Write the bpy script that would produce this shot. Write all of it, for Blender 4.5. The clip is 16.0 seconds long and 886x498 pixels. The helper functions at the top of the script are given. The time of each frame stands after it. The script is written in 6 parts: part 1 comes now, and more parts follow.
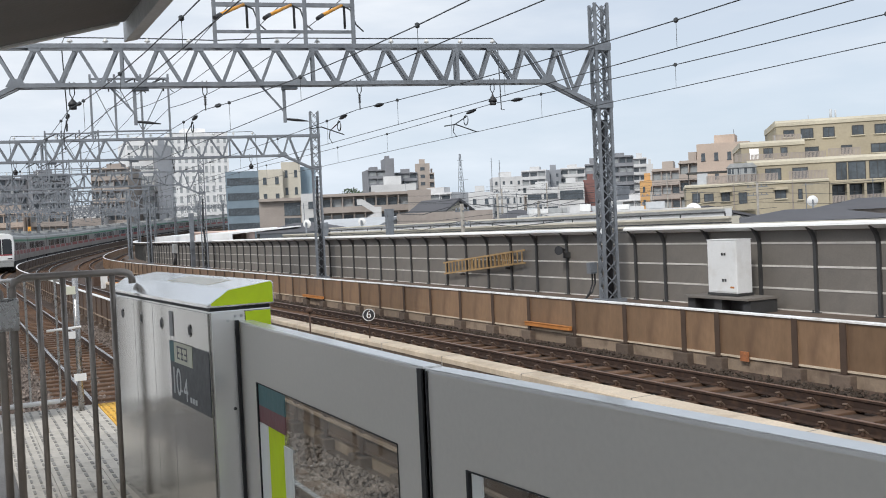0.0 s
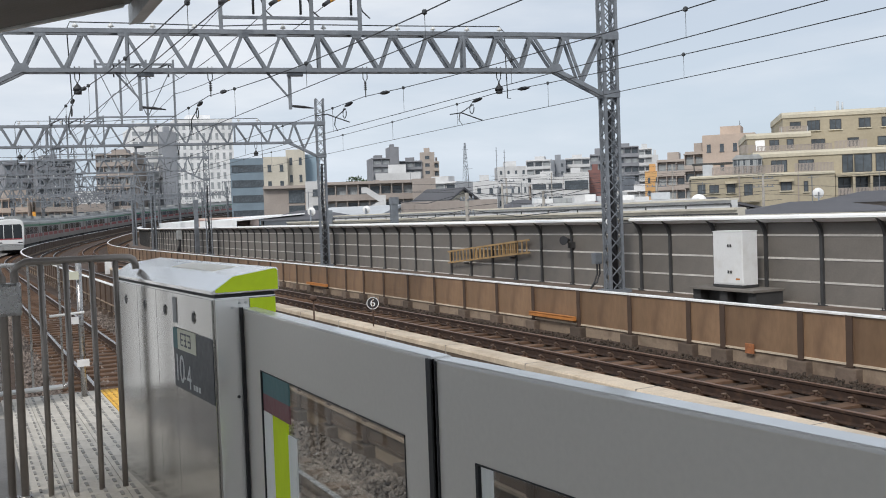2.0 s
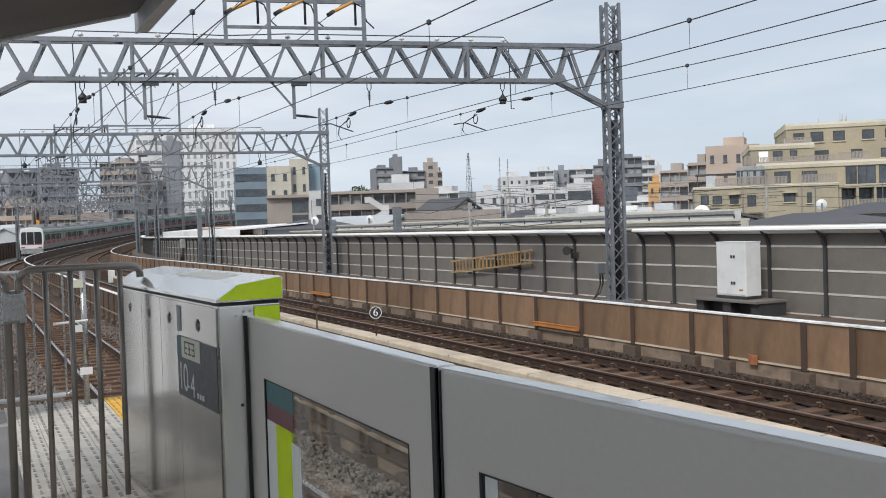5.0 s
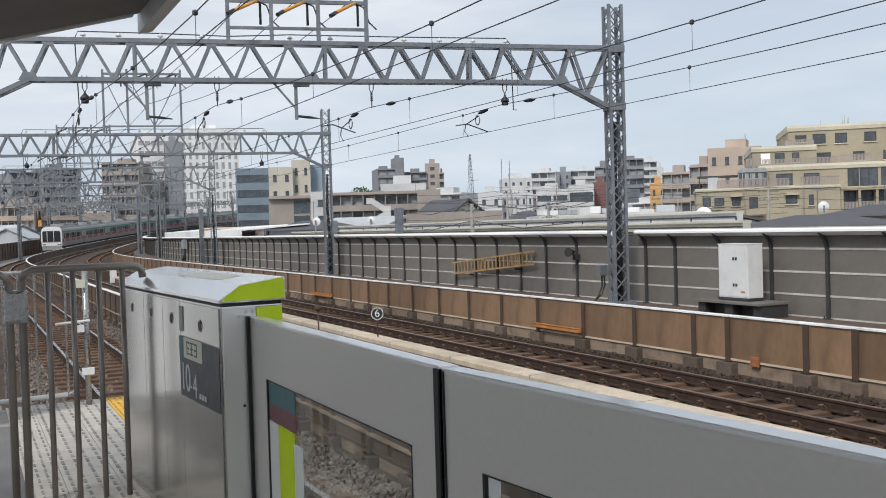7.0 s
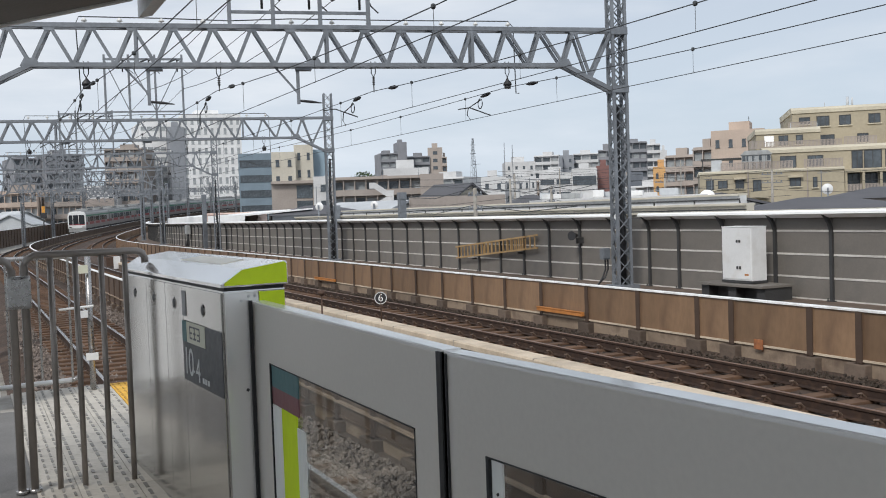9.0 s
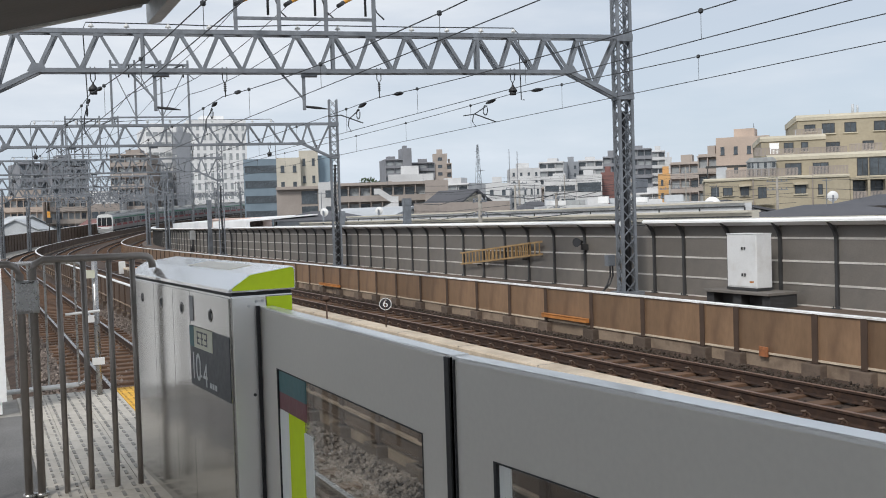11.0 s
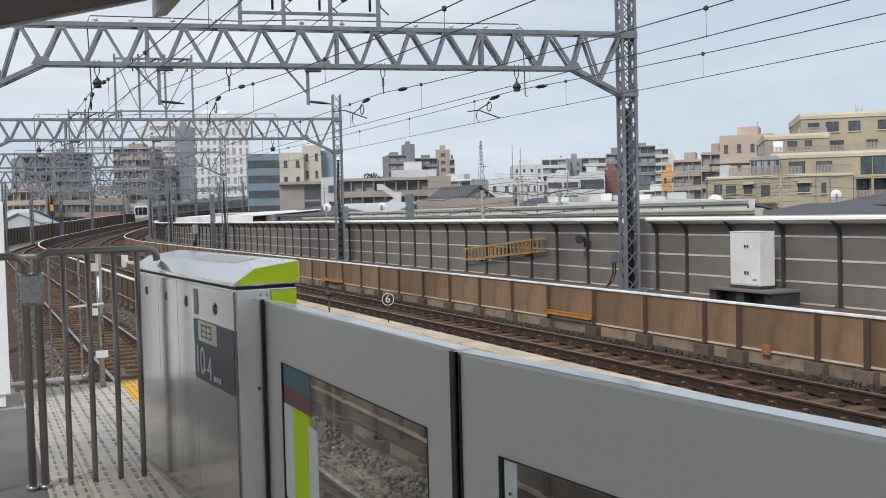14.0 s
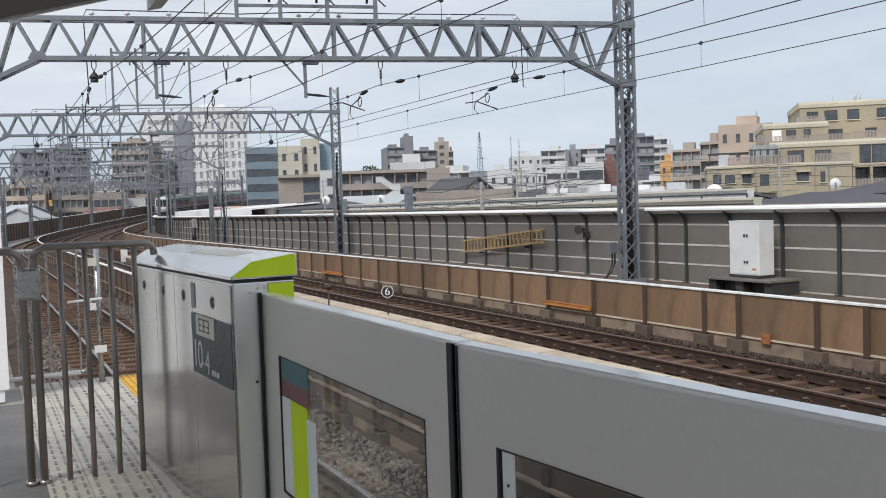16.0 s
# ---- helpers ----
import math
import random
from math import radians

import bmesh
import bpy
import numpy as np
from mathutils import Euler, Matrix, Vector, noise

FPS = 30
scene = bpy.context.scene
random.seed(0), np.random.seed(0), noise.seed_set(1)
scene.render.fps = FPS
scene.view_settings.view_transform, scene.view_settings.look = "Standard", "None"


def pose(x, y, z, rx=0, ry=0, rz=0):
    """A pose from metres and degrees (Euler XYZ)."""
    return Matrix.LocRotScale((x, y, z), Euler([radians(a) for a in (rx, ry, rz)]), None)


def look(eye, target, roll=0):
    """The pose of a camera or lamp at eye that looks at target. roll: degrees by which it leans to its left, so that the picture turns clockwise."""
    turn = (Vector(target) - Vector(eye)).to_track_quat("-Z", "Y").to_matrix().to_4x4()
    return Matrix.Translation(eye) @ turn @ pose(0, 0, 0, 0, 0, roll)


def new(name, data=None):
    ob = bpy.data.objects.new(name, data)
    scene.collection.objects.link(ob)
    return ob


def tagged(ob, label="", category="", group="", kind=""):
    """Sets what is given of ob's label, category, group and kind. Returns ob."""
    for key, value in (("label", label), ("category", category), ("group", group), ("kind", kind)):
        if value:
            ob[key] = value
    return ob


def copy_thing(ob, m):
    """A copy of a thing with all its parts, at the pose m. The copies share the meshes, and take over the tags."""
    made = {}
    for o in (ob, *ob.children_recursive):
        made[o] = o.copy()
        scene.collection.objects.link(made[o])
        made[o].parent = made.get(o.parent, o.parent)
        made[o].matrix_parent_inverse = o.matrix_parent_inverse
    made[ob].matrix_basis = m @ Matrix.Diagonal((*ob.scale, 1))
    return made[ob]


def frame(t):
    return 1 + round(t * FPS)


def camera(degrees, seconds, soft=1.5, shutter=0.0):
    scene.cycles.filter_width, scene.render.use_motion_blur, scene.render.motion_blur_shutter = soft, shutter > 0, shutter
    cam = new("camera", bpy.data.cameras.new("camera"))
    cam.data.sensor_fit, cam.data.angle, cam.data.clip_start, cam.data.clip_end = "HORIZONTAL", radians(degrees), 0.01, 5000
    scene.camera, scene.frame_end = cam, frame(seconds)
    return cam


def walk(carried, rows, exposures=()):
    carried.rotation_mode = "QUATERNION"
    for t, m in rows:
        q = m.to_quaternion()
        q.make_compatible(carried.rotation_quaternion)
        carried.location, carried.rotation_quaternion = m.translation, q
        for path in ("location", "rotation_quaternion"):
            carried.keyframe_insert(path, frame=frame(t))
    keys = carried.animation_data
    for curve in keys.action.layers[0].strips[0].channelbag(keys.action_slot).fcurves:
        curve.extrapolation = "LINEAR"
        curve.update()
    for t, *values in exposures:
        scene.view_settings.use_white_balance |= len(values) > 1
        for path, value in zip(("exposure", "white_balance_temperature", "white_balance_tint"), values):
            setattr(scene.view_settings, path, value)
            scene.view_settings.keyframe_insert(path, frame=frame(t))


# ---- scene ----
import functools

HFOV = 48.940

PATH = [  # seconds, place, heading, tilt, lean
    (0.0, 0.011, -0.074, 1.465, 26.780, -1.364, -2.616),
    (0.5, 0.021, -0.054, 1.461, 26.102, -1.598, -2.546),
    (1.0, 0.023, -0.040, 1.461, 25.878, -1.792, -2.411),
    (1.5, 0.036, -0.000, 1.459, 26.197, -1.889, -2.279),
    (2.0, 0.025, -0.008, 1.460, 26.523, -2.002, -2.076),
    (2.5, 0.025, -0.016, 1.460, 26.548, -2.029, -2.080),
    (3.0, 0.030, -0.010, 1.458, 26.511, -1.945, -2.159),
    (3.5, 0.023, -0.008, 1.459, 26.387, -1.864, -2.055),
    (4.0, 0.020, -0.012, 1.459, 26.343, -1.689, -1.866),
    (6.5, 0.015, -0.010, 1.457, 26.364, -1.241, -1.816),
    (7.0, 0.015, -0.005, 1.457, 26.280, -1.341, -1.691),
    (7.5, 0.014, -0.007, 1.455, 26.236, -1.457, -1.788),
    (8.0, 0.015, -0.009, 1.455, 26.184, -1.633, -1.880),
    (8.5, 0.021, -0.001, 1.451, 26.105, -1.966, -1.987),
    (9.0, 0.023, 0.005, 1.452, 26.061, -2.257, -1.981),
    (11.5, 0.005, -0.006, 1.453, 25.767, -1.814, -1.752),
    (12.0, 0.006, -0.005, 1.454, 25.987, -1.762, -1.506),
    (12.5, 0.008, -0.001, 1.452, 26.028, -1.877, -1.425),
    (13.0, 0.002, -0.002, 1.451, 25.895, -2.071, -1.370),
    (13.5, -0.004, -0.003, 1.451, 25.763, -2.091, -1.371),
    (14.0, -0.003, -0.002, 1.449, 25.661, -2.118, -1.401),
    (14.5, -0.000, 0.001, 1.450, 25.735, -2.154, -1.401),
    (15.0, -0.000, -0.000, 1.450, 25.732, -2.098, -1.529),
    (15.5, 0.009, 0.009, 1.448, 25.702, -2.267, -1.649),
    (16.0, 0.012, 0.009, 1.446, 25.678, -2.590, -1.877),
]

cam = camera(HFOV, 16.0, soft=1.0)
eye_rows = []
for t, x, y, z, heading, tilt, lean in PATH:
    h, p = radians(heading), radians(tilt)
    way = Vector((math.sin(h) * math.cos(p), math.cos(h) * math.cos(p), math.sin(p)))
    eye_rows.append((t, look((x, y, z), Vector((x, y, z)) + way * 10, lean)))
walk(cam, eye_rows, [(0.0, 0.14), (0.7, 0.12), (1.6, 0.02), (16.0, 0.0)])

# ---- light: a bright overcast sky, a broad weak sun behind the platform ----
SUN_EL, SUN_AZ = radians(40), radians(232)
world = bpy.data.worlds.new("overcast_sky")
scene.world = world
world.use_nodes = True
wn, wl = world.node_tree.nodes, world.node_tree.links
wn.clear()
w_out = wn.new("ShaderNodeOutputWorld")
w_bg = wn.new("ShaderNodeBackground")
w_sky = wn.new("ShaderNodeTexSky")
w_sky.sky_type, w_sky.sun_disc = "NISHITA", False
w_sky.sun_elevation, w_sky.sun_rotation = SUN_EL, SUN_AZ
w_sky.air_density, w_sky.dust_density, w_sky.ozone_density = 1.0, 1.0, 1.5
w_hsv = wn.new("ShaderNodeHueSaturation")
w_hsv.inputs["Saturation"].default_value = 0.55
w_tc = wn.new("ShaderNodeTexCoord")
w_map = wn.new("ShaderNodeMapping")
w_map.inputs["Scale"].default_value = (1.0, 1.0, 4.5)
w_n1 = wn.new("ShaderNodeTexNoise")
w_n1.inputs["Scale"].default_value, w_n1.inputs["Detail"].default_value = 2.2, 7.0
w_n1.inputs["Roughness"].default_value = 0.55
w_ramp = wn.new("ShaderNodeValToRGB")
w_ramp.color_ramp.elements[0].position, w_ramp.color_ramp.elements[1].position = 0.30, 0.62
w_ramp.color_ramp.elements[0].color = (0.55, 0.55, 0.55, 1)
w_ramp.color_ramp.elements[1].color = (0.95, 0.95, 0.95, 1)
w_cloud = wn.new("ShaderNodeValToRGB")
w_cloud.color_ramp.elements[0].position, w_cloud.color_ramp.elements[1].position = 0.35, 0.7
w_cloud.color_ramp.elements[0].color = (5.4, 6.1, 7.1, 1)
w_cloud.color_ramp.elements[1].color = (7.8, 8.1, 8.5, 1)
w_mix = wn.new("ShaderNodeMix")
w_mix.data_type = "RGBA"
wl.new(w_tc.outputs["Generated"], w_map.inputs["Vector"])
wl.new(w_map.outputs["Vector"], w_n1.inputs["Vector"])
wl.new(w_n1.outputs["Fac"], w_ramp.inputs["Fac"])
wl.new(w_n1.outputs["Fac"], w_cloud.inputs["Fac"])
wl.new(w_sky.outputs["Color"], w_hsv.inputs["Color"])
wl.new(w_hsv.outputs["Color"], w_mix.inputs["A"])
wl.new(w_cloud.outputs["Color"], w_mix.inputs["B"])
wl.new(w_ramp.outputs["Color"], w_mix.inputs["Factor"])
w_sep = wn.new("ShaderNodeSeparateXYZ")
w_low = wn.new("ShaderNodeValToRGB")
w_low.color_ramp.elements[0].position, w_low.color_ramp.elements[1].position = 0.02, 0.15
w_low.color_ramp.elements[0].color, w_low.color_ramp.elements[1].color = (0.86, 0.915, 0.97, 1), (1, 1, 1, 1)
w_mul = wn.new("ShaderNodeMix")
w_mul.data_type, w_mul.blend_type = "RGBA", "MULTIPLY"
w_mul.inputs["Factor"].default_value = 1.0
wl.new(w_tc.outputs["Generated"], w_sep.inputs["Vector"])
wl.new(w_sep.outputs["Z"], w_low.inputs["Fac"])
wl.new(w_mix.outputs["Result"], w_mul.inputs["A"])
wl.new(w_low.outputs["Color"], w_mul.inputs["B"])
wl.new(w_mul.outputs["Result"], w_bg.inputs["Color"])
w_bg.inputs["Strength"].default_value = 0.112
wl.new(w_bg.outputs["Background"], w_out.inputs["Surface"])
sun = new("sun", bpy.data.lights.new("sun", "SUN"))
sun.data.energy, sun.data.angle, sun.data.color = 2.2, radians(14), (1.0, 0.97, 0.92)
sun.matrix_world = look((0, 0, 50), Vector((0, 0, 50)) - Vector((math.sin(SUN_AZ) * math.cos(SUN_EL), math.cos(SUN_AZ) * math.cos(SUN_EL), math.sin(SUN_EL))))


# ---- materials ----
def mat(name, col, rough=0.6, metal=0.0, var=0.18, scale=2.0, fine=30.0, bump=0.15, dirt=None, dirt_amount=0.3, rnd=0.0, spec=0.5, dirt_scale=None, stretch=(1, 1, 1)):
    m = bpy.data.materials.new(name)
    m.use_nodes = True
    n, l = m.node_tree.nodes, m.node_tree.links
    b = n["Principled BSDF"]
    b.inputs["Roughness"].default_value, b.inputs["Metallic"].default_value = rough, metal
    b.inputs["Specular IOR Level"].default_value = spec
    tc = n.new("ShaderNodeTexCoord")
    mp = n.new("ShaderNodeMapping")
    mp.inputs["Scale"].default_value = stretch
    l.new(tc.outputs["Object"], mp.inputs["Vector"])

    def tex(s, detail):
        t = n.new("ShaderNodeTexNoise")
        t.inputs["Scale"].default_value, t.inputs["Detail"].default_value = s, detail
        l.new(mp.outputs["Vector"], t.inputs["Vector"])
        return t.outputs["Fac"]

    def mixer(kind, fac, a, c):
        x = n.new("ShaderNodeMix")
        x.data_type, x.blend_type = "RGBA", kind
        for key, v in (("Factor", fac), ("A", a), ("B", c)):
            if isinstance(v, (int, float)):
                x.inputs[key].default_value = v
            elif isinstance(v, tuple):
                x.inputs[key].default_value = (*v[:3], 1)
            else:
                l.new(v, x.inputs[key])
        return x.outputs["Result"]

    def span(v, a, c, lo, hi):
        r = n.new("ShaderNodeMapRange")
        for key, val in zip(("From Min", "From Max", "To Min", "To Max"), (a, c, lo, hi)):
            r.inputs[key].default_value = val
        l.new(v, r.inputs["Value"])
        return r.outputs["Result"]

    big, small = tex(scale, 5), tex(fine, 6)
    dark = tuple(c * (1 - var) for c in col)
    light = tuple(min(1, c * (1 + var)) for c in col)
    c1 = mixer("MIX", span(big, 0.3, 0.7, 0, 1), dark, light)
    c2 = mixer("MULTIPLY", var * 1.5 if var < 0.6 else 0.9, c1, span(small, 0.3, 0.7, 0.55, 1.25))
    if dirt:
        c2 = mixer("MIX", span(tex(dirt_scale or scale * 2.7, 8), 0.48, 0.72, 0, dirt_amount), c2, dirt)
    if rnd:
        info = n.new("ShaderNodeObjectInfo")
        c2 = mixer("MULTIPLY", 1.0, c2, span(info.outputs["Random"], 0, 1, 1 - rnd, 1 + rnd))
    l.new(c2, b.inputs["Base Color"])
    if bump:
        bp = n.new("ShaderNodeBump")
        bp.inputs["Strength"].default_value, bp.inputs["Distance"].default_value = bump, 0.02
        l.new(small, bp.inputs["Height"])
        l.new(bp.outputs["Normal"], b.inputs["Normal"])
    spread = 0.09 if bump else 0.02
    l.new(span(small, 0.2, 0.8, max(0.02, rough - spread), min(1, rough + spread)), b.inputs["Roughness"])
    return m


M = dict(
    ground=mat("city_ground", (0.16, 0.16, 0.155), 0.9, scale=0.03, fine=0.6, var=0.3, dirt=(0.06, 0.09, 0.04), dirt_amount=0.6),
    concrete=mat("weathered_concrete", (0.33, 0.31, 0.28), 0.9, scale=1.2, dirt=(0.12, 0.10, 0.08), dirt_amount=0.6),
    cream=mat("cream_concrete", (0.60, 0.50, 0.385), 0.85, scale=0.9, dirt=(0.30, 0.22, 0.14), dirt_amount=0.5),
    ballast=mat("rusty_ballast", (0.075, 0.049, 0.036), 0.95, scale=2.5, fine=22, var=0.45, bump=0.9),
    footing=mat("stained_footing", (0.135, 0.10, 0.077), 0.9, scale=2.5, dirt=(0.07, 0.05, 0.04), dirt_amount=0.7, rnd=0.3),
    board=mat("stained_board", (0.29, 0.22, 0.16), 0.85, scale=1.1, dirt=(0.12, 0.08, 0.06), dirt_amount=0.8),
    brown_stone=mat("brown_stone", (0.06, 0.044, 0.033), 0.95, scale=6, fine=30, var=0.5, bump=0.4),
    stone=mat("ballast_stone", (0.22, 0.18, 0.155), 0.95, scale=6, fine=30, var=0.5, bump=0.4),
    rail_side=mat("rusty_rail", (0.040, 0.022, 0.015), 0.75, scale=3, dirt=(0.11, 0.06, 0.035), dirt_amount=0.5),
    rail_dull=mat("dull_rail_head", (0.22, 0.13, 0.09), 0.4, 0.5, scale=4, bump=0.05),
    rail_top=mat("worn_rail_head", (0.42, 0.41, 0.40), 0.28, 0.9, scale=4, bump=0.05),
    sleeper=mat("brown_sleeper", (0.135, 0.076, 0.045), 0.9, scale=3, dirt=(0.07, 0.045, 0.032), dirt_amount=0.5, rnd=0.25),
    clip=mat("rusty_clip", (0.085, 0.05, 0.035), 0.8, scale=8),
    spring=mat("worn_spring_clip", (0.19, 0.135, 0.10), 0.45, 0.4, scale=9, dirt=(0.12, 0.07, 0.045), dirt_amount=0.5),
    brown=mat("brown_panel", (0.238, 0.149, 0.089), 0.5, scale=0.8, fine=14, var=0.2, dirt=(0.11, 0.065, 0.042), dirt_amount=0.7, rnd=0.14, stretch=(1, 1, 0.35)),
    brown_post=mat("dark_brown_post", (0.075, 0.048, 0.034), 0.7, scale=2),
    cap=mat("white_capping", (0.90, 0.89, 0.86), 0.5, scale=1.5, dirt=(0.45, 0.40, 0.36), dirt_amount=0.5),
    grey_panel=mat("grey_sound_panel", (0.185, 0.168, 0.150), 0.6, scale=0.7, fine=25, var=0.12, dirt=(0.10, 0.095, 0.09), dirt_amount=0.4, rnd=0.08),
    pale_band=mat("pale_band", (0.60, 0.57, 0.53), 0.6, scale=2),
    left_panel=mat("dark_brown_panel", (0.115, 0.078, 0.056), 0.65, scale=0.9, fine=14, var=0.2, dirt=(0.06, 0.045, 0.035), dirt_amount=0.5, rnd=0.15),
    dark_post=mat("dark_steel_post", (0.05, 0.05, 0.051), 0.55, scale=2),
    white_cap=mat("white_wall_cap", (0.95, 0.95, 0.94), 0.45, scale=0.6, var=0.06),
    steel=mat("galvanised_steel", (0.205, 0.222, 0.245), 0.55, 0.25, scale=2.5, var=0.2, dirt=(0.12, 0.13, 0.15), dirt_amount=0.4),
    wire=mat("dark_wire", (0.05, 0.055, 0.06), 0.6, scale=2, bump=0),
    insul=mat("porcelain", (0.72, 0.72, 0.70), 0.25, scale=5, bump=0),
    black=mat("black_iron", (0.03, 0.03, 0.033), 0.5, scale=5),
    amber=mat("orange_sleeve", (0.78, 0.36, 0.05), 0.5, scale=4),
    faded=mat("faded_orange", (0.40, 0.15, 0.06), 0.75, scale=9, dirt=(0.16, 0.08, 0.05), dirt_amount=0.8),
    orange=mat("orange_paint", (0.55, 0.22, 0.06), 0.6, scale=3, dirt=(0.3, 0.12, 0.04)),
    ladder=mat("yellowed_wood", (0.40, 0.26, 0.12), 0.65, scale=4, dirt=(0.3, 0.18, 0.08)),
    white_paint=mat("white_paint", (0.76, 0.76, 0.755), 0.45, scale=1.2, var=0.05, dirt=(0.5, 0.46, 0.40), dirt_amount=0.3),
    grey_paint=mat("grey_cable_box", (0.36, 0.37, 0.37), 0.55, scale=2),
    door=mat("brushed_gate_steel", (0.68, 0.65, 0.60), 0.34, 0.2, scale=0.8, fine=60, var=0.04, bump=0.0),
    # near-white colour carries the sky's sheen on the leaf tops
    door_top=mat("sky_sheen_gate_rail", (0.97, 0.96, 0.94), 0.16, 0.3, scale=1.0, var=0.03, bump=0.0),
    case=mat("satin_case_steel", (0.86, 0.85, 0.83), 0.22, 0.4, scale=0.7, fine=3, var=0.03, bump=0.0),
    mirror_steel=mat("polished_case_steel", (0.575, 0.568, 0.55), 0.16, 1.0, scale=0.7, fine=3, var=0.04, bump=0.0),
    lid=mat("pale_lid", (0.92, 0.92, 0.92), 0.14, 0.75, scale=1.2, fine=4, var=0.03, bump=0.0, dirt=(0.60, 0.53, 0.40), dirt_amount=0.3, dirt_scale=1.1),
    lime=mat("lime_panel", (0.74, 0.97, 0.012), 0.4, scale=1.5, var=0.05, bump=0.02),
    rubber=mat("black_rubber", (0.018, 0.018, 0.02), 0.6, scale=4),
    plate=mat("slate_plate", (0.045, 0.052, 0.062), 0.4, scale=2, var=0.08, bump=0.02),
    lid_sheet=mat("glossy_cream_sheet", (0.90, 0.84, 0.70), 0.3, 0.0, scale=3, var=0.06, bump=0.0),
    ivory=mat("ivory_label", (0.62, 0.62, 0.50), 0.5, scale=3, var=0.05, bump=0.02),
    letter=mat("pale_lettering", (0.62, 0.64, 0.64), 0.5, scale=4, var=0.03, bump=0),
    teal=mat("teal_sticker", (0.07, 0.17, 0.18), 0.5, scale=2),
    maroon=mat("maroon_sticker", (0.21, 0.08, 0.09), 0.5, scale=2),
    tile=mat("platform_tile", (0.56, 0.52, 0.46), 0.85, scale=1.4, dirt=(0.30, 0.28, 0.25), dirt_amount=0.5, rnd=0.07),
    dash=mat("grey_tactile_bar", (0.31, 0.295, 0.27), 0.85, scale=2.5, var=0.3, rnd=0.25),
    yellow_dash=mat("worn_yellow_bar", (0.55, 0.30, 0.05), 0.8, scale=3, var=0.3),
    yellow=mat("yellow_tile", (0.78, 0.45, 0.06), 0.75, scale=2, dirt=(0.4, 0.25, 0.08)),
    asphalt=mat("platform_asphalt", (0.17, 0.165, 0.16), 0.9, scale=2, fine=60, bump=0.3),
    pipe=mat("stainless_pipe", (0.42, 0.41, 0.40), 0.28, 0.8, scale=3, var=0.1, bump=0.03),
    dark_pipe=mat("brownish_steel_bar", (0.29, 0.26, 0.235), 0.38, 0.5, scale=3, var=0.12, bump=0.05),
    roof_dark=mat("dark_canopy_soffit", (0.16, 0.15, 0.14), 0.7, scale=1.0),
    fascia=mat("canopy_fascia", (0.62, 0.62, 0.61), 0.5, scale=1.5),
    train_steel=mat("train_steel", (0.40, 0.41, 0.41), 0.38, 0.6, scale=1.0, var=0.08, bump=0.03),
    train_white=mat("train_front_white", (0.72, 0.73, 0.73), 0.4, scale=1.0, var=0.05),
    train_red=mat("train_red_band", (0.30, 0.055, 0.065), 0.4, scale=1.0, var=0.06),
    train_green=mat("train_green_band", (0.03, 0.22, 0.12), 0.4, scale=1.0, var=0.06),
    train_roof=mat("train_roof", (0.28, 0.29, 0.29), 0.8, scale=1.0, dirt=(0.15, 0.13, 0.12), dirt_amount=0.6),
    train_under=mat("train_underframe", (0.03, 0.03, 0.032), 0.8, scale=2),
    win=mat("dark_window", (0.03, 0.035, 0.04), 0.12, scale=1, var=0.2, bump=0),
)


def plain_glass(name, tint, alpha_mix):
    m = bpy.data.materials.new(name)
    m.use_nodes = True
    n, l = m.node_tree.nodes, m.node_tree.links
    out = n["Material Output"]
    n.remove(n["Principled BSDF"])
    tr, gl, mx, fr = n.new("ShaderNodeBsdfTransparent"), n.new("ShaderNodeBsdfGlossy"), n.new("ShaderNodeMixShader"), n.new("ShaderNodeLayerWeight")
    pw = n.new("ShaderNodeMath")
    pw.operation = "POWER"
    pw.inputs[1].default_value = 3.0
    sc = n.new("ShaderNodeMath")
    sc.operation = "MULTIPLY_ADD"
    sc.inputs[1].default_value, sc.inputs[2].default_value = 0.55, 0.02
    tr.inputs["Color"].default_value = (*tint, 1)
    gl.inputs["Roughness"].default_value = 0.02
    fr.inputs["Blend"].default_value = alpha_mix
    l.new(fr.outputs["Facing"], pw.inputs[0])
    l.new(pw.outputs["Value"], sc.inputs[0])
    l.new(sc.outputs["Value"], mx.inputs["Fac"])
    l.new(tr.outputs["BSDF"], mx.inputs[1])
    l.new(gl.outputs["BSDF"], mx.inputs[2])
    l.new(mx.outputs["Shader"], out.inputs["Surface"])
    return m


M["glass"] = plain_glass("gate_glass", (0.90, 0.92, 0.91), 0.5)


def lit_film(name, col):
    """Coloured film that daylight shines through."""
    m = bpy.data.materials.new(name)
    m.use_nodes = True
    n, l = m.node_tree.nodes, m.node_tree.links
    tex, mx, tr, sh = n.new("ShaderNodeTexNoise"), n.new("ShaderNodeMix"), n.new("ShaderNodeBsdfTranslucent"), n.new("ShaderNodeMixShader")
    tex.inputs["Scale"].default_value = 6.0
    mx.data_type = "RGBA"
    mx.inputs["A"].default_value, mx.inputs["B"].default_value = (*col, 1), (*(c * 0.88 for c in col), 1)
    b = n["Principled BSDF"]
    b.inputs["Roughness"].default_value = 0.35
    l.new(tex.outputs["Fac"], mx.inputs["Factor"])
    l.new(mx.outputs["Result"], b.inputs["Base Color"])
    l.new(mx.outputs["Result"], tr.inputs["Color"])
    sh.inputs["Fac"].default_value = 0.6
    l.new(b.outputs["BSDF"], sh.inputs[1])
    l.new(tr.outputs["BSDF"], sh.inputs[2])
    l.new(sh.outputs["Shader"], n["Material Output"].inputs["Surface"])
    return m


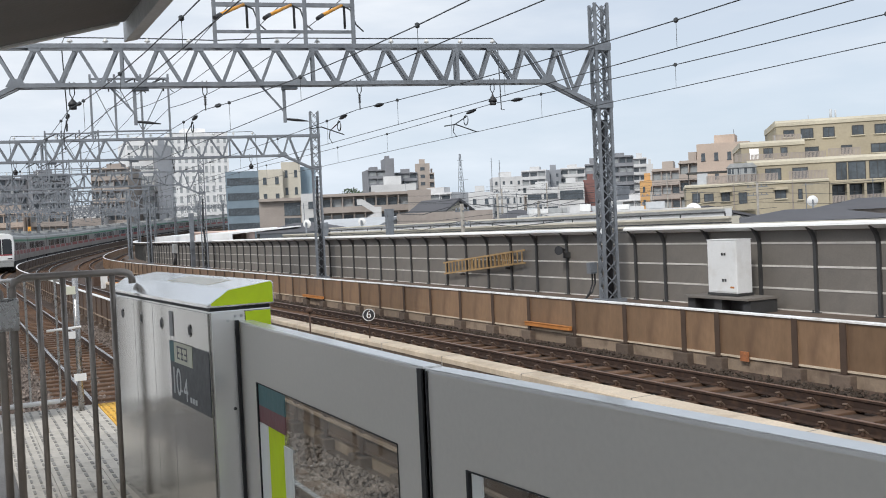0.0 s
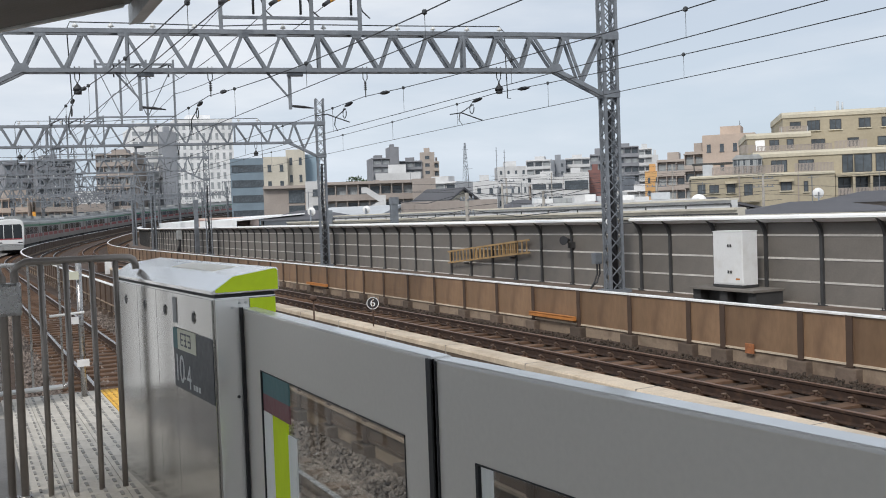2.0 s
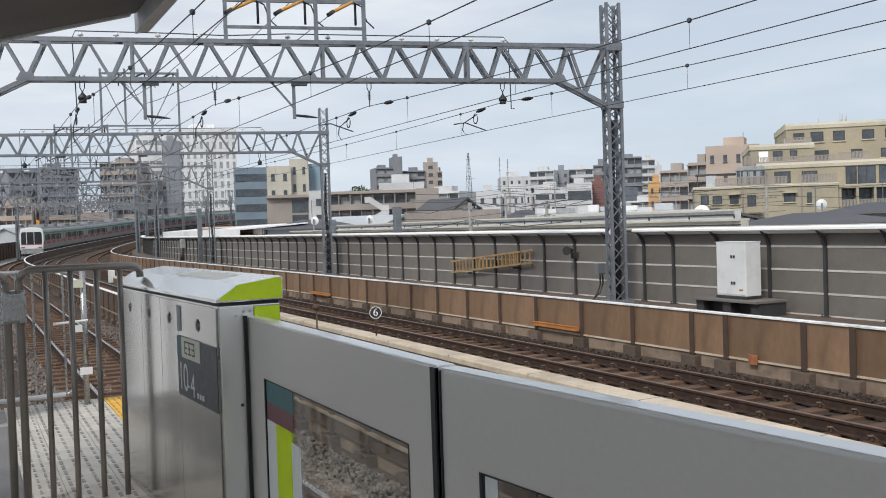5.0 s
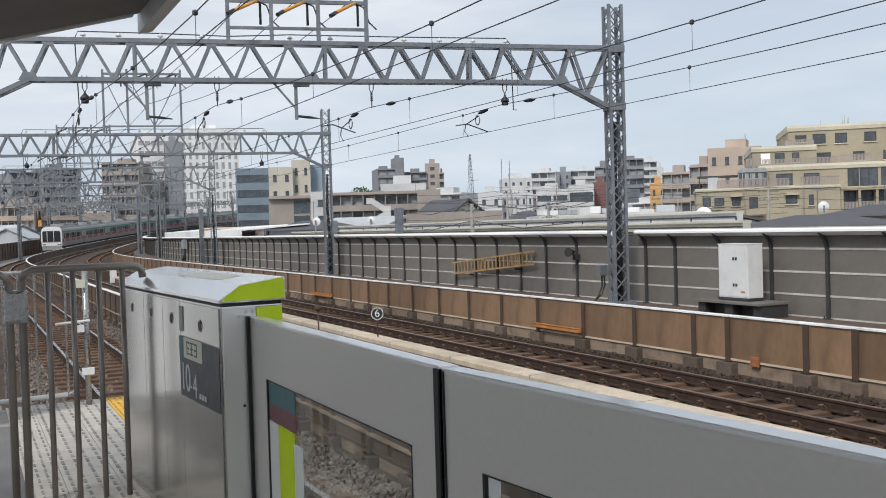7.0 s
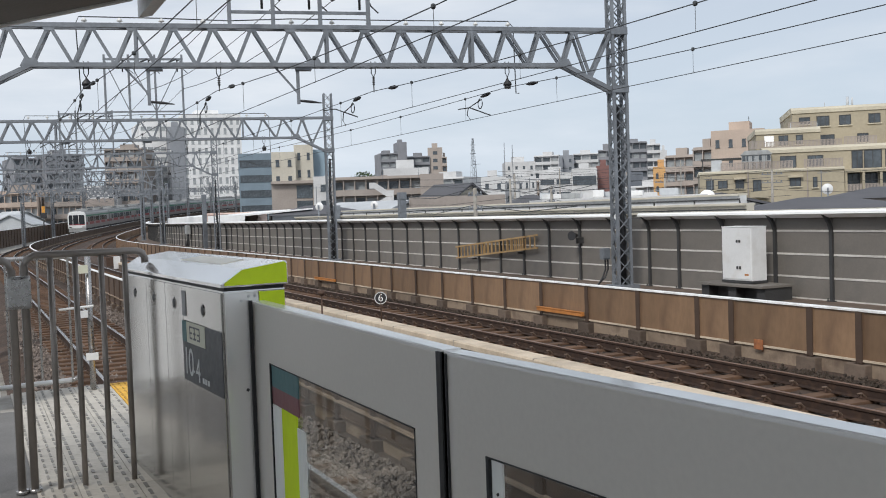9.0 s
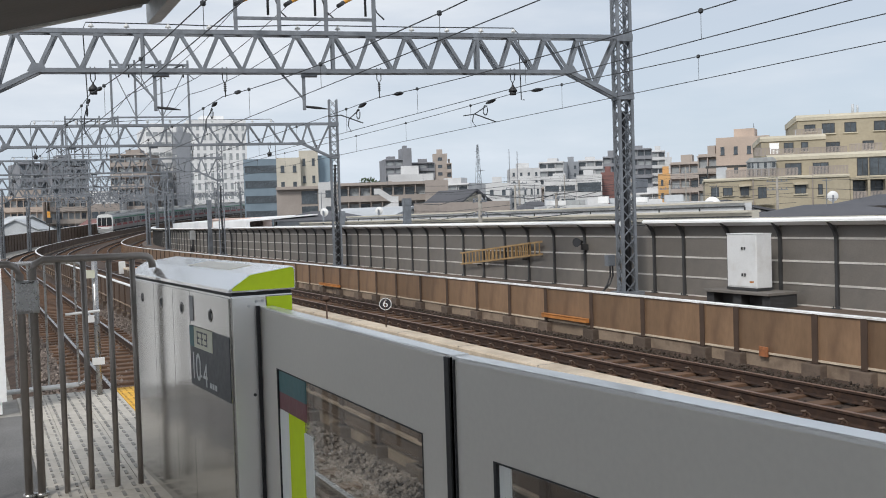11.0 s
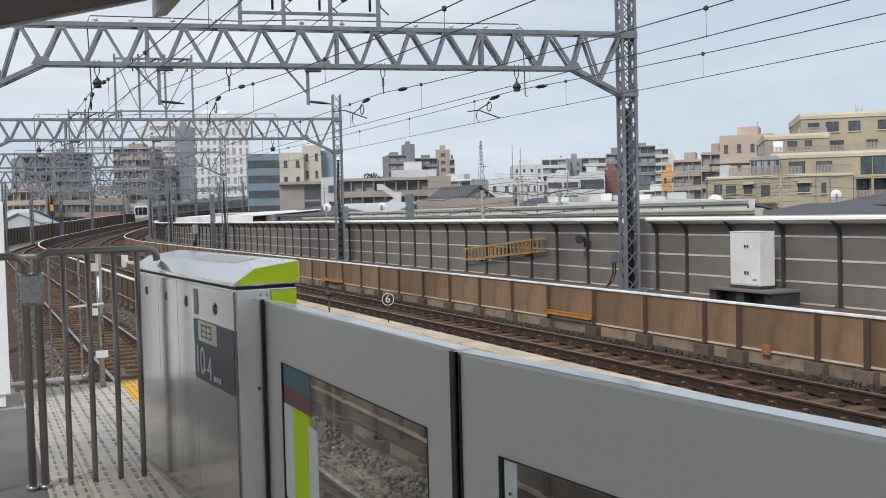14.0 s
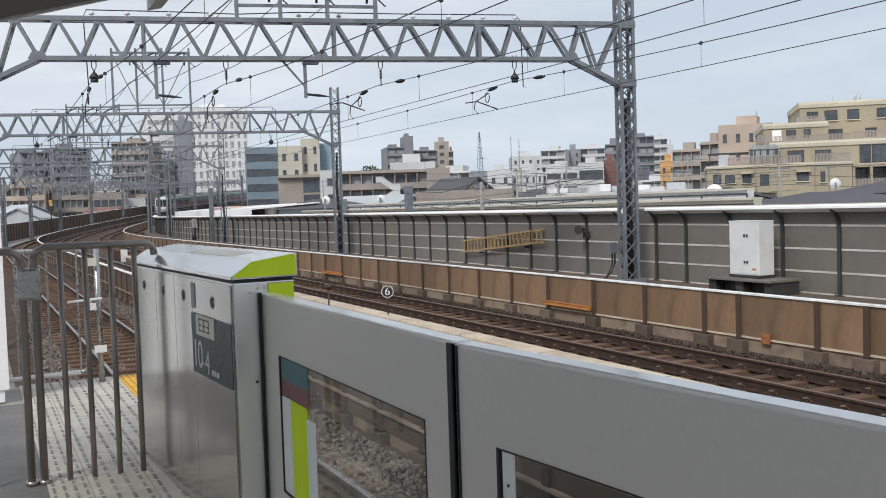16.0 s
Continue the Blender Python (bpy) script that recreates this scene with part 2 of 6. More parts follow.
M["lime_film"] = lit_film("lime_film", (0.86, 0.98, 0.06))
M["pale_film"] = lit_film("pale_film", (0.95, 0.95, 0.93))


# ---- mesh helpers ----
def bx(bm, x0, x1, y0, y1, z0, z1):
    v = [bm.verts.new((x, y, z)) for z in (z0, z1) for x, y in ((x0, y0), (x1, y0), (x1, y1), (x0, y1))]
    for q in ((3, 2, 1, 0), (4, 5, 6, 7), (0, 1, 5, 4), (1, 2, 6, 5), (2, 3, 7, 6), (3, 0, 4, 7)):
        bm.faces.new([v[i] for i in q])
    return v


def bar(bm, a, b, w, h=None):
    """A rectangular bar from a to b."""
    a, b = Vector(a), Vector(b)
    d = (b - a).normalized()
    up = Vector((0, 0, 1)) if abs(d.z) < 0.95 else Vector((0, 1, 0))
    r = d.cross(up).normalized()
    u = r.cross(d)
    r, u = r * (w / 2), u * ((h or w) / 2)
    v = [bm.verts.new(p + i * r + j * u) for p in (a, b) for i, j in ((-1, -1), (1, -1), (1, 1), (-1, 1))]
    for q in ((3, 2, 1, 0), (4, 5, 6, 7), (0, 1, 5, 4), (1, 2, 6, 5), (2, 3, 7, 6), (3, 0, 4, 7)):
        bm.faces.new([v[i] for i in q])


def tube(bm, pts, r, n=8, caps=True):
    """A round tube through the points."""
    pts = [Vector(p) for p in pts]
    rings = []
    for i, p in enumerate(pts):
        d = (pts[min(i + 1, len(pts) - 1)] - pts[max(i - 1, 0)]).normalized()
        up = Vector((0, 0, 1)) if abs(d.z) < 0.9 else Vector((0, 1, 0))
        a = d.cross(up).normalized()
        b = a.cross(d)
        rr = r[i] if isinstance(r, (list, tuple)) else r
        rings.append([bm.verts.new(p + (a * math.cos(k * 2 * math.pi / n) + b * math.sin(k * 2 * math.pi / n)) * rr) for k in range(n)])
    for q, w in zip(rings, rings[1:]):
        for k in range(n):
            bm.faces.new((q[k], w[k], w[(k + 1) % n], q[(k + 1) % n])).smooth = n > 6
    if caps:
        bm.faces.new(rings[0])
        bm.faces.new(rings[-1][::-1])


def prism(bm, poly, axis, a, b):
    """A polygon drawn in the two other axes, pushed along one axis from a to b."""
    def at(p, t):
        return {"x": (t, p[0], p[1]), "y": (p[0], t, p[1]), "z": (p[0], p[1], t)}[axis]
    lo, hi = [bm.verts.new(at(p, a)) for p in poly], [bm.verts.new(at(p, b)) for p in poly]
    bm.faces.new(lo)
    bm.faces.new(hi[::-1])
    for i in range(len(poly)):
        j = (i + 1) % len(poly)
        bm.faces.new((lo[i], hi[i], hi[j], lo[j]))


def finish(bm, name, material, bevel=0.0):
    if bevel:
        bmesh.ops.bevel(bm, geom=bm.edges[:], offset=bevel, segments=2, affect="EDGES", profile=0.7)
    bmesh.ops.recalc_face_normals(bm, faces=bm.faces[:])
    me = bpy.data.meshes.new(name)
    bm.to_mesh(me)
    bm.free()
    for m in (material if isinstance(material, (list, tuple)) else (material,)):
        me.materials.append(m)
    return me


def part(name, bm, material, parent, label="", bevel=0.0):
    ob = new(name, finish(bm, name, material, bevel))
    ob.parent = parent
    return tagged(ob, label)


def piece(name, mesh, parent, m):
    ob = new(name, mesh)
    ob.parent = parent
    ob.matrix_basis = m
    return ob


def empty(name, label, category, group="", m=None, kind=""):
    ob = new(name)
    ob.empty_display_size = 0.2
    if m is not None:
        ob.matrix_basis = m
    return tagged(ob, label, category, group, kind)


def solid(name, bm, material, label, category, kind="", bevel=0.0, group=""):
    return tagged(new(name, finish(bm, name, material, bevel)), label, category, group, kind)


# ---- the line: straight along y, then a long bend to the right ----
BEND_FROM, BEND_R, CLIMB_FROM, CLIMB = 70.2, 348.8, 110.0, 0.00019
RAIL = -1.10


def at(s, d, z=0.0):
    """The place s metres along the line and d metres to its right."""
    a = max(s - BEND_FROM, 0) / BEND_R
    k = max(min(s, 200) - CLIMB_FROM, 0)
    z += CLIMB * k * k + 2 * CLIMB * k * max(s - 200, 0)
    if a == 0:
        return Vector((d, s, z))
    return Vector((BEND_R - (BEND_R - d) * math.cos(a), BEND_FROM + (BEND_R - d) * math.sin(a), z))


def turn(s):
    return -math.degrees(max(s - BEND_FROM, 0) / BEND_R)


def along(s, d, z=0.0):
    p = at(s, d, z)
    return pose(p.x, p.y, p.z, 0, 0, turn(s))


def stations(s0, s1, step=6.0):
    n = max(1, int(math.ceil((s1 - s0) / step)))
    return [s0 + (s1 - s0) * i / n for i in range(n + 1)]


def sweep(bm, profile, s0, s1, d=0.0, step=6.0):
    """A closed profile of (right, up) points carried along the line."""
    rings = [[bm.verts.new(at(s, d + a, z)) for a, z in profile] for s in stations(s0, s1, step)]
    n = len(profile)
    for q, w in zip(rings, rings[1:]):
        for k in range(n):
            bm.faces.new((q[k], w[k], w[(k + 1) % n], q[(k + 1) % n]))
    bm.faces.new(rings[0])
    bm.faces.new(rings[-1][::-1])


def rect(a0, a1, z0, z1):
    return [(a0, z0), (a1, z0), (a1, z1), (a0, z1)]


# ---- ground and viaduct ----
bm = bmesh.new()
bmesh.ops.create_grid(bm, x_segments=40, y_segments=40, size=3500)
for v in bm.verts:
    v.co.z = -9.5
solid("ground", bm, M["ground"], "grey city ground between houses", "ground", "structure")

bm = bmesh.new()
sweep(bm, rect(-2.85, 16.25, -3.0, -1.62), -14, 420)
solid("viaduct_deck", bm, M["concrete"], "concrete railway viaduct deck", "viaduct", "structure")

bm = bmesh.new()
sweep(bm, [(14.55, -1.7), (15.9, -1.7), (15.9, -0.68), (14.55, -0.68)], -14, 420)
solid("service_walkway", bm, M["footing"], "raised concrete service walkway along the wall", "walkway", "structure")

TRACKS = {"near": 2.49, "second": 6.40, "third": 10.20, "outer": 13.45}
for key, d in TRACKS.items():
    bm = bmesh.new()
    s0 = 9.9 if key == "near" else -14
    rows = []
    prof = (-1.95, -1.5, -1.2, -0.9, -0.7, -0.45, -0.2, 0, 0.2, 0.45, 0.7, 0.9, 1.2, 1.5, 1.9)
    for s in stations(-14, 420, 2.0) if key == "outer" else stations(-14, 90, 0.45) + stations(92, 420, 4):
        r = []
        for a in prof:
            edge = max(0, abs(a) - 1.25) * 0.28
            p = at(s, d + a, RAIL - 0.21 - edge)
            p.z += 0.03 * noise.noise(p * 3.1) + 0.018 * noise.noise(p * 11)
            r.append(bm.verts.new(p))
        rows.append(r)
    for q, w in zip(rows, rows[1:]):
        for k in range(len(prof) - 1):
            bm.faces.new((q[k], w[k], w[k + 1], q[k + 1]))
    solid("ballast_bed", bm, M["ballast"], "rust-stained grey stone ballast under the rails", "ballast", "stuff")

# rails, sleepers and clips
RAIL_FOOT = [(-0.062, -0.165), (0.062, -0.165), (0.062, -0.152), (0.012, -0.135), (0.012, -0.045), (0.033, -0.035), (0.033, -0.006), (-0.033, -0.006), (-0.033, -0.035), (-0.012, -0.045), (-0.012, -0.135), (-0.062, -0.152)]


def sleeper_mesh():
    bm = bmesh.new()
    bx(bm, -1.02, 1.02, -0.115, 0.115, -0.30, -0.168)
    return finish(bm, "sleeper", M["sleeper"], 0.012)


def clip_mesh():
    bm = bmesh.new()
    for e in (-1, 1):
        bx(bm, e * 0.055 - 0.012, e * 0.055 + 0.045 * (1 if e > 0 else 0.26), -0.07, 0.07, -0.168, -0.135)
        for f in bm.faces:
            f.tag = True
        tube(bm, [(e * 0.05, -0.05, -0.13), (e * 0.10, -0.03, -0.085), (e * 0.115, 0.03, -0.09), (e * 0.045, 0.05, -0.125)], 0.013, 5)
        for f in bm.faces:
            f.material_index = f.material_index if f.tag else 1
        tube(bm, [(e * 0.082, 0, -0.15), (e * 0.082, 0, -0.075)], 0.022, 6)
    return finish(bm, "rail_clip", (M["clip"], M["spring"]))


SLEEPER, CLIP = sleeper_mesh(), clip_mesh()
for key, d in TRACKS.items():
    track = empty("railway_track", {"near": "narrow-gauge railway track beside the platform on rusty ballast", "second": "middle railway track behind the low brown wall", "third": "curving rusty railway track beside the brown panel wall", "outer": "outer railway track below the grey sound wall"}[key], "railway track", "tracks of the line", kind="structure")
    for side in (-0.56, 0.56):
        bm = bmesh.new()
        sweep(bm, [(a, RAIL + z) for a, z in RAIL_FOOT], -14, 420, d + side, 3.0)
        r = part("rail", bm, M["rail_side"], track)
        bm = bmesh.new()
        top = [(-0.031, -0.006), (0.031, -0.006), (0.029, -0.001), (0.016, 0.0015), (-0.016, 0.0015), (-0.029, -0.001)]
        sweep(bm, [(a, RAIL + z) for a, z in top], -14, 420, d + side, 3.0)
        part("running_surface", bm, M["rail_dull" if key in ("third", "outer") else "rail_top"], r, "dull brown rail head" if key in ("third", "outer") else "polished rail head")
    lo, hi = {"near": (-2, 62), "second": (18, 70), "third": (2, 84), "outer": (60, 62)}[key]
    s = lo
    k = 0
    while s < hi:
        piece("sleeper", SLEEPER, track, along(s, d, RAIL))
        if key == "third" and s < 46 or key == "near" and s < 40:
            for side in (-0.56, 0.56):
                piece("rail_clip", CLIP, track, along(s, d + side, RAIL))
        s += 0.60
    bm = bmesh.new()
    while s < 300:
        m = along(s, d, RAIL)
        for v in bx(bm, -1.02, 1.02, -0.115, 0.115, -0.30, -0.168):
            v.co = m @ v.co
        s += 0.60
    far = part("far_sleepers", bm, M["sleeper"], track)
    tagged(far, kind="stuff")


def stones(d0, d1, s0, s1, count, z, name_label, material="stone", clear=None):
    """Loose ballast stones, each a rough lump, in one mesh."""
    rng = random.Random(7 + int(d0 * 10))
    base = [Vector(v) for v in ((1, 0, 0), (-1, 0, 0), (0, 1, 0), (0, -1, 0), (0, 0, 1), (0, 0, -1))]
    tri = ((0, 2, 4), (2, 1, 4), (1, 3, 4), (3, 0, 4), (2, 0, 5), (1, 2, 5), (3, 1, 5), (0, 3, 5))
    verts, faces = [], []
    for _ in range(count):
        s, d = s0 + (s1 - s0) * rng.random() ** 1.5, rng.uniform(d0, d1)
        if clear and abs(d - clear) < 0.98 and s > (13 if clear < 5 else 0) and rng.random() < 0.9:
            continue
        p = at(s, d, z + rng.uniform(-0.025, 0.02))
        q = Euler((rng.uniform(0, 6), rng.uniform(0, 6), rng.uniform(0, 6))).to_matrix()
        r = rng.uniform(0.022, 0.048)
        i = len(verts)
        for b in base:
            w = q @ Vector((b.x * r * rng.uniform(0.7, 1.3), b.y * r * rng.uniform(0.7, 1.2), b.z * r * rng.uniform(0.6, 1.0)))
            verts.append(p + w)
        faces += [(i + a, i + b, i + c) for a, b, c in tri]
    me = bpy.data.meshes.new("ballast_stones")
    me.from_pydata(verts, [], faces)
    me.materials.append(M[material])
    tagged(new("ballast_stones", me), name_label, "ballast", kind="stuff")


stones(0.95, 4.1, 9.4, 34, 16000, RAIL - 0.20, "loose rusty ballast stones beside the platform end", "stone", 2.49)
stones(1.5, 4.1, 1.5, 9.4, 7000, RAIL - 0.20, "loose grey ballast stones below the platform gate")
stones(8.75, 12.05, 5, 46, 15000, RAIL - 0.20, "loose brown ballast stones along the third track", "brown_stone", 10.2)
stones(4.6, 8.4, 14, 50, 5000, RAIL - 0.22, "loose ballast stones along the middle track")


# ---- low brown panel walls ----
def panel_mesh(width, z0, z1, skin, thick=0.05):
    bm = bmesh.new()
    w = width - 0.10
    bx(bm, -thick / 2, thick / 2, -w / 2, w / 2, z0, z1)
    bx(bm, -thick / 2 - 0.02, thick / 2 + 0.02, -w / 2, w / 2, z0 - 0.03, z0 + 0.004)
    bm.faces.ensure_lookup_table()
    for f in bm.faces[6:12]:
        f.material_index = 1
    bx(bm, -thick / 2 - 0.012, thick / 2 + 0.012, -w / 2, -w / 2 + 0.025, z0, z1)
    bx(bm, -thick / 2 - 0.012, thick / 2 + 0.012, w / 2 - 0.025, w / 2, z0, z1)
    return finish(bm, "panel", (M[skin], M["cream" if skin == "brown" else skin]))


def post_mesh(z0, z1, w=0.12, material=None, depth=0.12):
    bm = bmesh.new()
    bx(bm, -depth / 2, depth / 2, -w / 2, -w / 2 + 0.018, z0, z1)
    bx(bm, -depth / 2, depth / 2, w / 2 - 0.018, w / 2, z0, z1)
    bx(bm, -depth / 2, -depth / 2 + 0.016, -w / 2 + 0.018, w / 2 - 0.018, z0, z1)
    bx(bm, -0.10, 0.10, -w * 0.8, w * 0.8, z0 - 0.02, z0)
    return finish(bm, "post", material or M["brown_post"])


def foot_mesh(z0, z1):
    bm = bmesh.new()
    bx(bm, -0.16, 0.16, -0.2, 0.2, z0, z1)
    return finish(bm, "footing", M["footing"], 0.02)


def low_wall(name, label, d, marks, top, foot, far_to, skin="brown"):
    wall = empty(name, label, "wall", kind="structure")
    cache = {}
    for a, b in zip(marks, marks[1:]):
        w = round(b - a, 2)
        if w not in cache:
            cache[w] = panel_mesh(w, foot, top - 0.035, skin)
        piece("panel", cache[w], wall, along((a + b) / 2, d))
    pm, fm = post_mesh(foot - 0.06, top - 0.03), foot_mesh(-1.62, foot - 0.06)
    for s in marks:
        piece("post", pm, wall, along(s, d))
        piece("footing", fm, wall, along(s, d))
    bm = bmesh.new()
    sweep(bm, [(-0.06, top - 0.035), (0.06, top - 0.035), (0.06, top - 0.008), (0.05, top), (-0.05, top), (-0.06, top - 0.008)], marks[0], far_to, d, 2.5)
    part("capping", bm, M["cap"], wall, "white painted capping strip")
    bm = bmesh.new()
    sweep(bm, rect(-0.025, 0.025, foot, top - 0.035), marks[-1], far_to, d, 3)
    for s in stations(marks[-1] + 1.9, far_to, 1.9):
        m = along(s, d)
        for v in bx(bm, -0.06, 0.06, -0.06, 0.06, -1.62, top - 0.035):
            v.co = m @ v.co
    part("far_panels", bm, M[skin], wall)
    bm = bmesh.new()
    sweep(bm, rect(-0.13, 0.13, -1.62, -1.36), marks[0], far_to, d, 3)
    part("plinth", bm, M["footing"], wall, "stained concrete plinth")
    bm = bmesh.new()
    sweep(bm, rect(-0.03, 0.03, -1.36, foot - 0.035), marks[0], far_to, d + 0.02, 3)
    part("lower_board", bm, M["board"], wall, "pale stained lower board")
    return wall


W_MARKS = [-4.6 + 1.9 * i for i in range(8)] + [10.55, 11.52, 13.32, 14.22, 16.01, 17.83, 19.72, 21.45, 23.22, 25.05, 26.88, 28.76, 30.47, 32.14, 34.08, 35.96, 37.68] + [39.5 + 1.82 * i for i in range(24)]
low_wall("wall_brown_outer", "low brown metal panel wall with white capping", 12.26, W_MARKS, -0.275, -1.05, 330)
C_MARKS = [-3.0 + 1.25 * i for i in range(52)]
inner_wall = low_wall("wall_brown_inner", "low dark brown panel wall between two tracks", 4.32, C_MARKS, -0.335, -1.16, 330, "left_panel")

bm = bmesh.new()
sweep(bm, [(-0.075, -0.995), (-0.03, -0.995), (-0.03, -0.962), (-0.07, -0.966)], -3, 120, 4.32, 3)
part("ledge", bm, M["board"], inner_wall, "cream concrete ledge along the foot")

# orange cable covers and sign plate on the outer brown wall
for s0, s1, z in ((17.85, 19.7, -0.95), (33.9, 36.1, -1.0)):
    bm = bmesh.new()
    bx(bm, -0.07, 0.02, -(s1 - s0) / 2, (s1 - s0) / 2, z - 0.03, z + 0.055)
    bx(bm, -0.09, 0.02, -(s1 - s0) / 2, (s1 - s0) / 2, z + 0.055, z + 0.065)
    o = solid("cable_cover", bm, M["orange"], "orange cable cover bolted low on the brown wall", "cable cover", bevel=0.008)
    o.matrix_basis = along((s0 + s1) / 2, 12.14)
bm = bmesh.new()
bx(bm, -0.012, 0.012, -0.10, 0.10, -1.12, -0.95)
o = solid("marker_plate", bm, M["faded"], "small faded orange marker plate on the brown wall", "sign", bevel=0.004)
o.matrix_basis = along(12.62, 12.17)

# cream kerb between the middle and third tracks
bm = bmesh.new()
prof = [(-0.20, -1.13), (0.20, -1.13), (0.20, -1.045), (0.18, -1.02), (-0.18, -1.02), (-0.20, -1.045)]
sweep(bm, prof, -14, 62, 8.44, 4.0)
kerb = solid("trackside_kerb", bm, M["cream"], "long cream concrete kerb between two tracks", "kerb", "structure")
bm = bmesh.new()
sweep(bm, rect(-0.185, 0.185, -1.62, -1.13), -14, 62, 8.44, 4.0)
part("kerb_base", bm, M["footing"], kerb, "dark stained kerb base")
for s in stations(2, 60, 3.0):
    bm = bmesh.new()
    bx(bm, -0.205, 0.205, -0.006, 0.006, -1.30, -1.016)
    j = part("joint", bm, M["concrete"], kerb)
    j.matrix_basis = along(s, 8.44)

# ---- tall grey sound wall ----
noise_wall = empty("wall_sound_barrier", "tall grey sound barrier with dark posts and white top", "sound barrier", kind="structure")
N_D, N_FOOT, N_STEP = 15.93, -0.68, 1.51
N_MARKS = [14.36 - 1.54 * k for k in range(8, 0, -1)] + [14.36, 15.90, 17.50, 19.10, 20.26, 21.80, 23.42] + [25.06 + N_STEP * k for k in range(51)]


@functools.cache
def sound_panel(width):
    bm = bmesh.new()
    w = width - 0.05
    edges = (N_FOOT, -0.22, 0.26, 0.755, 1.06)
    for a, b in zip(edges, edges[1:]):
        bx(bm, -0.03, 0.05, -w / 2, w / 2, a + 0.03, b - 0.012)
    me = finish(bm, "panel", M["grey_panel"])
    bm = bmesh.new()
    for z in edges[1:4]:
        bx(bm, -0.042, 0.05, -w / 2, w / 2, z - 0.012, z + 0.03)
    bx(bm, -0.042, 0.05, -w / 2, w / 2, N_FOOT, N_FOOT + 0.03)
    return me, finish(bm, "pale_band", M["pale_band"])


def sound_post():
    """Post whose head leans over the line, on a foot plate with two bolts."""
    bm = bmesh.new()
    line = [(-0.06, N_FOOT - 0.1), (-0.06, 0.78), (-0.12, 0.94), (-0.24, 1.09), (-0.30, 1.14)]
    for (a, z), (b, y) in zip(line, line[1:]):
        bar(bm, (a, 0, z), (b, 0, y + 0.01), 0.06, 0.075)
    bx(bm, -0.14, 0.06, -0.10, 0.10, N_FOOT, N_FOOT + 0.015)
    for y in (-0.075, 0.075):
        tube(bm, [(-0.10, y, N_FOOT + 0.015), (-0.10, y, N_FOOT + 0.06)], 0.015, 6)
    return finish(bm, "post", M["dark_post"])


NPOST = sound_post()
for s, e in zip(N_MARKS, N_MARKS[1:]):
    NP, NB = sound_panel(round(e - s, 2))
    piece("panel", NP, noise_wall, along((s + e) / 2, N_D))
    piece("pale_band", NB, noise_wall, along((s + e) / 2, N_D))
    piece("post", NPOST, noise_wall, along(s, N_D))
s = N_MARKS[-1]
s_far = s
bm = bmesh.new()
sweep(bm, rect(-0.03, 0.05, N_FOOT, 1.06), s_far, 140, N_D, 3)
part("far_panels", bm, M["grey_panel"], noise_wall)
bm = bmesh.new()
for s in stations(s_far, 140, N_STEP):
    m = along(s, N_D)
    for v in bx(bm, -0.12, -0.03, -0.04, 0.04, N_FOOT, 0.95):
        v.co = m @ v.co
part("far_posts", bm, M["dark_post"], noise_wall)
for s, e in ((-5, 20.36), (21.5, 140)):  # open where the gantry column stands
    bm = bmesh.new()
    sweep(bm, [(-0.36, 1.125), (-0.33, 1.115), (-0.20, 1.05), (0.06, 1.03), (0.09, 1.13), (0.04, 1.20), (-0.30, 1.205), (-0.355, 1.17)], s, e, N_D, 2.0)
    part("capping", bm, M["white_cap"], noise_wall, "bright white rounded top capping")
bm = bmesh.new()
sweep(bm, rect(0.05, 0.2, -3.4, N_FOOT + 0.3), -5, 140, N_D, 4)
part("outer_parapet", bm, M["concrete"], noise_wall)

# ---- outer wall on the far side of the bend ----
left_wall = empty("wall_left_parapet", "dark brown panel parapet with pale top on the outer bend", "wall", kind="structure")
bm = bmesh.new()
sweep(bm, rect(-0.04, 0.04, -3.0, 0.63), 12, 420, -2.7, 4)
part("panels", bm, M["left_panel"], left_wall)
bm = bmesh.new()
sweep(bm, rect(-0.10, 0.10, 0.63, 0.72), 12, 420, -2.7, 4)
part("capping", bm, M["white_cap"], left_wall, "pale capping")
bm = bmesh.new()
for s in stations(12, 330, 2.0):
    m = along(s, -2.7)
    for v in bx(bm, 0.04, 0.12, -0.05, 0.05, -1.6, 0.63):
        v.co = m @ v.co
for z in (-0.8, 0.0):
    sweep(bm, rect(0.04, 0.09, z, z + 0.06), 12, 330, -2.7, 4)
tagged(part("posts", bm, M["brown_post"], left_wall), kind="stuff")

# ---- platform ----
P_END, P_EDGE = 9.18, 1.32
bm = bmesh.new()
bx(bm, -3.4, P_EDGE, -8, P_END, -0.22, -0.012)
bx(bm, -3.4, P_EDGE - 0.35, -8, P_END - 0.1, -1.62, -0.22)
floor = solid("platform", bm, M["concrete"], "concrete station platform slab ending beyond the fence", "platform", "structure")
bm = bmesh.new()
bx(bm, -3.4, 0.30, -8, 8.3, -0.012, -0.004)
part("asphalt_field", bm, M["asphalt"], floor, "dark worn asphalt")


def tile_mesh():
    bm = bmesh.new()
    bx(bm, -0.148, 0.148, -0.148, 0.148, -0.012, 0.0)
    for i in range(4):
        for a in (-0.145, 0.005):
            x, y = -0.1125 + i * 0.075, a + (0.06 if i % 2 else 0.02)
            prism(bm, [(x - 0.009, y), (x + 0.009, y), (x + 0.009, y + 0.10 - 0.02 * (i % 2)), (x - 0.009, y + 0.10 - 0.02 * (i % 2))], "z", 0.0, 0.005)
    return bm


def two_tone(bm, name, a, b):
    me = finish(bm, name, (a, b))
    for poly in me.polygons:
        if poly.center.z > 0.0005:
            poly.material_index = 1
    return me


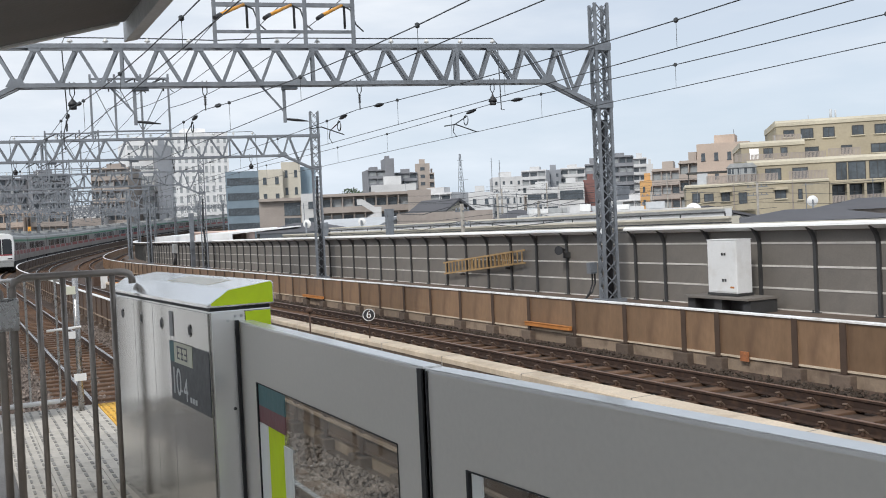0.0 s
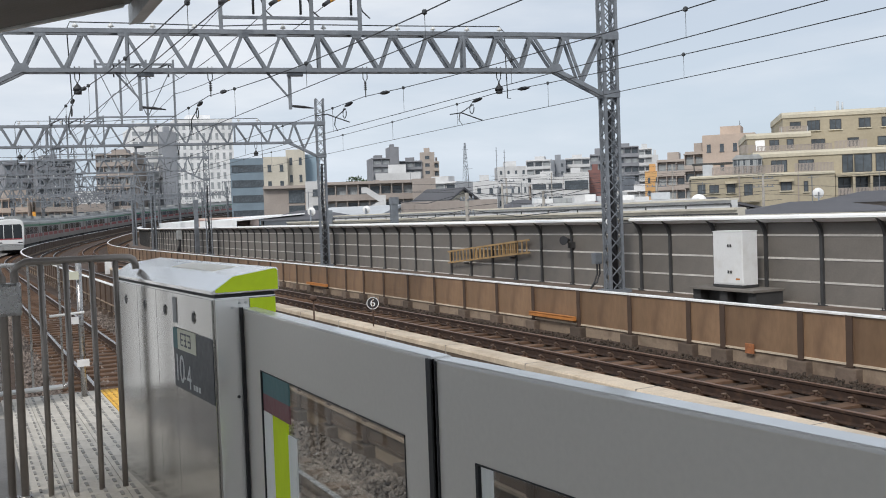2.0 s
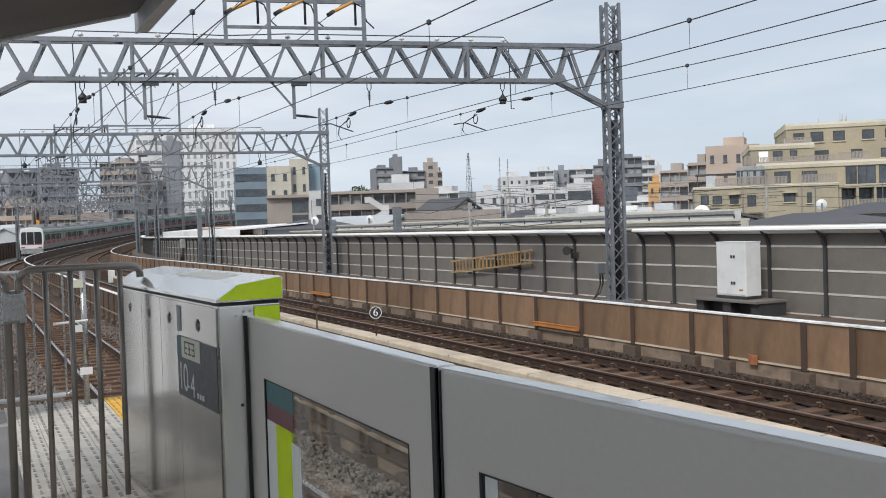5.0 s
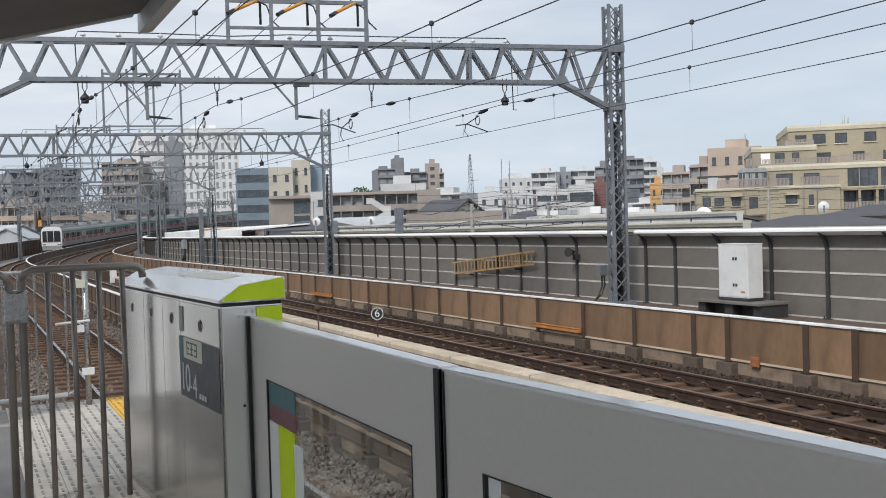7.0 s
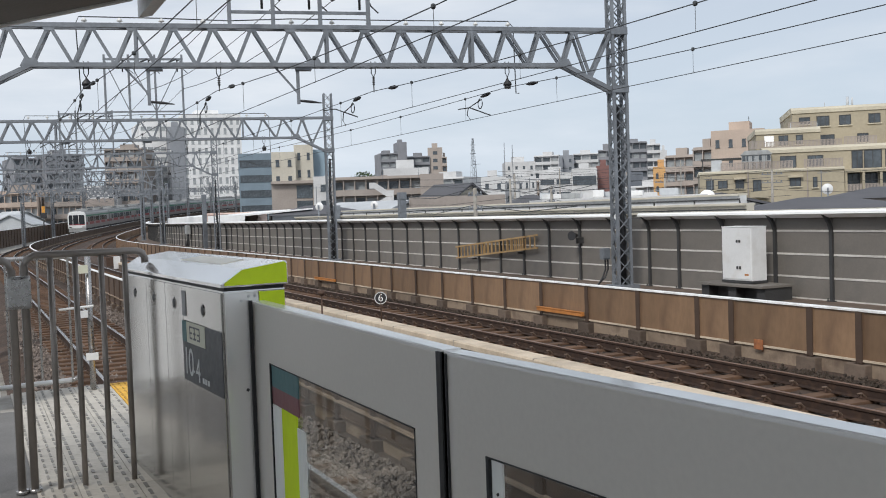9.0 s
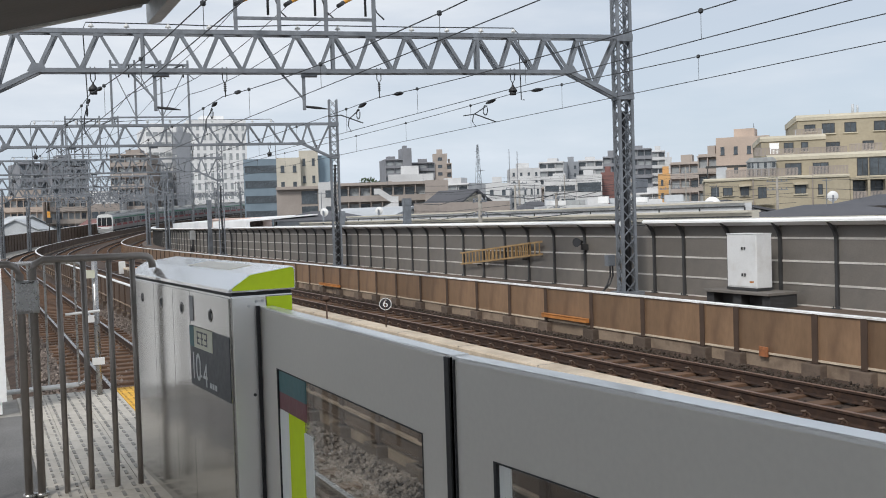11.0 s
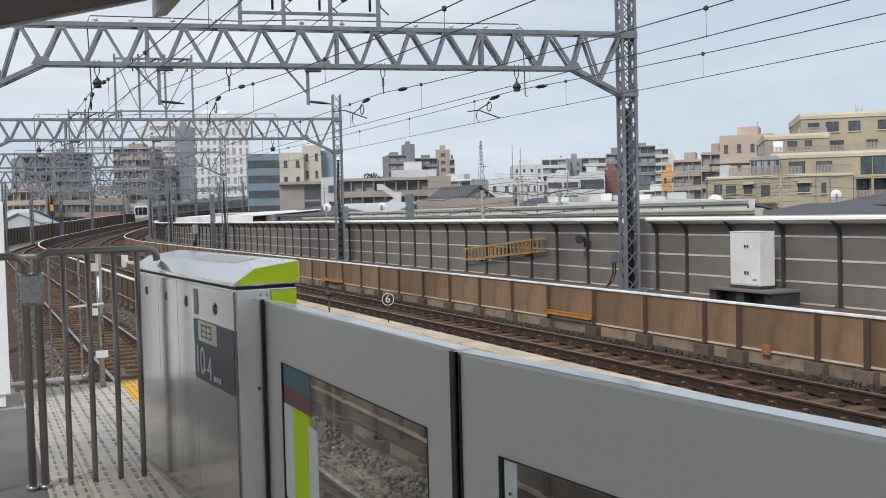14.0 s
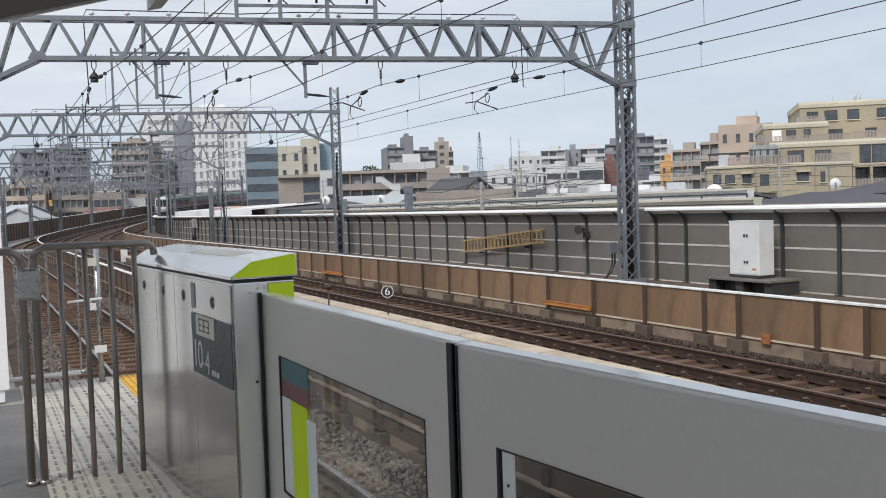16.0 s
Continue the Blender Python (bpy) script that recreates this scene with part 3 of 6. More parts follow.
TILE = two_tone(tile_mesh(), "tile", M["tile"], M["dash"])
YTILE = two_tone(tile_mesh(), "yellow_tile", M["yellow"], M["yellow_dash"])
for x, wide, me, nm in ((0.405, 0.70, TILE, "tile"), (0.66, 1, TILE, "tile"), (0.96, 1, TILE, "tile"), (1.215, 0.68, YTILE, "yellow_tile")):
    for j in range(16):
        piece(nm, me, floor, pose(x, P_END - 0.15 - j * 0.30, 0.0) @ Matrix.Diagonal((wide, 1, 1, 1)))


# ---- platform gate: case, sliding leaves, glass ----
GX0, GX1, GY0, GY1 = 0.978, 1.25, 4.07, 6.12


def gate_case():
    g = empty("gate_case", "tall satin steel platform gate case with lime end panel", "platform gate", m=pose(GX0, GY0, 0, 0, 0, 3.0))
    w, ln = GX1 - GX0, GY1 - GY0
    bm = bmesh.new()
    bx(bm, 0, w, 0, ln, 0.0, 1.145)
    part("body", bm, M["mirror_steel"], g, bevel=0.006)
    # service doors on the platform side
    for k, (a, b) in enumerate(((0.02, 0.66), (0.663, 1.01), (1.013, 1.445), (1.448, ln - 0.012))):
        bm = bmesh.new()
        bx(bm, -0.006, 0.0, a, b, 0.035, 1.135)
        dr = part("service_door", bm, M["mirror_steel"], g, bevel=0.002)
        y = (0.309, 0.829, 1.267, 1.746)[k]
        bm = bmesh.new()
        tube(bm, [(-0.009, y, 1.043), (-0.0055, y, 1.043)], 0.029, 16)
        lk = part("lock", bm, M["pipe"], dr, "round steel lock")
        bm = bmesh.new()
        tube(bm, [(-0.0105, y - 0.007, 1.043), (-0.0088, y - 0.007, 1.043)], 0.021, 14)
        part("keyway", bm, M["black"], lk, "dark key recess")
    # sloping lid
    bm = bmesh.new()
    lid = [(-0.012, 1.160), (-0.012, 1.176), (w * 0.30, 1.235), (w + 0.004, 1.262), (w + 0.012, 1.250), (w + 0.012, 1.160)]
    prism(bm, lid, "y", -0.012, ln + 0.01)
    part("lid", bm, M["lid"], g, "pale sloping steel lid", bevel=0.004)
    bm = bmesh.new()
    bx(bm, 0.004, w - 0.004, 0.004, ln - 0.004, 1.143, 1.162)
    part("shadow_gap", bm, M["rubber"], g)
    bm = bmesh.new()
    prism(bm, [(0.115, 1.2380), (0.225, 1.2532), (0.225, 1.2566), (0.115, 1.2414)], "y", 0.40, 1.15)
    part("faded_sheet", bm, M["lid_sheet"], g, "faded ivory sheet stuck on the lid")
    bm = bmesh.new()
    prism(bm, [(0.004, 1.168), (0.004, 1.178), (w * 0.30, 1.232), (w - 0.004, 1.258), (w + 0.006, 1.248), (w + 0.006, 1.168)], "y", -0.016, -0.012)
    part("lime_lid_end", bm, M["lime"], g, "bright lime green lid end")
    bm = bmesh.new()
    bx(bm, 0.155, w - 0.004, -0.006, 0, 0.93, 1.135)
    part("lime_panel", bm, M["lime"], g, "bright lime green end panel", bevel=0.002)
    bm = bmesh.new()
    bx(bm, 0.004, 0.15, -0.005, 0, 0.02, 1.138)
    part("end_plate", bm, M["case"], g, "satin steel end plate", bevel=0.002)
    for x, z in ((0.075, 1.10), (0.108, 1.118), (0.135, 1.118)):
        bm = bmesh.new()
        tube(bm, [(x, -0.009, z), (x, -0.004, z)], 0.006, 10)
        part("screw", bm, M["grey_paint"], g)
    bm = bmesh.new()
    tube(bm, [(0.088, -0.009, 0.72), (0.088, -0.004, 0.72)], 0.007, 10)
    part("screw", bm, M["black"], g)
    # car number plate
    bm = bmesh.new()
    bx(bm, -0.0105, -0.006, 0.015, 0.668, 0.69, 0.970)
    pl = part("number_plate", bm, M["plate"], g, "dark slate plate with pale car number")
    bm = bmesh.new()
    bx(bm, -0.0125, -0.0105, 0.27, 0.585, 0.875, 0.972)
    part("label_strip", bm, M["ivory"], pl, "ivory notice strip")
    bm = bmesh.new()
    bx(bm, -0.0125, -0.0105, 0.59, 0.667, 0.875, 0.972)
    part("teal_strip", bm, M["teal"], pl)
    bm = bmesh.new()
    bx(bm, -0.0095, -0.006, 0.60, 0.665, 0.995, 1.115)
    part("status_window", bm, M["grey_paint"], g, "narrow grey status window")
    bm = bmesh.new()
    for i in range(3):
        y = 0.355 + i * 0.062
        bx(bm, -0.0136, -0.0125, y, y + 0.052, 0.948, 0.956)
        bx(bm, -0.0136, -0.0125, y + 0.004, y + 0.048, 0.895, 0.903)
        bx(bm, -0.0136, -0.0125, y + (0.0, 0.022, 0.04)[i], y + (0.0, 0.022, 0.04)[i] + 0.009, 0.895, 0.948)
        bx(bm, -0.0136, -0.0125, y + 0.008, y + 0.046, 0.920, 0.928)
    part("printed_bars", bm, M["plate"], pl)
    def text(body, size, y, z, nm):
        c = bpy.data.curves.new(nm, "FONT")
        c.body, c.size, c.extrude = body, size, 0.0008
        c.space_character = 0.9
        tmp = bpy.data.objects.new(nm, c)
        scene.collection.objects.link(tmp)
        dg = bpy.context.evaluated_depsgraph_get()
        me = bpy.data.meshes.new_from_object(tmp.evaluated_get(dg))
        bpy.data.objects.remove(tmp)
        me.materials.clear()
        me.materials.append(M["letter"])
        o = new(nm, me)
        o.parent = pl
        # letters run from the far end towards the camera, on the platform face
        o.matrix_basis = Matrix(((0, 0, -1, -0.0117), (-1, 0, 0, y), (0, 1, 0, z), (0, 0, 0, 1)))
        return o
    text("10", 0.185, 0.655, 0.722, "car_number")
    text("-", 0.10, 0.495, 0.725, "dash")
    text("4", 0.155, 0.445, 0.708, "door_number")
    bm = bmesh.new()
    for k in range(3):
        bx(bm, -0.0125, -0.0105, 0.225 + k * 0.042, 0.252 + k * 0.042, 0.712, 0.736)
    part("small_print", bm, M["letter"], pl)
    return g


gate_case()


def text_on(body, size, parent, m, material, nm="lettering"):
    c = bpy.data.curves.new(nm, "FONT")
    c.body, c.size, c.extrude, c.align_x, c.align_y = body, size, 0.002, "CENTER", "CENTER"
    tmp = bpy.data.objects.new(nm, c)
    scene.collection.objects.link(tmp)
    me = bpy.data.meshes.new_from_object(tmp.evaluated_get(bpy.context.evaluated_depsgraph_get()))
    bpy.data.objects.remove(tmp)
    me.materials.clear()
    me.materials.append(material)
    o = new(nm, me)
    o.parent, o.matrix_basis = parent, m
    return o


def gate_leaf(y0, y1, place, top, win_y0, win_y1, win_z0, win_z1, extras):
    """A sliding leaf: y1 is its far end. The window goes through it."""
    g = empty("gate_leaf", "grey steel sliding platform gate leaf with glass window", "platform gate", "gate leaves", place)
    t = 0.022
    bm = bmesh.new()
    bx(bm, 0, t, y0, y1, win_z1, top - 0.010)
    bx(bm, 0, t, y0, y1, 0.03, win_z0)
    bx(bm, 0, t, y0, win_y0, win_z0, win_z1)
    bx(bm, 0, t, win_y1, y1, win_z0, win_z1)
    part("frame", bm, M["door"], g)
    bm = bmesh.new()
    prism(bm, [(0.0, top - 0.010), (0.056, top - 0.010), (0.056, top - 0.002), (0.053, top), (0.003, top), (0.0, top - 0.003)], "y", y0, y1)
    # sky reflection along the rail is put into its whitened colour
    part("top_rail", bm, M["door_top"], g, "shiny top rail whitened for sky sheen")
    bm = bmesh.new()
    k = 0.004
    for a, b, c, d in ((win_y0, win_y1, win_z1 - k, win_z1), (win_y0, win_y1, win_z0, win_z0 + k), (win_y0, win_y0 + k, win_z0, win_z1), (win_y1 - 0.011, win_y1, win_z0, win_z1)):
        bx(bm, -0.002, 0.02, a, b, c, d)
    part("window_gasket", bm, M["rubber"], g, "black rubber gasket")
    bm = bmesh.new()
    bx(bm, 0.010, 0.015, win_y0 + 0.01, win_y1 - 0.01, win_z0 + 0.01, win_z1 - 0.01)
    o = part("pane", bm, M["glass"], g, "clear glass pane")
    o.visible_shadow = False
    bm = bmesh.new()
    ya = y0 if extras else y1 - 0.012
    bx(bm, -0.006, 0.03, ya, ya + (0.026 if extras else 0.004), 0.03, top - 0.006)
    part("edge_seal", bm, M["rubber"], g, "black rubber edge seal")
    if extras:
        for nm, mt, c, d in (("teal_sticker", "teal", 0.092, 0.005), ("maroon_sticker", "maroon", 0.162, 0.092)):
            bm = bmesh.new()
            bx(bm, 0.004, 0.0085, win_y1 - 0.355, win_y1 - 0.012, win_z1 - c, win_z1 - d)
            part(nm, bm, M[mt], g)
        for nm, mt, a, b, c in (("lime_strip", "lime_film", 0.325, 0.135, 0.162), ("pale_strip", "pale_film", 0.135, 0.012, 0.164), ("pale_strip", "pale_film", 0.42, 0.328, 0.205)):
            bm = bmesh.new()
            bx(bm, 0.003, 0.0085, win_y1 - a, win_y1 - b, win_z0 + 0.01, win_z1 - c)
            part(nm, bm, M[mt], g, "bright lime green strip" if mt == "lime_film" else "pale plastic strip")
    else:
        bm = bmesh.new()
        bx(bm, 0.003, 0.0085, win_y1 - 0.062, win_y1 - 0.018, win_z0 + 0.01, win_z1 - 0.005)
        st = part("pale_strip", bm, M["pale_film"], g, "pale plastic strip")
        bm = bmesh.new()
        tube(bm, [(0.0005, win_y1 - 0.042, win_z1 - 0.085), (0.0035, win_y1 - 0.042, win_z1 - 0.085)], 0.004, 8)
        part("screw", bm, M["black"], st)
    return g


gate_leaf(2.235, 4.06, pose(1.10, 0, 0), 1.097, 2.42, 3.84, 0.30, 0.86, True)
gate_leaf(-2.15, 0.0, pose(1.104, 2.229, 0, 0, 0, 5.8), 1.093, -1.9, -0.175, 0.30, 0.858, False)
# slot seal on the case where the leaf enters
bm = bmesh.new()
bx(bm, 1.082, 1.096, 4.05, 4.064, 0.02, 1.10)
solid("slot_seal", bm, M["rubber"], "black rubber seal where the gate leaf enters its case", "seal")
bm = bmesh.new()
bx(bm, 0.98, 1.30, 0.0, 4.07, -0.004, 0.03)
solid("gate_sill", bm, M["grey_paint"], "grey metal floor sill under the gate", "sill", "structure", 0.004)


# ---- fences at the platform end ----
def barrier_fence():
    """Near fence: two sections with bent top rails, clamped together."""
    f = empty("barrier_fence", "brownish steel bar fence with bent tubular top rail", "fence", m=pose(0.0, 5.72, 0, 0, 0, -3))
    r = 0.021
    def bend(x0, x1, top):
        pts = [(x0, 0, 0.02), (x0, 0, top - 0.06), (x0 + 0.015, 0, top - 0.02), (x0 + 0.055, 0, top), (x1 - 0.055, 0, top), (x1 - 0.015, 0, top - 0.02), (x1, 0, top - 0.06), (x1, 0, 0.02)]
        return pts
    for x0, x1, top in ((0.295, 0.93, 1.288), (-0.90, 0.231, 1.272)):
        bm = bmesh.new()
        pts = bend(x0, x1, top)
        if x0 > 0:
            pts = pts[:4] + [(x1 - 0.07, 0, top), (x1 - 0.04, 0.005, top - 0.004), (x1 - 0.018, 0.02, top - 0.018), (x1 - 0.006, 0.03, top - 0.045), (x1 - 0.004, 0.03, top - 0.07)]
        tube(bm, pts, r, 10)
        part("top_rail", bm, M["dark_pipe"], f, "dull bent steel top rail")
    for x in (0.425, 0.553, 0.688, 0.813):
        bm = bmesh.new()
        tube(bm, [(x, 0.0, 0.0), (x, 0, 1.28)], 0.0155, 10)
        part("bar", bm, M["dark_pipe"], f)
    for x in (-0.02, -0.2, -0.38, -0.56, -0.74):
        bm = bmesh.new()
        tube(bm, [(x, 0, 0.0), (x, 0, 1.27)], 0.0165, 8)
        part("bar", bm, M["dark_pipe"], f)
    for z in (1.09,):
        bm = bmesh.new()
        bx(bm, 0.205, 0.326, -0.034, 0.034, z - 0.09, z + 0.09)
        part("clamp", bm, M["pipe"], f, "dull steel clamp sleeve", bevel=0.018)
    for x in (0.233, 0.298):
        bm = bmesh.new()
        tube(bm, [(x, 0, 0.0), (x, 0, 0.022)], 0.034, 12)
        part("foot_collar", bm, M["pipe"], f)
    return f


barrier_fence()


def end_gate():
    f = empty("end_gate", "thin white-railed gate at the platform end", "gate", m=pose(0.0, 8.9, 0))
    bm = bmesh.new()
    tube(bm, [(-0.6, 0, 1.16), (-0.6, 0, 0.12), (-0.55, 0, 0.08), (0.78, 0, 0.105), (0.84, 0, 0.13), (0.86, 0, 0.19), (0.86, 0, 1.10), (0.83, 0, 1.15), (0.78, 0, 1.17), (-0.6, 0, 1.17)], 0.019, 8)
    part("frame", bm, M["pipe"], f, "dull tubular steel frame")
    bm = bmesh.new()
    tube(bm, [(0.2, -0.012, 0.10), (0.78, -0.012, 0.112)], 0.02, 8)
    part("bottom_tube", bm, M["white_paint"], f, "white bottom tube")
    for x in (0.30, 0.42, 0.55, 0.67, 0.79):
        bm = bmesh.new()
        tube(bm, [(x, 0, 0.09), (x, 0, 1.17)], 0.010, 6)
        part("bar", bm, M["pipe"], f)
    for x in (0.955,):
        bm = bmesh.new()
        tube(bm, [(x, 0.02, 0.0), (x, 0.02, 1.22)], 0.025, 8)
        part("gate_post", bm, M["pipe"], f)
    bm = bmesh.new()
    tube(bm, [(0.70, -0.03, 0.72), (0.98, -0.03, 0.735)], 0.012, 6)
    part("latch", bm, M["white_paint"], f, "white sliding bolt")
    for a, b, c, d in ((0.86, 0.93, 0.64, 0.70), (0.90, 1.00, 0.27, 0.33)):
        bm = bmesh.new()
        bx(bm, a, b, -0.06, -0.03, c, d)
        part("lock_plate", bm, M["white_paint"], f, "small white lock plate")
    bm = bmesh.new()
    bx(bm, 0.86, 0.95, -0.035, -0.025, 1.02, 1.09)
    part("tag_plate", bm, M["ivory"], f)
    return f


end_gate()

bm = bmesh.new()
bx(bm, -0.72, 0.205, 8.40, 8.50, 0.10, 1.62)
bx(bm, -0.66, -0.58, 8.42, 8.48, 0.0, 0.10)
bx(bm, 0.09, 0.17, 8.42, 8.48, 0.0, 0.10)
solid("white_board", bm, M["white_cap"], "plain white standing board at the platform end", "board", bevel=0.006)

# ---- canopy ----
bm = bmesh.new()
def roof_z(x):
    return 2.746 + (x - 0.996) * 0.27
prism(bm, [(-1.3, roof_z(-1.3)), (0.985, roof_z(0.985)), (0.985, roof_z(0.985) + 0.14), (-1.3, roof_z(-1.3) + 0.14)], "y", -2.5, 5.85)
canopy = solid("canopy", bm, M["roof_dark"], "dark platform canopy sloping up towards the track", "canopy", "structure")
bm = bmesh.new()
prism(bm, [(-1.3, roof_z(-1.3) - 0.012), (0.95, roof_z(0.95) - 0.012), (0.95, roof_z(0.95)), (-1.3, roof_z(-1.3))], "y", 5.81, 5.865)
part("edge_trim", bm, M["fascia"], canopy, "thin pale edge trim")
bm = bmesh.new()
prism(bm, [(0.99, 2.64), (1.075, 2.66), (1.075, 2.90), (0.99, 2.90)], "y", -2.5, 5.95)
part("gutter", bm, M["fascia"], canopy, "pale grey box gutter", bevel=0.008)
# unseen parapet added behind the camera, low and pale to light the gate
bm = bmesh.new()
bx(bm, -3.6, -3.4, -8, 9.1, -1.6, 1.0)
solid("wall_platform_back", bm, M["white_paint"], "plain pale parapet added unseen along the platform back", "wall", "structure")
for y in (-1.8, 1.2):
    bm = bmesh.new()
    bx(bm, -1.2, -1.04, y - 0.08, y + 0.08, 0, roof_z(-1.15))
    solid("canopy_post", bm, M["fascia"], "painted steel canopy post on the platform", "post", bevel=0.01)

# ---- gantries over the line ----
def lattice(bm, w, z0, z1, pitch=0.36):
    """A square lattice column round the z axis."""
    for a in (-w / 2, w / 2):
        for b in (-w / 2, w / 2):
            bx(bm, a - 0.035, a + 0.035, b - 0.035, b + 0.035, z0, z1)
    n = int((z1 - z0) / pitch)
    for i in range(n):
        lo, hi = z0 + (z1 - z0) * i / n, z0 + (z1 - z0) * (i + 1) / n
        for e in (-w / 2, w / 2):
            a, b = ((-w / 2, w / 2), (w / 2, -w / 2))[i % 2]
            bar(bm, (a, e, lo), (b, e, hi), 0.04, 0.02)
            bar(bm, (b, e, lo), (a, e, hi), 0.04, 0.02)
            bar(bm, (e, a, lo), (e, b, hi), 0.02, 0.04)
            bar(bm, (e, b, lo), (e, a, hi), 0.02, 0.04)


SKEW = 12.8
# overhead lines: offset, contact height, carrier height at a gantry, at mid-span, hanger with a bell
LINES = [(2.62, 3.74, 4.48, 4.10, True), (5.45, 3.69, 4.40, 4.03, False), (8.98, 3.74, 4.36, 4.12, False), (12.25, 3.835, 4.44, 4.235, True)]
HANGERS = [((d - 15.1) / math.cos(radians(SKEW)), zg, bell) for d, zc, zg, zm, bell in LINES]


def gantry(first):
    g = empty("overhead_gantry", "grey galvanised lattice gantry carrying overhead wires", "gantry", "gantries over the line")
    # local x runs from the right-hand column towards the left one
    L, z_top, z_bot = 15.4, 5.86, 4.98
    base = -0.68
    for x, nm, b in ((0, "column", base), (-L, "column", -1.62)):
        bm = bmesh.new()
        lattice(bm, 0.34, b, 6.95 if x == 0 else 6.0)
        bx(bm, -0.33, 0.33, -0.33, 0.33, b, b + 0.08)
        bx(bm, -0.22, 0.22, -0.22, 0.22, z_top - 0.12, z_top + 0.06)
        bx(bm, -0.22, 0.22, -0.22, 0.22, 4.28, 4.46)
        c = part(nm, bm, M["steel"], g)
        c.location.x = x
        bm = bmesh.new()
        tube(bm, [(0.03, 0.04, b), (0.05, 0.02, 1.0), (-0.03, 0.05, 2.4), (0.02, 0.03, 4.0)], [0.10, 0.075, 0.07, 0.05], 7)
        part("cable_duct", bm, M["black"], c, "black cable duct inside the column")
    # truss beam: two chords in two planes, with V braces
    bm = bmesh.new()
    for e in (-0.13, 0.13):
        for nm, p, q, w, hh in (("top_chord", (-L, e, z_top), (0, e, z_top), 0.08, 0.10), ("bottom_chord", (-13.93, e, z_bot), (-1.45, e, z_bot), 0.08, 0.095), ("knee", (-1.45, e, z_bot), (-0.2, e, 4.36), 0.07, 0.10), ("knee", (-13.93, e, z_bot), (-L + 0.2, e, 4.36), 0.07, 0.10)):
            bm = bmesh.new()
            bar(bm, p, q, w, hh)
            part(nm, bm, M["steel"], g)
    tops = [-14.40 + 0.881 * k for k in range(16)]
    feet = [(-14.80, 4.62)] + [(-13.94 + 0.89 * k, z_bot) for k in range(15)] + [(-0.77, 4.66)]
    ends = [(-L + 0.17, z_top)] + [(x, z_top) for x in tops] + [(-0.17, z_top)]
    bm = bmesh.new()
    for k, (x, z) in enumerate(feet):
        for e in (-0.13, 0.13):
            for q in (ends[k], ends[k + 1]):
                b2 = bmesh.new()
                bar(b2, (q[0], e, q[1]), (x, e, z), 0.045, 0.07)
                part("brace", b2, M["steel"], g)
        bar(bm, (x, -0.13, z), (x, 0.13, z), 0.035, 0.03)
        if k % 2:
            bar(bm, (x - 0.4, -0.13, z_top), (x + 0.4, 0.13, z_top), 0.035, 0.03)
    tagged(part("lacing", bm, M["steel"], g), kind="stuff")
    for x in (tops[3] + 0.06, tops[8] - 0.02, tops[12]):
        b2 = bmesh.new()
        for e in (-0.13, 0.13):
            bar(b2, (x, e, z_top), (x, e, z_bot), 0.07, 0.07)
        part("upright", b2, M["steel"], g)
    for x in tops:
        bm = bmesh.new()
        prism(bm, [(x - 0.17, z_top + 0.03), (x + 0.17, z_top + 0.03), (x + 0.10, z_top - 0.13), (x - 0.10, z_top - 0.13)], "y", -0.16, -0.145)
        part("gusset", bm, M["steel"], g)
    for x, z in feet[1:-1:7]:
        bm = bmesh.new()
        prism(bm, [(x - 0.22, z - 0.03), (x + 0.22, z - 0.03), (x + 0.12, z + 0.15), (x - 0.12, z + 0.15)], "y", -0.16, -0.145)
        part("gusset", bm, M["steel"], g)
    # feeder frame on top of the beam
    bm = bmesh.new()
    h = 6.85 if first else 8.5
    for x in (-9.6, -8.6, -7.5, -6.35):
        bar(bm, (x, 0, z_top), (x, 0, h + 0.2), 0.09, 0.09)
    bar(bm, (-9.65, 0, h), (-6.3, 0, h), 0.07, 0.09)
    bar(bm, (-9.65, 0, z_top + 0.36), (-6.3, 0, z_top + 0.36), 0.05, 0.07)
    if not first:
        bar(bm, (-9.6, 0, h), (-8.6, 0, z_top + 0.36), 0.04)
        bar(bm, (-6.35, 0, h), (-7.5, 0, z_top + 0.36), 0.04)
        bar(bm, (-8.6, 0, h), (-7.5, 0, z_top + 0.36), 0.04)
    part("feeder_frame", bm, M["steel"], g)
    for x in (-9.2, -8.1, -6.9):
        bm = bmesh.new()
        tube(bm, [(x + 0.28, -0.1, h - 0.02), (x - 0.28, -0.75, h - 0.40)], [0.035, 0.045], 8)
        o = part("insulator", bm, M["amber" if first else "black"], g, "orange sleeved strain insulator" if first else "dark strain insulator")
        bm = bmesh.new()
        tube(bm, [(x - 0.28, -0.75, h - 0.40), (x - 0.42, -0.95, h - 0.52)], 0.05, 8)
        part("insulator_cap", bm, M["black"], o)
        bm = bmesh.new()
        tube(bm, [(x + 0.35, 0, h - 0.04), (x + 0.35, 0, h - 0.55)], 0.03, 8)
        part("hanging_rod", bm, M["black"], g)
        bm = bmesh.new()
        tube(bm, [(x + 0.28, -0.1, h - 0.02), (x + 0.5, 0, h - 0.1), (x + 0.62, 0, h - 0.45), (x + 0.8, 0, h - 0.62)], 0.018, 6)
        part("jumper_cable", bm, M["wire"], g)
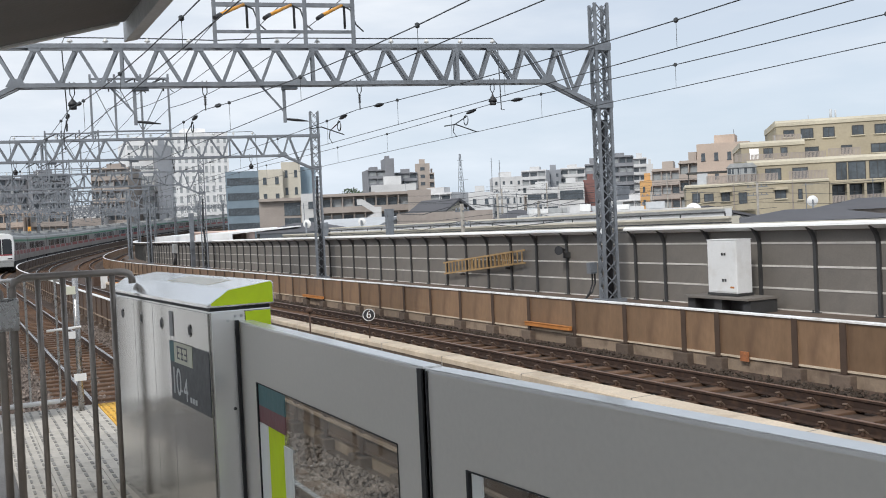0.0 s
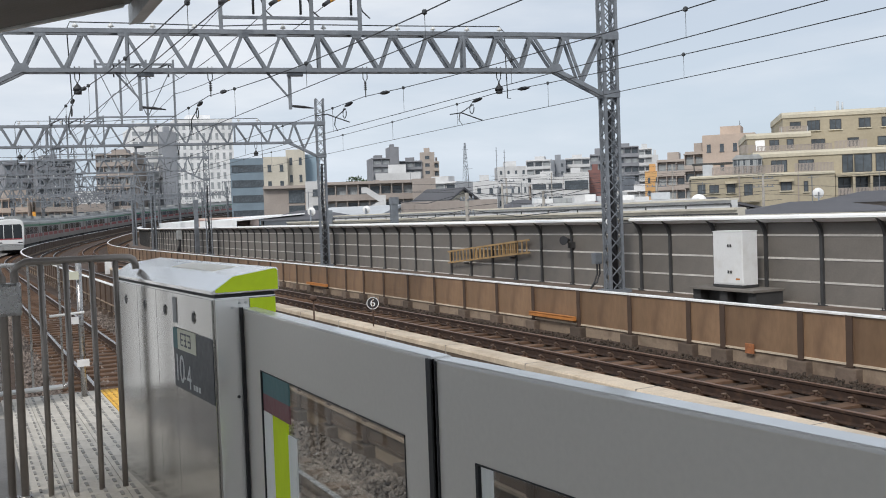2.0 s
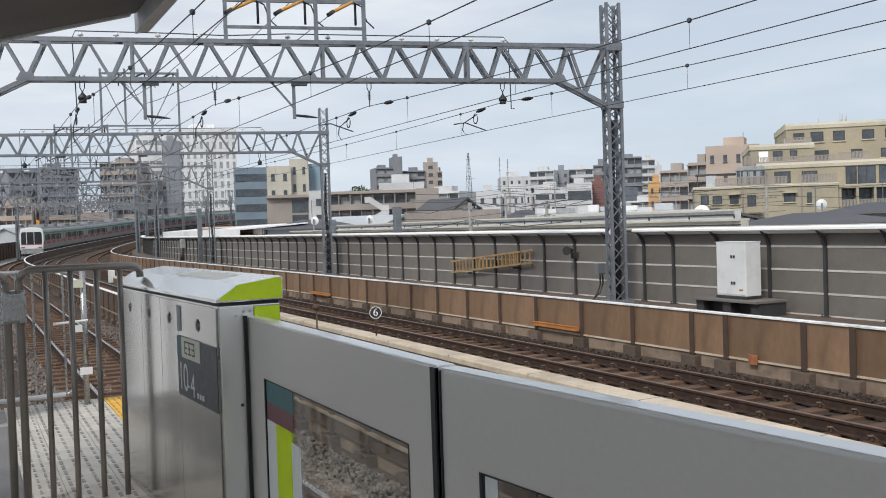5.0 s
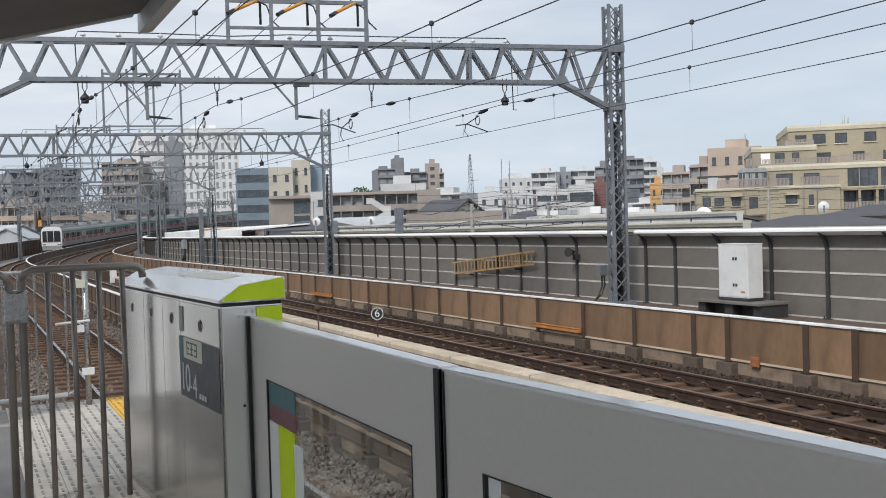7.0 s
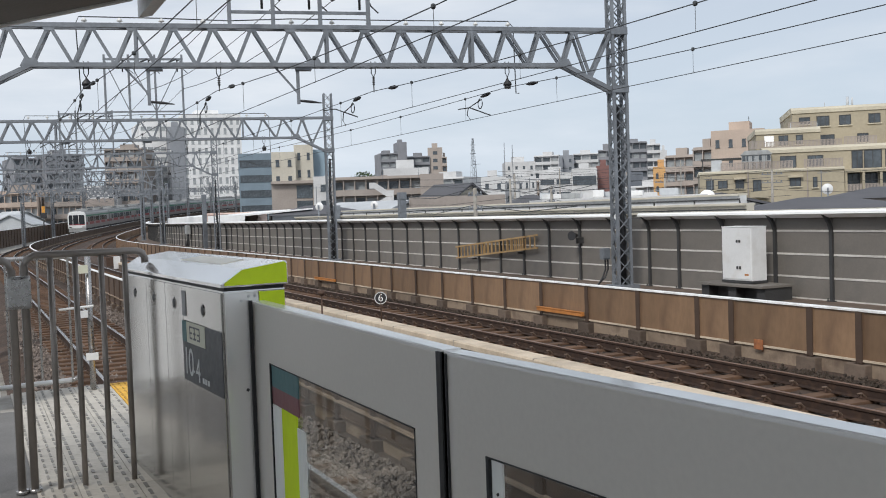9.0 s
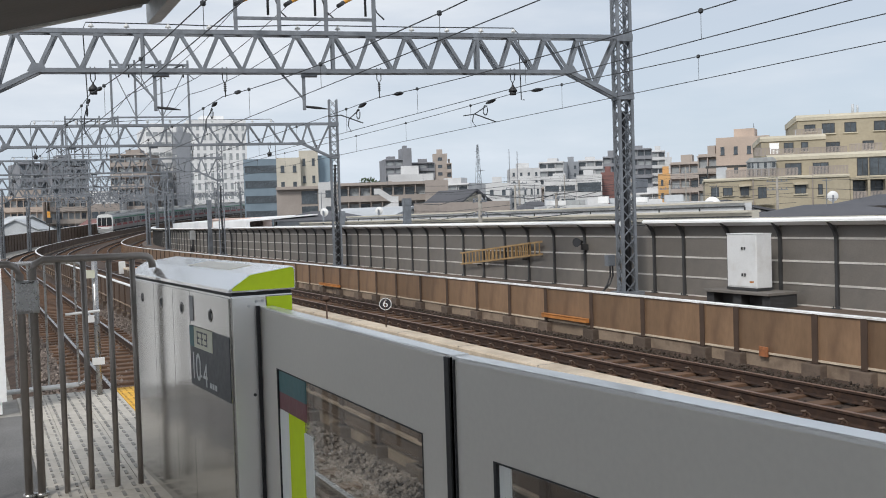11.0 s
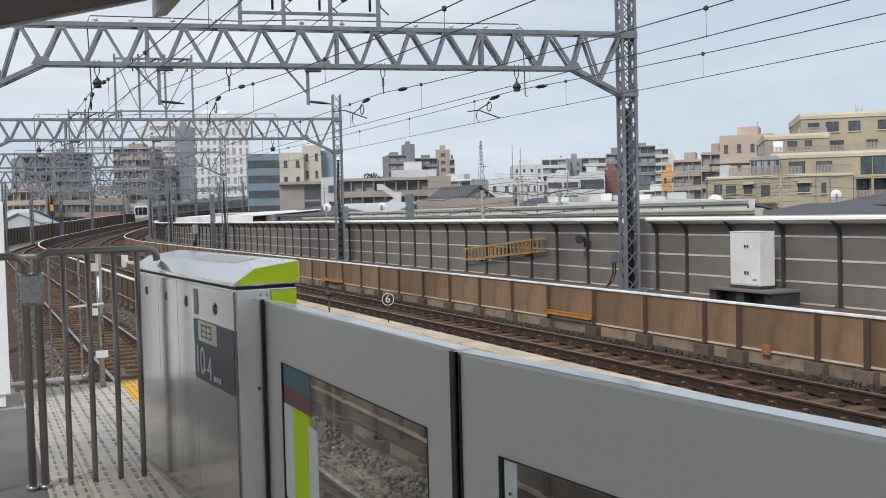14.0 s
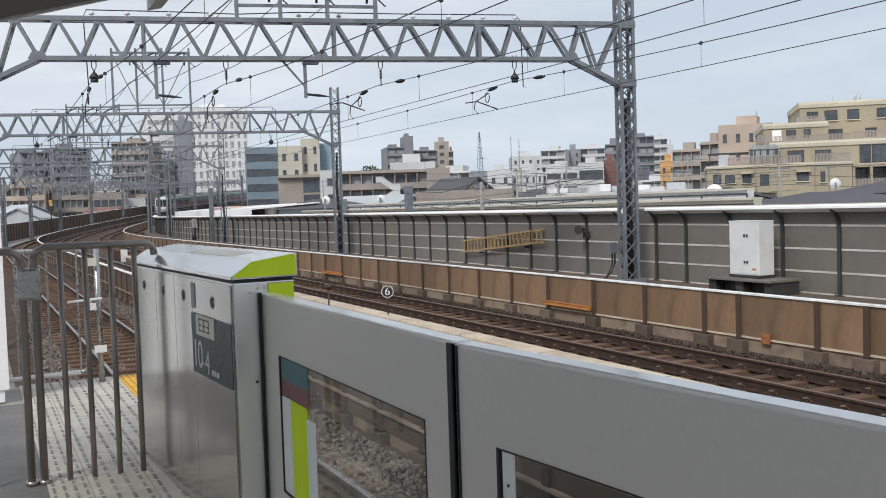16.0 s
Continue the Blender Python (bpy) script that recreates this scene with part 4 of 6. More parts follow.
    # pin insulators and the cable along the top
    for x in (-12.82, -12.05, -11.13, -10.2, -8.16, -7.2, -6.31, -5.39, -4.5, -3.63, -2.79):
        bm = bmesh.new()
        bx(bm, x - 0.13, x + 0.07, 0.18, 0.30, z_top + 0.04, z_top + 0.075)
        tube(bm, [(x, 0.24, z_top + 0.04), (x, 0.24, z_top + 0.16)], 0.02, 6)
        tube(bm, [(x, 0.24, z_top + 0.16), (x, 0.24, z_top + 0.20), (x, 0.24, z_top + 0.24)], [0.07, 0.05, 0.02], 8)
        part("pin_insulator", bm, M["insul"], g, "white porcelain pin insulator")
    bm = bmesh.new()
    tube(bm, [(-12.95, 0.24, z_bot - 0.75), (-13.0, 0.24, z_top + 0.1), (-12.93, 0.24, z_top + 0.26), (-11.13, 0.24, z_top + 0.24), (-9.6, 0.24, z_top + 0.20), (-8.16, 0.24, z_top + 0.26), (-5.39, 0.24, z_top + 0.25), (-2.79, 0.24, z_top + 0.26), (-2.66, 0.24, z_top + 0.12), (-2.63, 0.24, z_bot - 0.65), (-2.55, 0.24, z_bot - 0.65)], 0.014, 5)
    part("top_cable", bm, M["wire"], g)
    # drop posts with a diagonal stay, and a registration arm on each
    for x in (-11.46, -8.08):
        bm = bmesh.new()
        bar(bm, (x, 0, z_bot), (x, 0, 4.08), 0.075, 0.075)
        bar(bm, (x - 0.55, 0, z_bot), (x - 0.02, 0, 4.35), 0.045, 0.045)
        bx(bm, x - 0.05, x + 0.32, -0.1, 0.1, z_bot - 0.12, z_bot - 0.05)
        part("drop_post", bm, M["steel"], g)
        bm = bmesh.new()
        tube(bm, [(x, 0, 4.16), (x + 0.30, 0, 4.13), (x + 0.55, 0, 4.10)], [0.03, 0.035, 0.012], 6)
        part("registration_arm", bm, M["black"], g, "dark registration arm")
    for x in (-6.9, -3.5):
        bm = bmesh.new()
        tube(bm, [(x - 0.55, 0.6, 3.98), (x - 0.25, 0.6, 4.02), (x + 0.3, 0.6, 3.82)], 0.016, 6)
        part("registration_arm", bm, M["wire"], g)
    # carrier wire hangers: a forked rod, a string of discs or a bell, a clamp
    for x, zc, bell in HANGERS:
        bm = bmesh.new()
        zt = zc + 0.02
        for e in (-0.05, 0.05):
            tube(bm, [(x + e, 0, z_bot + 0.1), (x + e, 0, z_bot - 0.18), (x, 0, z_bot - 0.28)], 0.012, 5)
        if bell:
            tube(bm, [(x, 0, z_bot - 0.26), (x, 0, zt + 0.18), (x, 0, zt + 0.10), (x, 0, zt + 0.04)], [0.012, 0.03, 0.10, 0.11], 12)
            tube(bm, [(x, 0, zt + 0.04), (x, 0, zt - 0.04)], 0.085, 10)
        else:
            for k in range(4):
                z = z_bot - 0.27 - k * 0.05
                tube(bm, [(x, 0, z), (x, 0, z - 0.02), (x, 0, z - 0.045)], [0.015, 0.04, 0.015], 8)
            tube(bm, [(x, 0, z_bot - 0.45), (x, 0, zt - 0.03)], 0.014, 5)
        part("hanger", bm, M["black"], g, "black wire hanger with insulator")
    return g


GANTRIES = [20.4, 42.3, 65.0] + [88.5 + 23.5 * i for i in range(9)]
for i, s in enumerate(GANTRIES):
    p = at(s, 15.1)
    m = pose(p.x, p.y, p.z, 0, 0, turn(s) - SKEW)
    if i == 0:
        g0 = gantry(True)
        g0.matrix_basis = m
    elif i == 1:
        g1 = gantry(False)
        g1.matrix_basis = m
    else:
        copy_thing(g1, m)


def skewed(s, d):
    """Where a gantry's beam crosses the offset d."""
    return s + (15.1 - d) * math.tan(radians(SKEW))


# ---- overhead wires ----
def span_wire(pts_sd, z_of, r, label, nm="overhead_wire"):
    bm = bmesh.new()
    tube(bm, [at(s, d, z) for (s, d), z in zip(pts_sd, z_of)], r, 4)
    return solid(nm, bm, M["wire"], label, "wire", group="overhead wires")


def contact_line(d, z_contact, z_gantry, z_mid, bell, stagger=0.06):
    sup = [skewed(s, d) for s in [-2.5] + GANTRIES]
    cs, ms, drops = [], [], []
    for k, (a, b) in enumerate(zip(sup, sup[1:])):
        # straight between supports, with the carrier sagging
        pa, pb = at(a, d + stagger * (-1) ** k), at(b, d - stagger * (-1) ** k)
        low = z_mid if k == 0 else z_gantry - 0.07
        for i in range(11):
            u = i / 10
            q = pa.lerp(pb, u)
            zm = low + (z_gantry - low) * (2 * u - 1) ** 2
            cs.append((q.x, q.y, z_contact)), ms.append((q.x, q.y, zm))
            if i in (1, 3, 5, 7, 9) and a < 90:
                drops.append((q.x, q.y, z_contact, zm))
    line = empty("contact_line", "overhead contact wire hung below its carrier wire", "overhead wire", "contact lines")
    for nm, pts, r in (("contact_wire", cs, 0.0075), ("carrier_wire", ms, 0.009)):
        b2 = bmesh.new()
        tube(b2, pts, r, 5)
        part(nm, b2, M["wire"], line)
    for x, y, zc, zm in drops:
        bm = bmesh.new()
        tube(bm, [(x, y, zc - 0.01), (x, y, zm)], 0.0045, 4)
        tube(bm, [(x, y, zm - 0.035), (x, y, zm - 0.02), (x, y, zm + 0.02), (x, y, zm + 0.035)], [0.015, 0.035, 0.035, 0.015], 6)
        part("dropper", bm, M["wire"], line)
    # strain insulator and looped jumper beside the first gantry
    s0 = skewed(GANTRIES[0], d)
    bm = bmesh.new()
    for k, s in enumerate((s0 - 0.9, s0 + 0.9)):
        p, q = at(s, d, z_gantry - 0.03), at(s + 0.5 * (k * 2 - 1), d, z_gantry - 0.06)
        tube(bm, [p, p.lerp(q, 0.3), p.lerp(q, 0.7), q], [0.02, 0.045, 0.045, 0.02], 8)
    part("strain_insulator", bm, M["black"], line, "black strain insulator in the carrier wire")
    bm = bmesh.new()
    p = at(s0 + 1.5, d, z_gantry - 0.10)
    c = at(s0 + 2.0, d, z_contact)
    tube(bm, [p + Vector((0, 0.12 * math.sin(t) - 0.05, 0.13 * math.cos(t) - 0.13)) for t in [0.7 * k for k in range(9)]] + [p.lerp(c, 0.35) + Vector((0, 0.45, 0)), p.lerp(c, 0.7) + Vector((0, 0.35, 0)), c], 0.014, 6)
    part("jumper_cable", bm, M["wire"], line)


for row in LINES:
    contact_line(*row)
for d, z in ((6.4, 7.2), (7.6, 7.2), (8.9, 7.2)):
    bm = bmesh.new()
    pts = []
    sup = [skewed(s, d) for s in [-1.5] + GANTRIES]
    for a, b in zip(sup, sup[1:]):
        for i in range(8):
            u = i / 8
            p = at(a, d).lerp(at(b, d), u)
            pts.append((p.x, p.y, z - 0.45 * (1 - (2 * u - 1) ** 2)))
    tube(bm, pts, 0.013, 4)
    solid("feeder_wire", bm, M["wire"], "sagging feeder wire along the line", "wire", group="feeder wires")


# ---- small things along the line ----
def cable_cabinet():
    c = empty("relay_cabinet", "white steel relay cabinet on a grey plinth by the sound wall", "cabinet", m=along(16.15, 15.0))
    bm = bmesh.new()
    bx(bm, 0, 0.42, -0.45, 0.45, -0.28, 0.87)
    part("body", bm, M["white_paint"], c, bevel=0.012)
    bm = bmesh.new()
    bx(bm, -0.012, 0.0, -0.43, 0.43, -0.25, 0.84)
    dr = part("door", bm, M["white_paint"], c, bevel=0.004)
    for z in (0.57, 0.0):
        for y in (-0.11, -0.03):
            bm = bmesh.new()
            bx(bm, -0.03, -0.012, y - 0.02, y + 0.02, z - 0.03, z + 0.03)
            part("handle", bm, M["dark_post"], dr, "dark latch handle")
    bm = bmesh.new()
    bx(bm, -0.014, 0.43, -0.455, 0.455, 0.87, 0.89)
    part("rain_hood", bm, M["white_paint"], c, bevel=0.004)
    bm = bmesh.new()
    bx(bm, -0.02, 0.44, -0.46, 0.46, -0.33, -0.28)
    part("base_frame", bm, M["dark_post"], c)
    bm = bmesh.new()
    bx(bm, -0.014, -0.012, -0.36, -0.24, -0.17, -0.13)
    part("nameplate_bars", bm, M["orange"], dr)
    return c


cable_cabinet()
pl = empty("cabinet_plinth", "weathered grey plinth slab under the relay cabinet", "plinth", m=along(16.15, 15.0))
bm = bmesh.new()
bx(bm, -0.25, 0.62, -1.00, 1.00, -0.40, -0.345)
part("slab", bm, M["grey_panel"], pl, bevel=0.01)
bm = bmesh.new()
for y in (-0.85, 0.0, 0.85):
    bx(bm, -0.15, 0.60, y - 0.12, y + 0.12, -0.68, -0.40)
bx(bm, 0.1, 0.58, -0.9, 0.9, -0.66, -0.41)
# shade under the slab is put into the stand's dark colour
part("stand", bm, M["dark_post"], pl, "steel stand coloured dark for the slab's shade")


def wooden_ladder():
    g = empty("wall_ladder", "yellowed double ladder hung sideways on the sound wall", "ladder", m=along(28.3, 15.72))
    for k, off in enumerate((0.0, 0.05)):
        a, b = (2.7 if k == 0 else 0.9, -2.1 if k == 0 else -2.75)
        def z_at(y, lift):
            return 0.17 - y * 0.085 + lift
        for lift in (-0.19, 0.20):
            bm = bmesh.new()
            bar(bm, (off - 0.02, a, z_at(a, lift)), (off - 0.02, b, z_at(b, lift)), 0.035, 0.055)
            part("stile", bm, M["ladder"], g)
        n = 19 if k == 0 else 13
        for i in range(n):
            y = a + (b - a) * (i + 0.6) / (n + 0.2)
            bm = bmesh.new()
            bar(bm, (off - 0.02, y, z_at(y, -0.19)), (off - 0.02, y, z_at(y, 0.20)), 0.03, 0.04)
            part("rung", bm, M["ladder"], g)
    for y in (1.5, -1.6):
        bm = bmesh.new()
        bx(bm, -0.01, 0.16, y - 0.02, y + 0.02, 0.12 - y * 0.085 - 0.26, 0.12 - y * 0.085 - 0.20)
        part("bracket", bm, M["dark_post"], g)
    return g


wooden_ladder()

# marker with a numeral on the kerb
mk = empty("track_marker", "round black track marker with a white numeral on a rusty pole", "track sign", m=along(20.54, 8.44))
bm = bmesh.new()
tube(bm, [(0, 0, -1.02), (0, 0, -0.36)], 0.018, 8)
part("pole", bm, M["clip"], mk, "rusty thin pole")
bm = bmesh.new()
tube(bm, [(0.012, 0, -0.49), (-0.012, 0, -0.49)], 0.145, 28)
disc = part("disc", bm, M["black"], mk, "black round disc")
ring_m = Matrix.Translation((-0.006, -0.022, -0.49)) @ pose(0, 0, 0, 90, 0, -24)
bm = bmesh.new()
n = 28
for k in range(n):
    a, b = 2 * math.pi * k / n, 2 * math.pi * (k + 1) / n
    v = [bm.verts.new((r * math.cos(t), r * math.sin(t), 0.003)) for r, t in ((0.125, a), (0.14, a), (0.14, b), (0.125, b))]
    bm.faces.new(v)
rg = part("rim", bm, M["white_paint"], disc, "white rim")
disc.matrix_basis = Matrix.Translation((0, 0, -0.49)) @ pose(0, 0, 0, 0, 0, 66) @ Matrix.Translation((0, 0, 0.49))
rg.matrix_basis = Matrix.Translation((-0.0135, 0.0, -0.49)) @ Matrix(((0, 0, -1, 0), (-1, 0, 0, 0), (0, 1, 0, 0), (0, 0, 0, 1)))
text_on("6", 0.25, disc, Matrix.Translation((-0.0145, 0.0, -0.487)) @ Matrix(((0, 0, -1, 0), (-1, 0, 0, 0), (0, 1, 0, 0), (0, 0, 0, 1))), M["white_paint"], "numeral")

# small lamp-headed post by the gate, horn and cable box by the wall
post = empty("round_head_post", "short rusty post with a round brown head", "post", m=along(20.6, 7.05))
bm = bmesh.new()
tube(bm, [(0, 0, -1.4), (0, 0, -0.30)], 0.02, 8)
part("pole", bm, M["clip"], post)
bm = bmesh.new()
bmesh.ops.create_uvsphere(bm, u_segments=12, v_segments=8, radius=0.09)
for v in bm.verts:
    v.co = Vector((v.co.x, v.co.y, v.co.z * 0.75 - 0.28))
part("head", bm, M["clip"], post)

horn = empty("loudspeaker", "small black loudspeaker on a bracket on the sound wall", "loudspeaker", m=along(23.30, 15.72))
bm = bmesh.new()
tube(bm, [(-0.28, -0.1, 0.61), (-0.10, 0, 0.61), (0.0, 0.05, 0.61)], [0.13, 0.07, 0.05], 14)
part("bell", bm, M["black"], horn)
bm = bmesh.new()
bx(bm, -0.06, 0.18, -0.02, 0.02, 0.38, 0.55)
part("bracket", bm, M["dark_post"], horn)

bm = bmesh.new()
bx(bm, -0.11, 0.11, -0.08, 0.08, 0.05, 0.34)
bx(bm, -0.09, 0.09, -0.095, -0.08, 0.08, 0.31)
o = solid("junction_box", bm, M["steel"], "grey junction box strapped to the gantry column", "junction box", bevel=0.01)
o.matrix_basis = along(20.72, 14.80)
for k in range(2):
    bm = bmesh.new()
    tube(bm, [(0, 0, 0.06), (0.02, 0.02, -0.2), (-0.06, 0.05, -0.42), (-0.16 - 0.1 * k, 0.1, -0.6), (-0.1, 0.1, -0.69)], 0.025, 6)
    o = solid("cable", bm, M["black"], "black cable running down to the walkway", "cable")
    o.matrix_basis = along(20.72, 14.80 + 0.08 * k)

eb = empty("equipment_box", "grey equipment box with a black cable on the sound wall", "equipment box", m=along(78.0, 15.62))
bm = bmesh.new()
bx(bm, -0.16, 0.16, -0.35, 0.35, 0.28, 1.0)
part("body", bm, M["grey_paint"], eb, bevel=0.03)
bm = bmesh.new()
bx(bm, -0.185, -0.16, -0.31, 0.31, 0.32, 0.96)
part("door", bm, M["grey_paint"], eb)
bm = bmesh.new()
tube(bm, [(0, 0.1, 0.3), (0, 0.02, -0.1), (-0.05, 0.2, -0.4), (-0.1, 0.3, -0.69)], 0.09, 7)
tube(bm, [(0.02, -0.12, 0.3), (0.02, -0.05, -0.1), (0.0, -0.2, -0.69)], 0.07, 7)
part("cable", bm, M["black"], eb, "black cables down to the walkway")

# things lying in the wide fork of tracks far off
for s, d, mt, w, h in ((62, 8.2, "white_paint", 0.35, 0.45), (60, 8.9, "orange", 0.7, 0.12), (66, 8.3, "clip", 0.5, 0.3)):
    bm = bmesh.new()
    bx(bm, -w / 2, w / 2, -0.25, 0.25, -1.4, -1.4 + h + 0.3)
    o = solid("trackside_box", bm, M[mt], "small weathered trackside equipment box on ballast", "equipment box", bevel=0.03)
    o.matrix_basis = along(s, d)
# yellow-backed signal beside the near track on the bend
sg = empty("track_signal", "dark railway signal with a yellow plate beside the bend", "signal", m=along(161, -1.0))
bm = bmesh.new()
tube(bm, [(0, 0, -1.6), (0, 0, 3.4)], 0.09, 8)
part("mast", bm, M["dark_post"], sg)
bm = bmesh.new()
bx(bm, -0.45, 0.45, -0.12, 0.12, 1.9, 2.7)
part("head", bm, M["black"], sg, bevel=0.05)
bm = bmesh.new()
bx(bm, -0.22, 0.22, -0.08, 0.08, 2.75, 3.7)
part("plate", bm, M["amber"], sg, "yellow rectangular plate")

# ---- the city ----
# far facade tones are lightened and greyed to stand for distance haze
for key, col, dirtc in (("b_hotel", (0.80, 0.80, 0.80), (0.62, 0.62, 0.61)), ("b_dark", (0.25, 0.255, 0.275), (0.16, 0.16, 0.17)), ("b_tan", (0.41, 0.355, 0.315), (0.31, 0.26, 0.23)), ("b_white", (0.60, 0.60, 0.60), (0.42, 0.42, 0.41)), ("b_grey", (0.28, 0.295, 0.32), (0.22, 0.23, 0.25)), ("b_blue", (0.20, 0.26, 0.31), (0.16, 0.2, 0.25)), ("b_cream", (0.56, 0.52, 0.44), (0.46, 0.42, 0.35)), ("b_bluep", (0.27, 0.36, 0.43), (0.2, 0.28, 0.34)), ("b_brown", (0.35, 0.305, 0.275), (0.28, 0.24, 0.215)), ("b_maroon", (0.22, 0.11, 0.10), (0.16, 0.09, 0.08)), ("b_orange", (0.62, 0.36, 0.15), (0.5, 0.3, 0.13)), ("b_pink", (0.50, 0.40, 0.33), (0.4, 0.31, 0.26)), ("b_beige", (0.385, 0.335, 0.245), (0.35, 0.30, 0.22)), ("b_beige_top", (0.56, 0.51, 0.40), (0.48, 0.44, 0.34)), ("b_tile", (0.10, 0.10, 0.11), (0.06, 0.06, 0.065)), ("b_tin", (0.50, 0.52, 0.54), (0.36, 0.37, 0.38)), ("b_salmon", (0.62, 0.31, 0.21), (0.5, 0.26, 0.18)), ("b_peach", (0.62, 0.47, 0.41), (0.55, 0.42, 0.37))):
    M[key] = mat(key[2:] + "_facade", col, 0.75, scale=0.25, fine=4, var=0.12, bump=0.05, dirt=dirtc, dirt_amount=0.15)
M["b_glass"] = mat("facade_glass", (0.085, 0.10, 0.115), 0.18, scale=0.4, fine=3, var=0.4, bump=0)
M["curtain"] = mat("curtain_and_haze_pane", (0.36, 0.38, 0.39), 0.35, scale=0.5, var=0.3, bump=0)
M["tree"] = mat("dark_foliage", (0.045, 0.075, 0.03), 0.9, scale=1.2, fine=6, var=0.4, bump=0.4)
GROUND = -9.5
PANE_CACHE = {}


def pane_mesh(w, h, kind="b_glass"):
    key = (round(w, 2), round(h, 2), kind)
    if key not in PANE_CACHE:
        bm = bmesh.new()
        bx(bm, -w / 2, w / 2, -0.06, 0.02, -h / 2, h / 2)
        bx(bm, -0.03, 0.03, -0.09, -0.06, -h / 2, h / 2)
        bx(bm, -w / 2 - 0.08, w / 2 + 0.08, -0.12, 0.0, -h / 2 - 0.10, -h / 2)
        PANE_CACHE[key] = finish(bm, "window", M[kind])
    return PANE_CACHE[key]


def balcony_mesh(w, h=1.05, out=1.1):
    key = ("balc", round(w, 2), h)
    if key not in PANE_CACHE:
        bm = bmesh.new()
        bx(bm, -w / 2, w / 2, -out, 0.0, -0.12, 0.04)
        bx(bm, -w / 2, w / 2, -out, -out + 0.12, 0.04, h)
        bx(bm, -w / 2, -w / 2 + 0.1, -out, 0, 0.04, h)
        bx(bm, w / 2 - 0.1, w / 2, -out, 0, 0.04, h)
        PANE_CACHE[key] = bm
    return PANE_CACHE[key]


def building(name, x, y, w, dep, top, yaw, style, cols, floors, material, label):
    rng = random.Random(int(x * 13 + y * 7))
    face = -math.degrees(math.atan2(x, y)) + yaw
    b = empty(name, label, "building", "city buildings", pose(x, y, 0, 0, 0, face))
    bm = bmesh.new()
    bx(bm, -w / 2, w / 2, 0, dep, GROUND, top - 0.5)
    for q in ((-w / 2, w / 2, 0, 0.25), (-w / 2, w / 2, dep - 0.25, dep), (-w / 2, -w / 2 + 0.25, 0.25, dep - 0.25), (w / 2 - 0.25, w / 2, 0.25, dep - 0.25)):
        bx(bm, *q, top - 0.5, top)
    part("wall", bm, M[material], b)
    bm = bmesh.new()
    if name == "office":
        bx(bm, -w * 0.3, -w * 0.1, dep * 0.5, dep * 0.7, top - 0.5, top + 0.15)
    elif name == "apartment_house":
        bx(bm, w * 0.05, w * 0.12, dep * 0.5, dep * 0.6, top - 0.5, top + 0.3)
    else:
        bx(bm, -w * 0.22, w * 0.18, dep * 0.35, dep * 0.7, top - 0.5, top + (0.25 if top < 8 else 1.2 + rng.random()))
    part("roof_house", bm, M[material], b)
    H = top - 0.6 - GROUND
    fh = H / floors
    shown = [k for k in range(floors) if top - 0.6 - fh * k > -2.5]
    for k in shown:
        zc = top - 0.6 - fh * (k + 0.5)
        if style == "ribbon":
            piece("window", pane_mesh(w * 0.92, fh * 0.45), b, pose(0, 0, zc))
        elif style == "none":
            continue
        elif style == "half":
            piece("window", pane_mesh(w * 0.38, fh * 0.8), b, pose(w * 0.28, 0, zc))
        else:
            for c in range(cols):
                xc = -w / 2 + w * (c + 0.5) / cols
                cw = w / cols
                # hotel panes take the pale curtain colour as painted haze
                if name == "hotel":
                    piece("window", pane_mesh(cw * (0.42 if style == "tall" else 0.85), fh * (0.62 if style == "tall" else 0.36), "curtain"), b, pose(xc, 0, zc))
                elif style == "small":
                    piece("window", pane_mesh(cw * 0.30, fh * 0.40), b, pose(xc, 0, zc))
                elif style == "punched":
                    piece("window", pane_mesh(cw * 0.55, fh * 0.5, "b_glass" if rng.random() < 0.7 else "curtain"), b, pose(xc, 0, zc))
                elif style == "tall":
                    piece("window", pane_mesh(cw * 0.42, fh * 0.62, "b_glass" if rng.random() < 0.8 else "curtain"), b, pose(xc, 0, zc))
                elif style == "strip":
                    piece("window", pane_mesh(cw * 0.85, fh * 0.36), b, pose(xc, 0, zc))
                else:
                    piece("window", pane_mesh(cw * 0.8, fh * 0.72, "b_glass" if rng.random() < 0.5 else "curtain"), b, pose(xc, 0, zc))
        if style in ("balcony", "deepbalc"):
            bm = bmesh.new()
            o = 1.3 if style == "deepbalc" else 0.9
            bx(bm, -w / 2, w / 2, -o, 0, zc - fh * 0.5, zc - fh * 0.5 + 0.15)
            bx(bm, -w / 2, w / 2, -o, -o + 0.1, zc - fh * 0.5 + 0.15, zc - fh * 0.12)
            for c in range(cols + 1):
                xc = max(-w / 2 + 0.08, min(w / 2 - 0.08, -w / 2 + w * c / cols))
                bx(bm, xc - 0.08, xc + 0.08, -o + 0.1, 0, zc - fh * 0.5 + 0.15, zc + fh * 0.5)
            part("balcony", bm, M[material], b)
    if style in ("balcony", "deepbalc", "half"):
        bm = bmesh.new()
        bx(bm, -w / 2 - 0.1, w / 2 + 0.1, -1.35 if style == "deepbalc" else -0.95, 0.2, top - 0.55, top - 0.35)
        part("eave", bm, M[material], b)
    return b


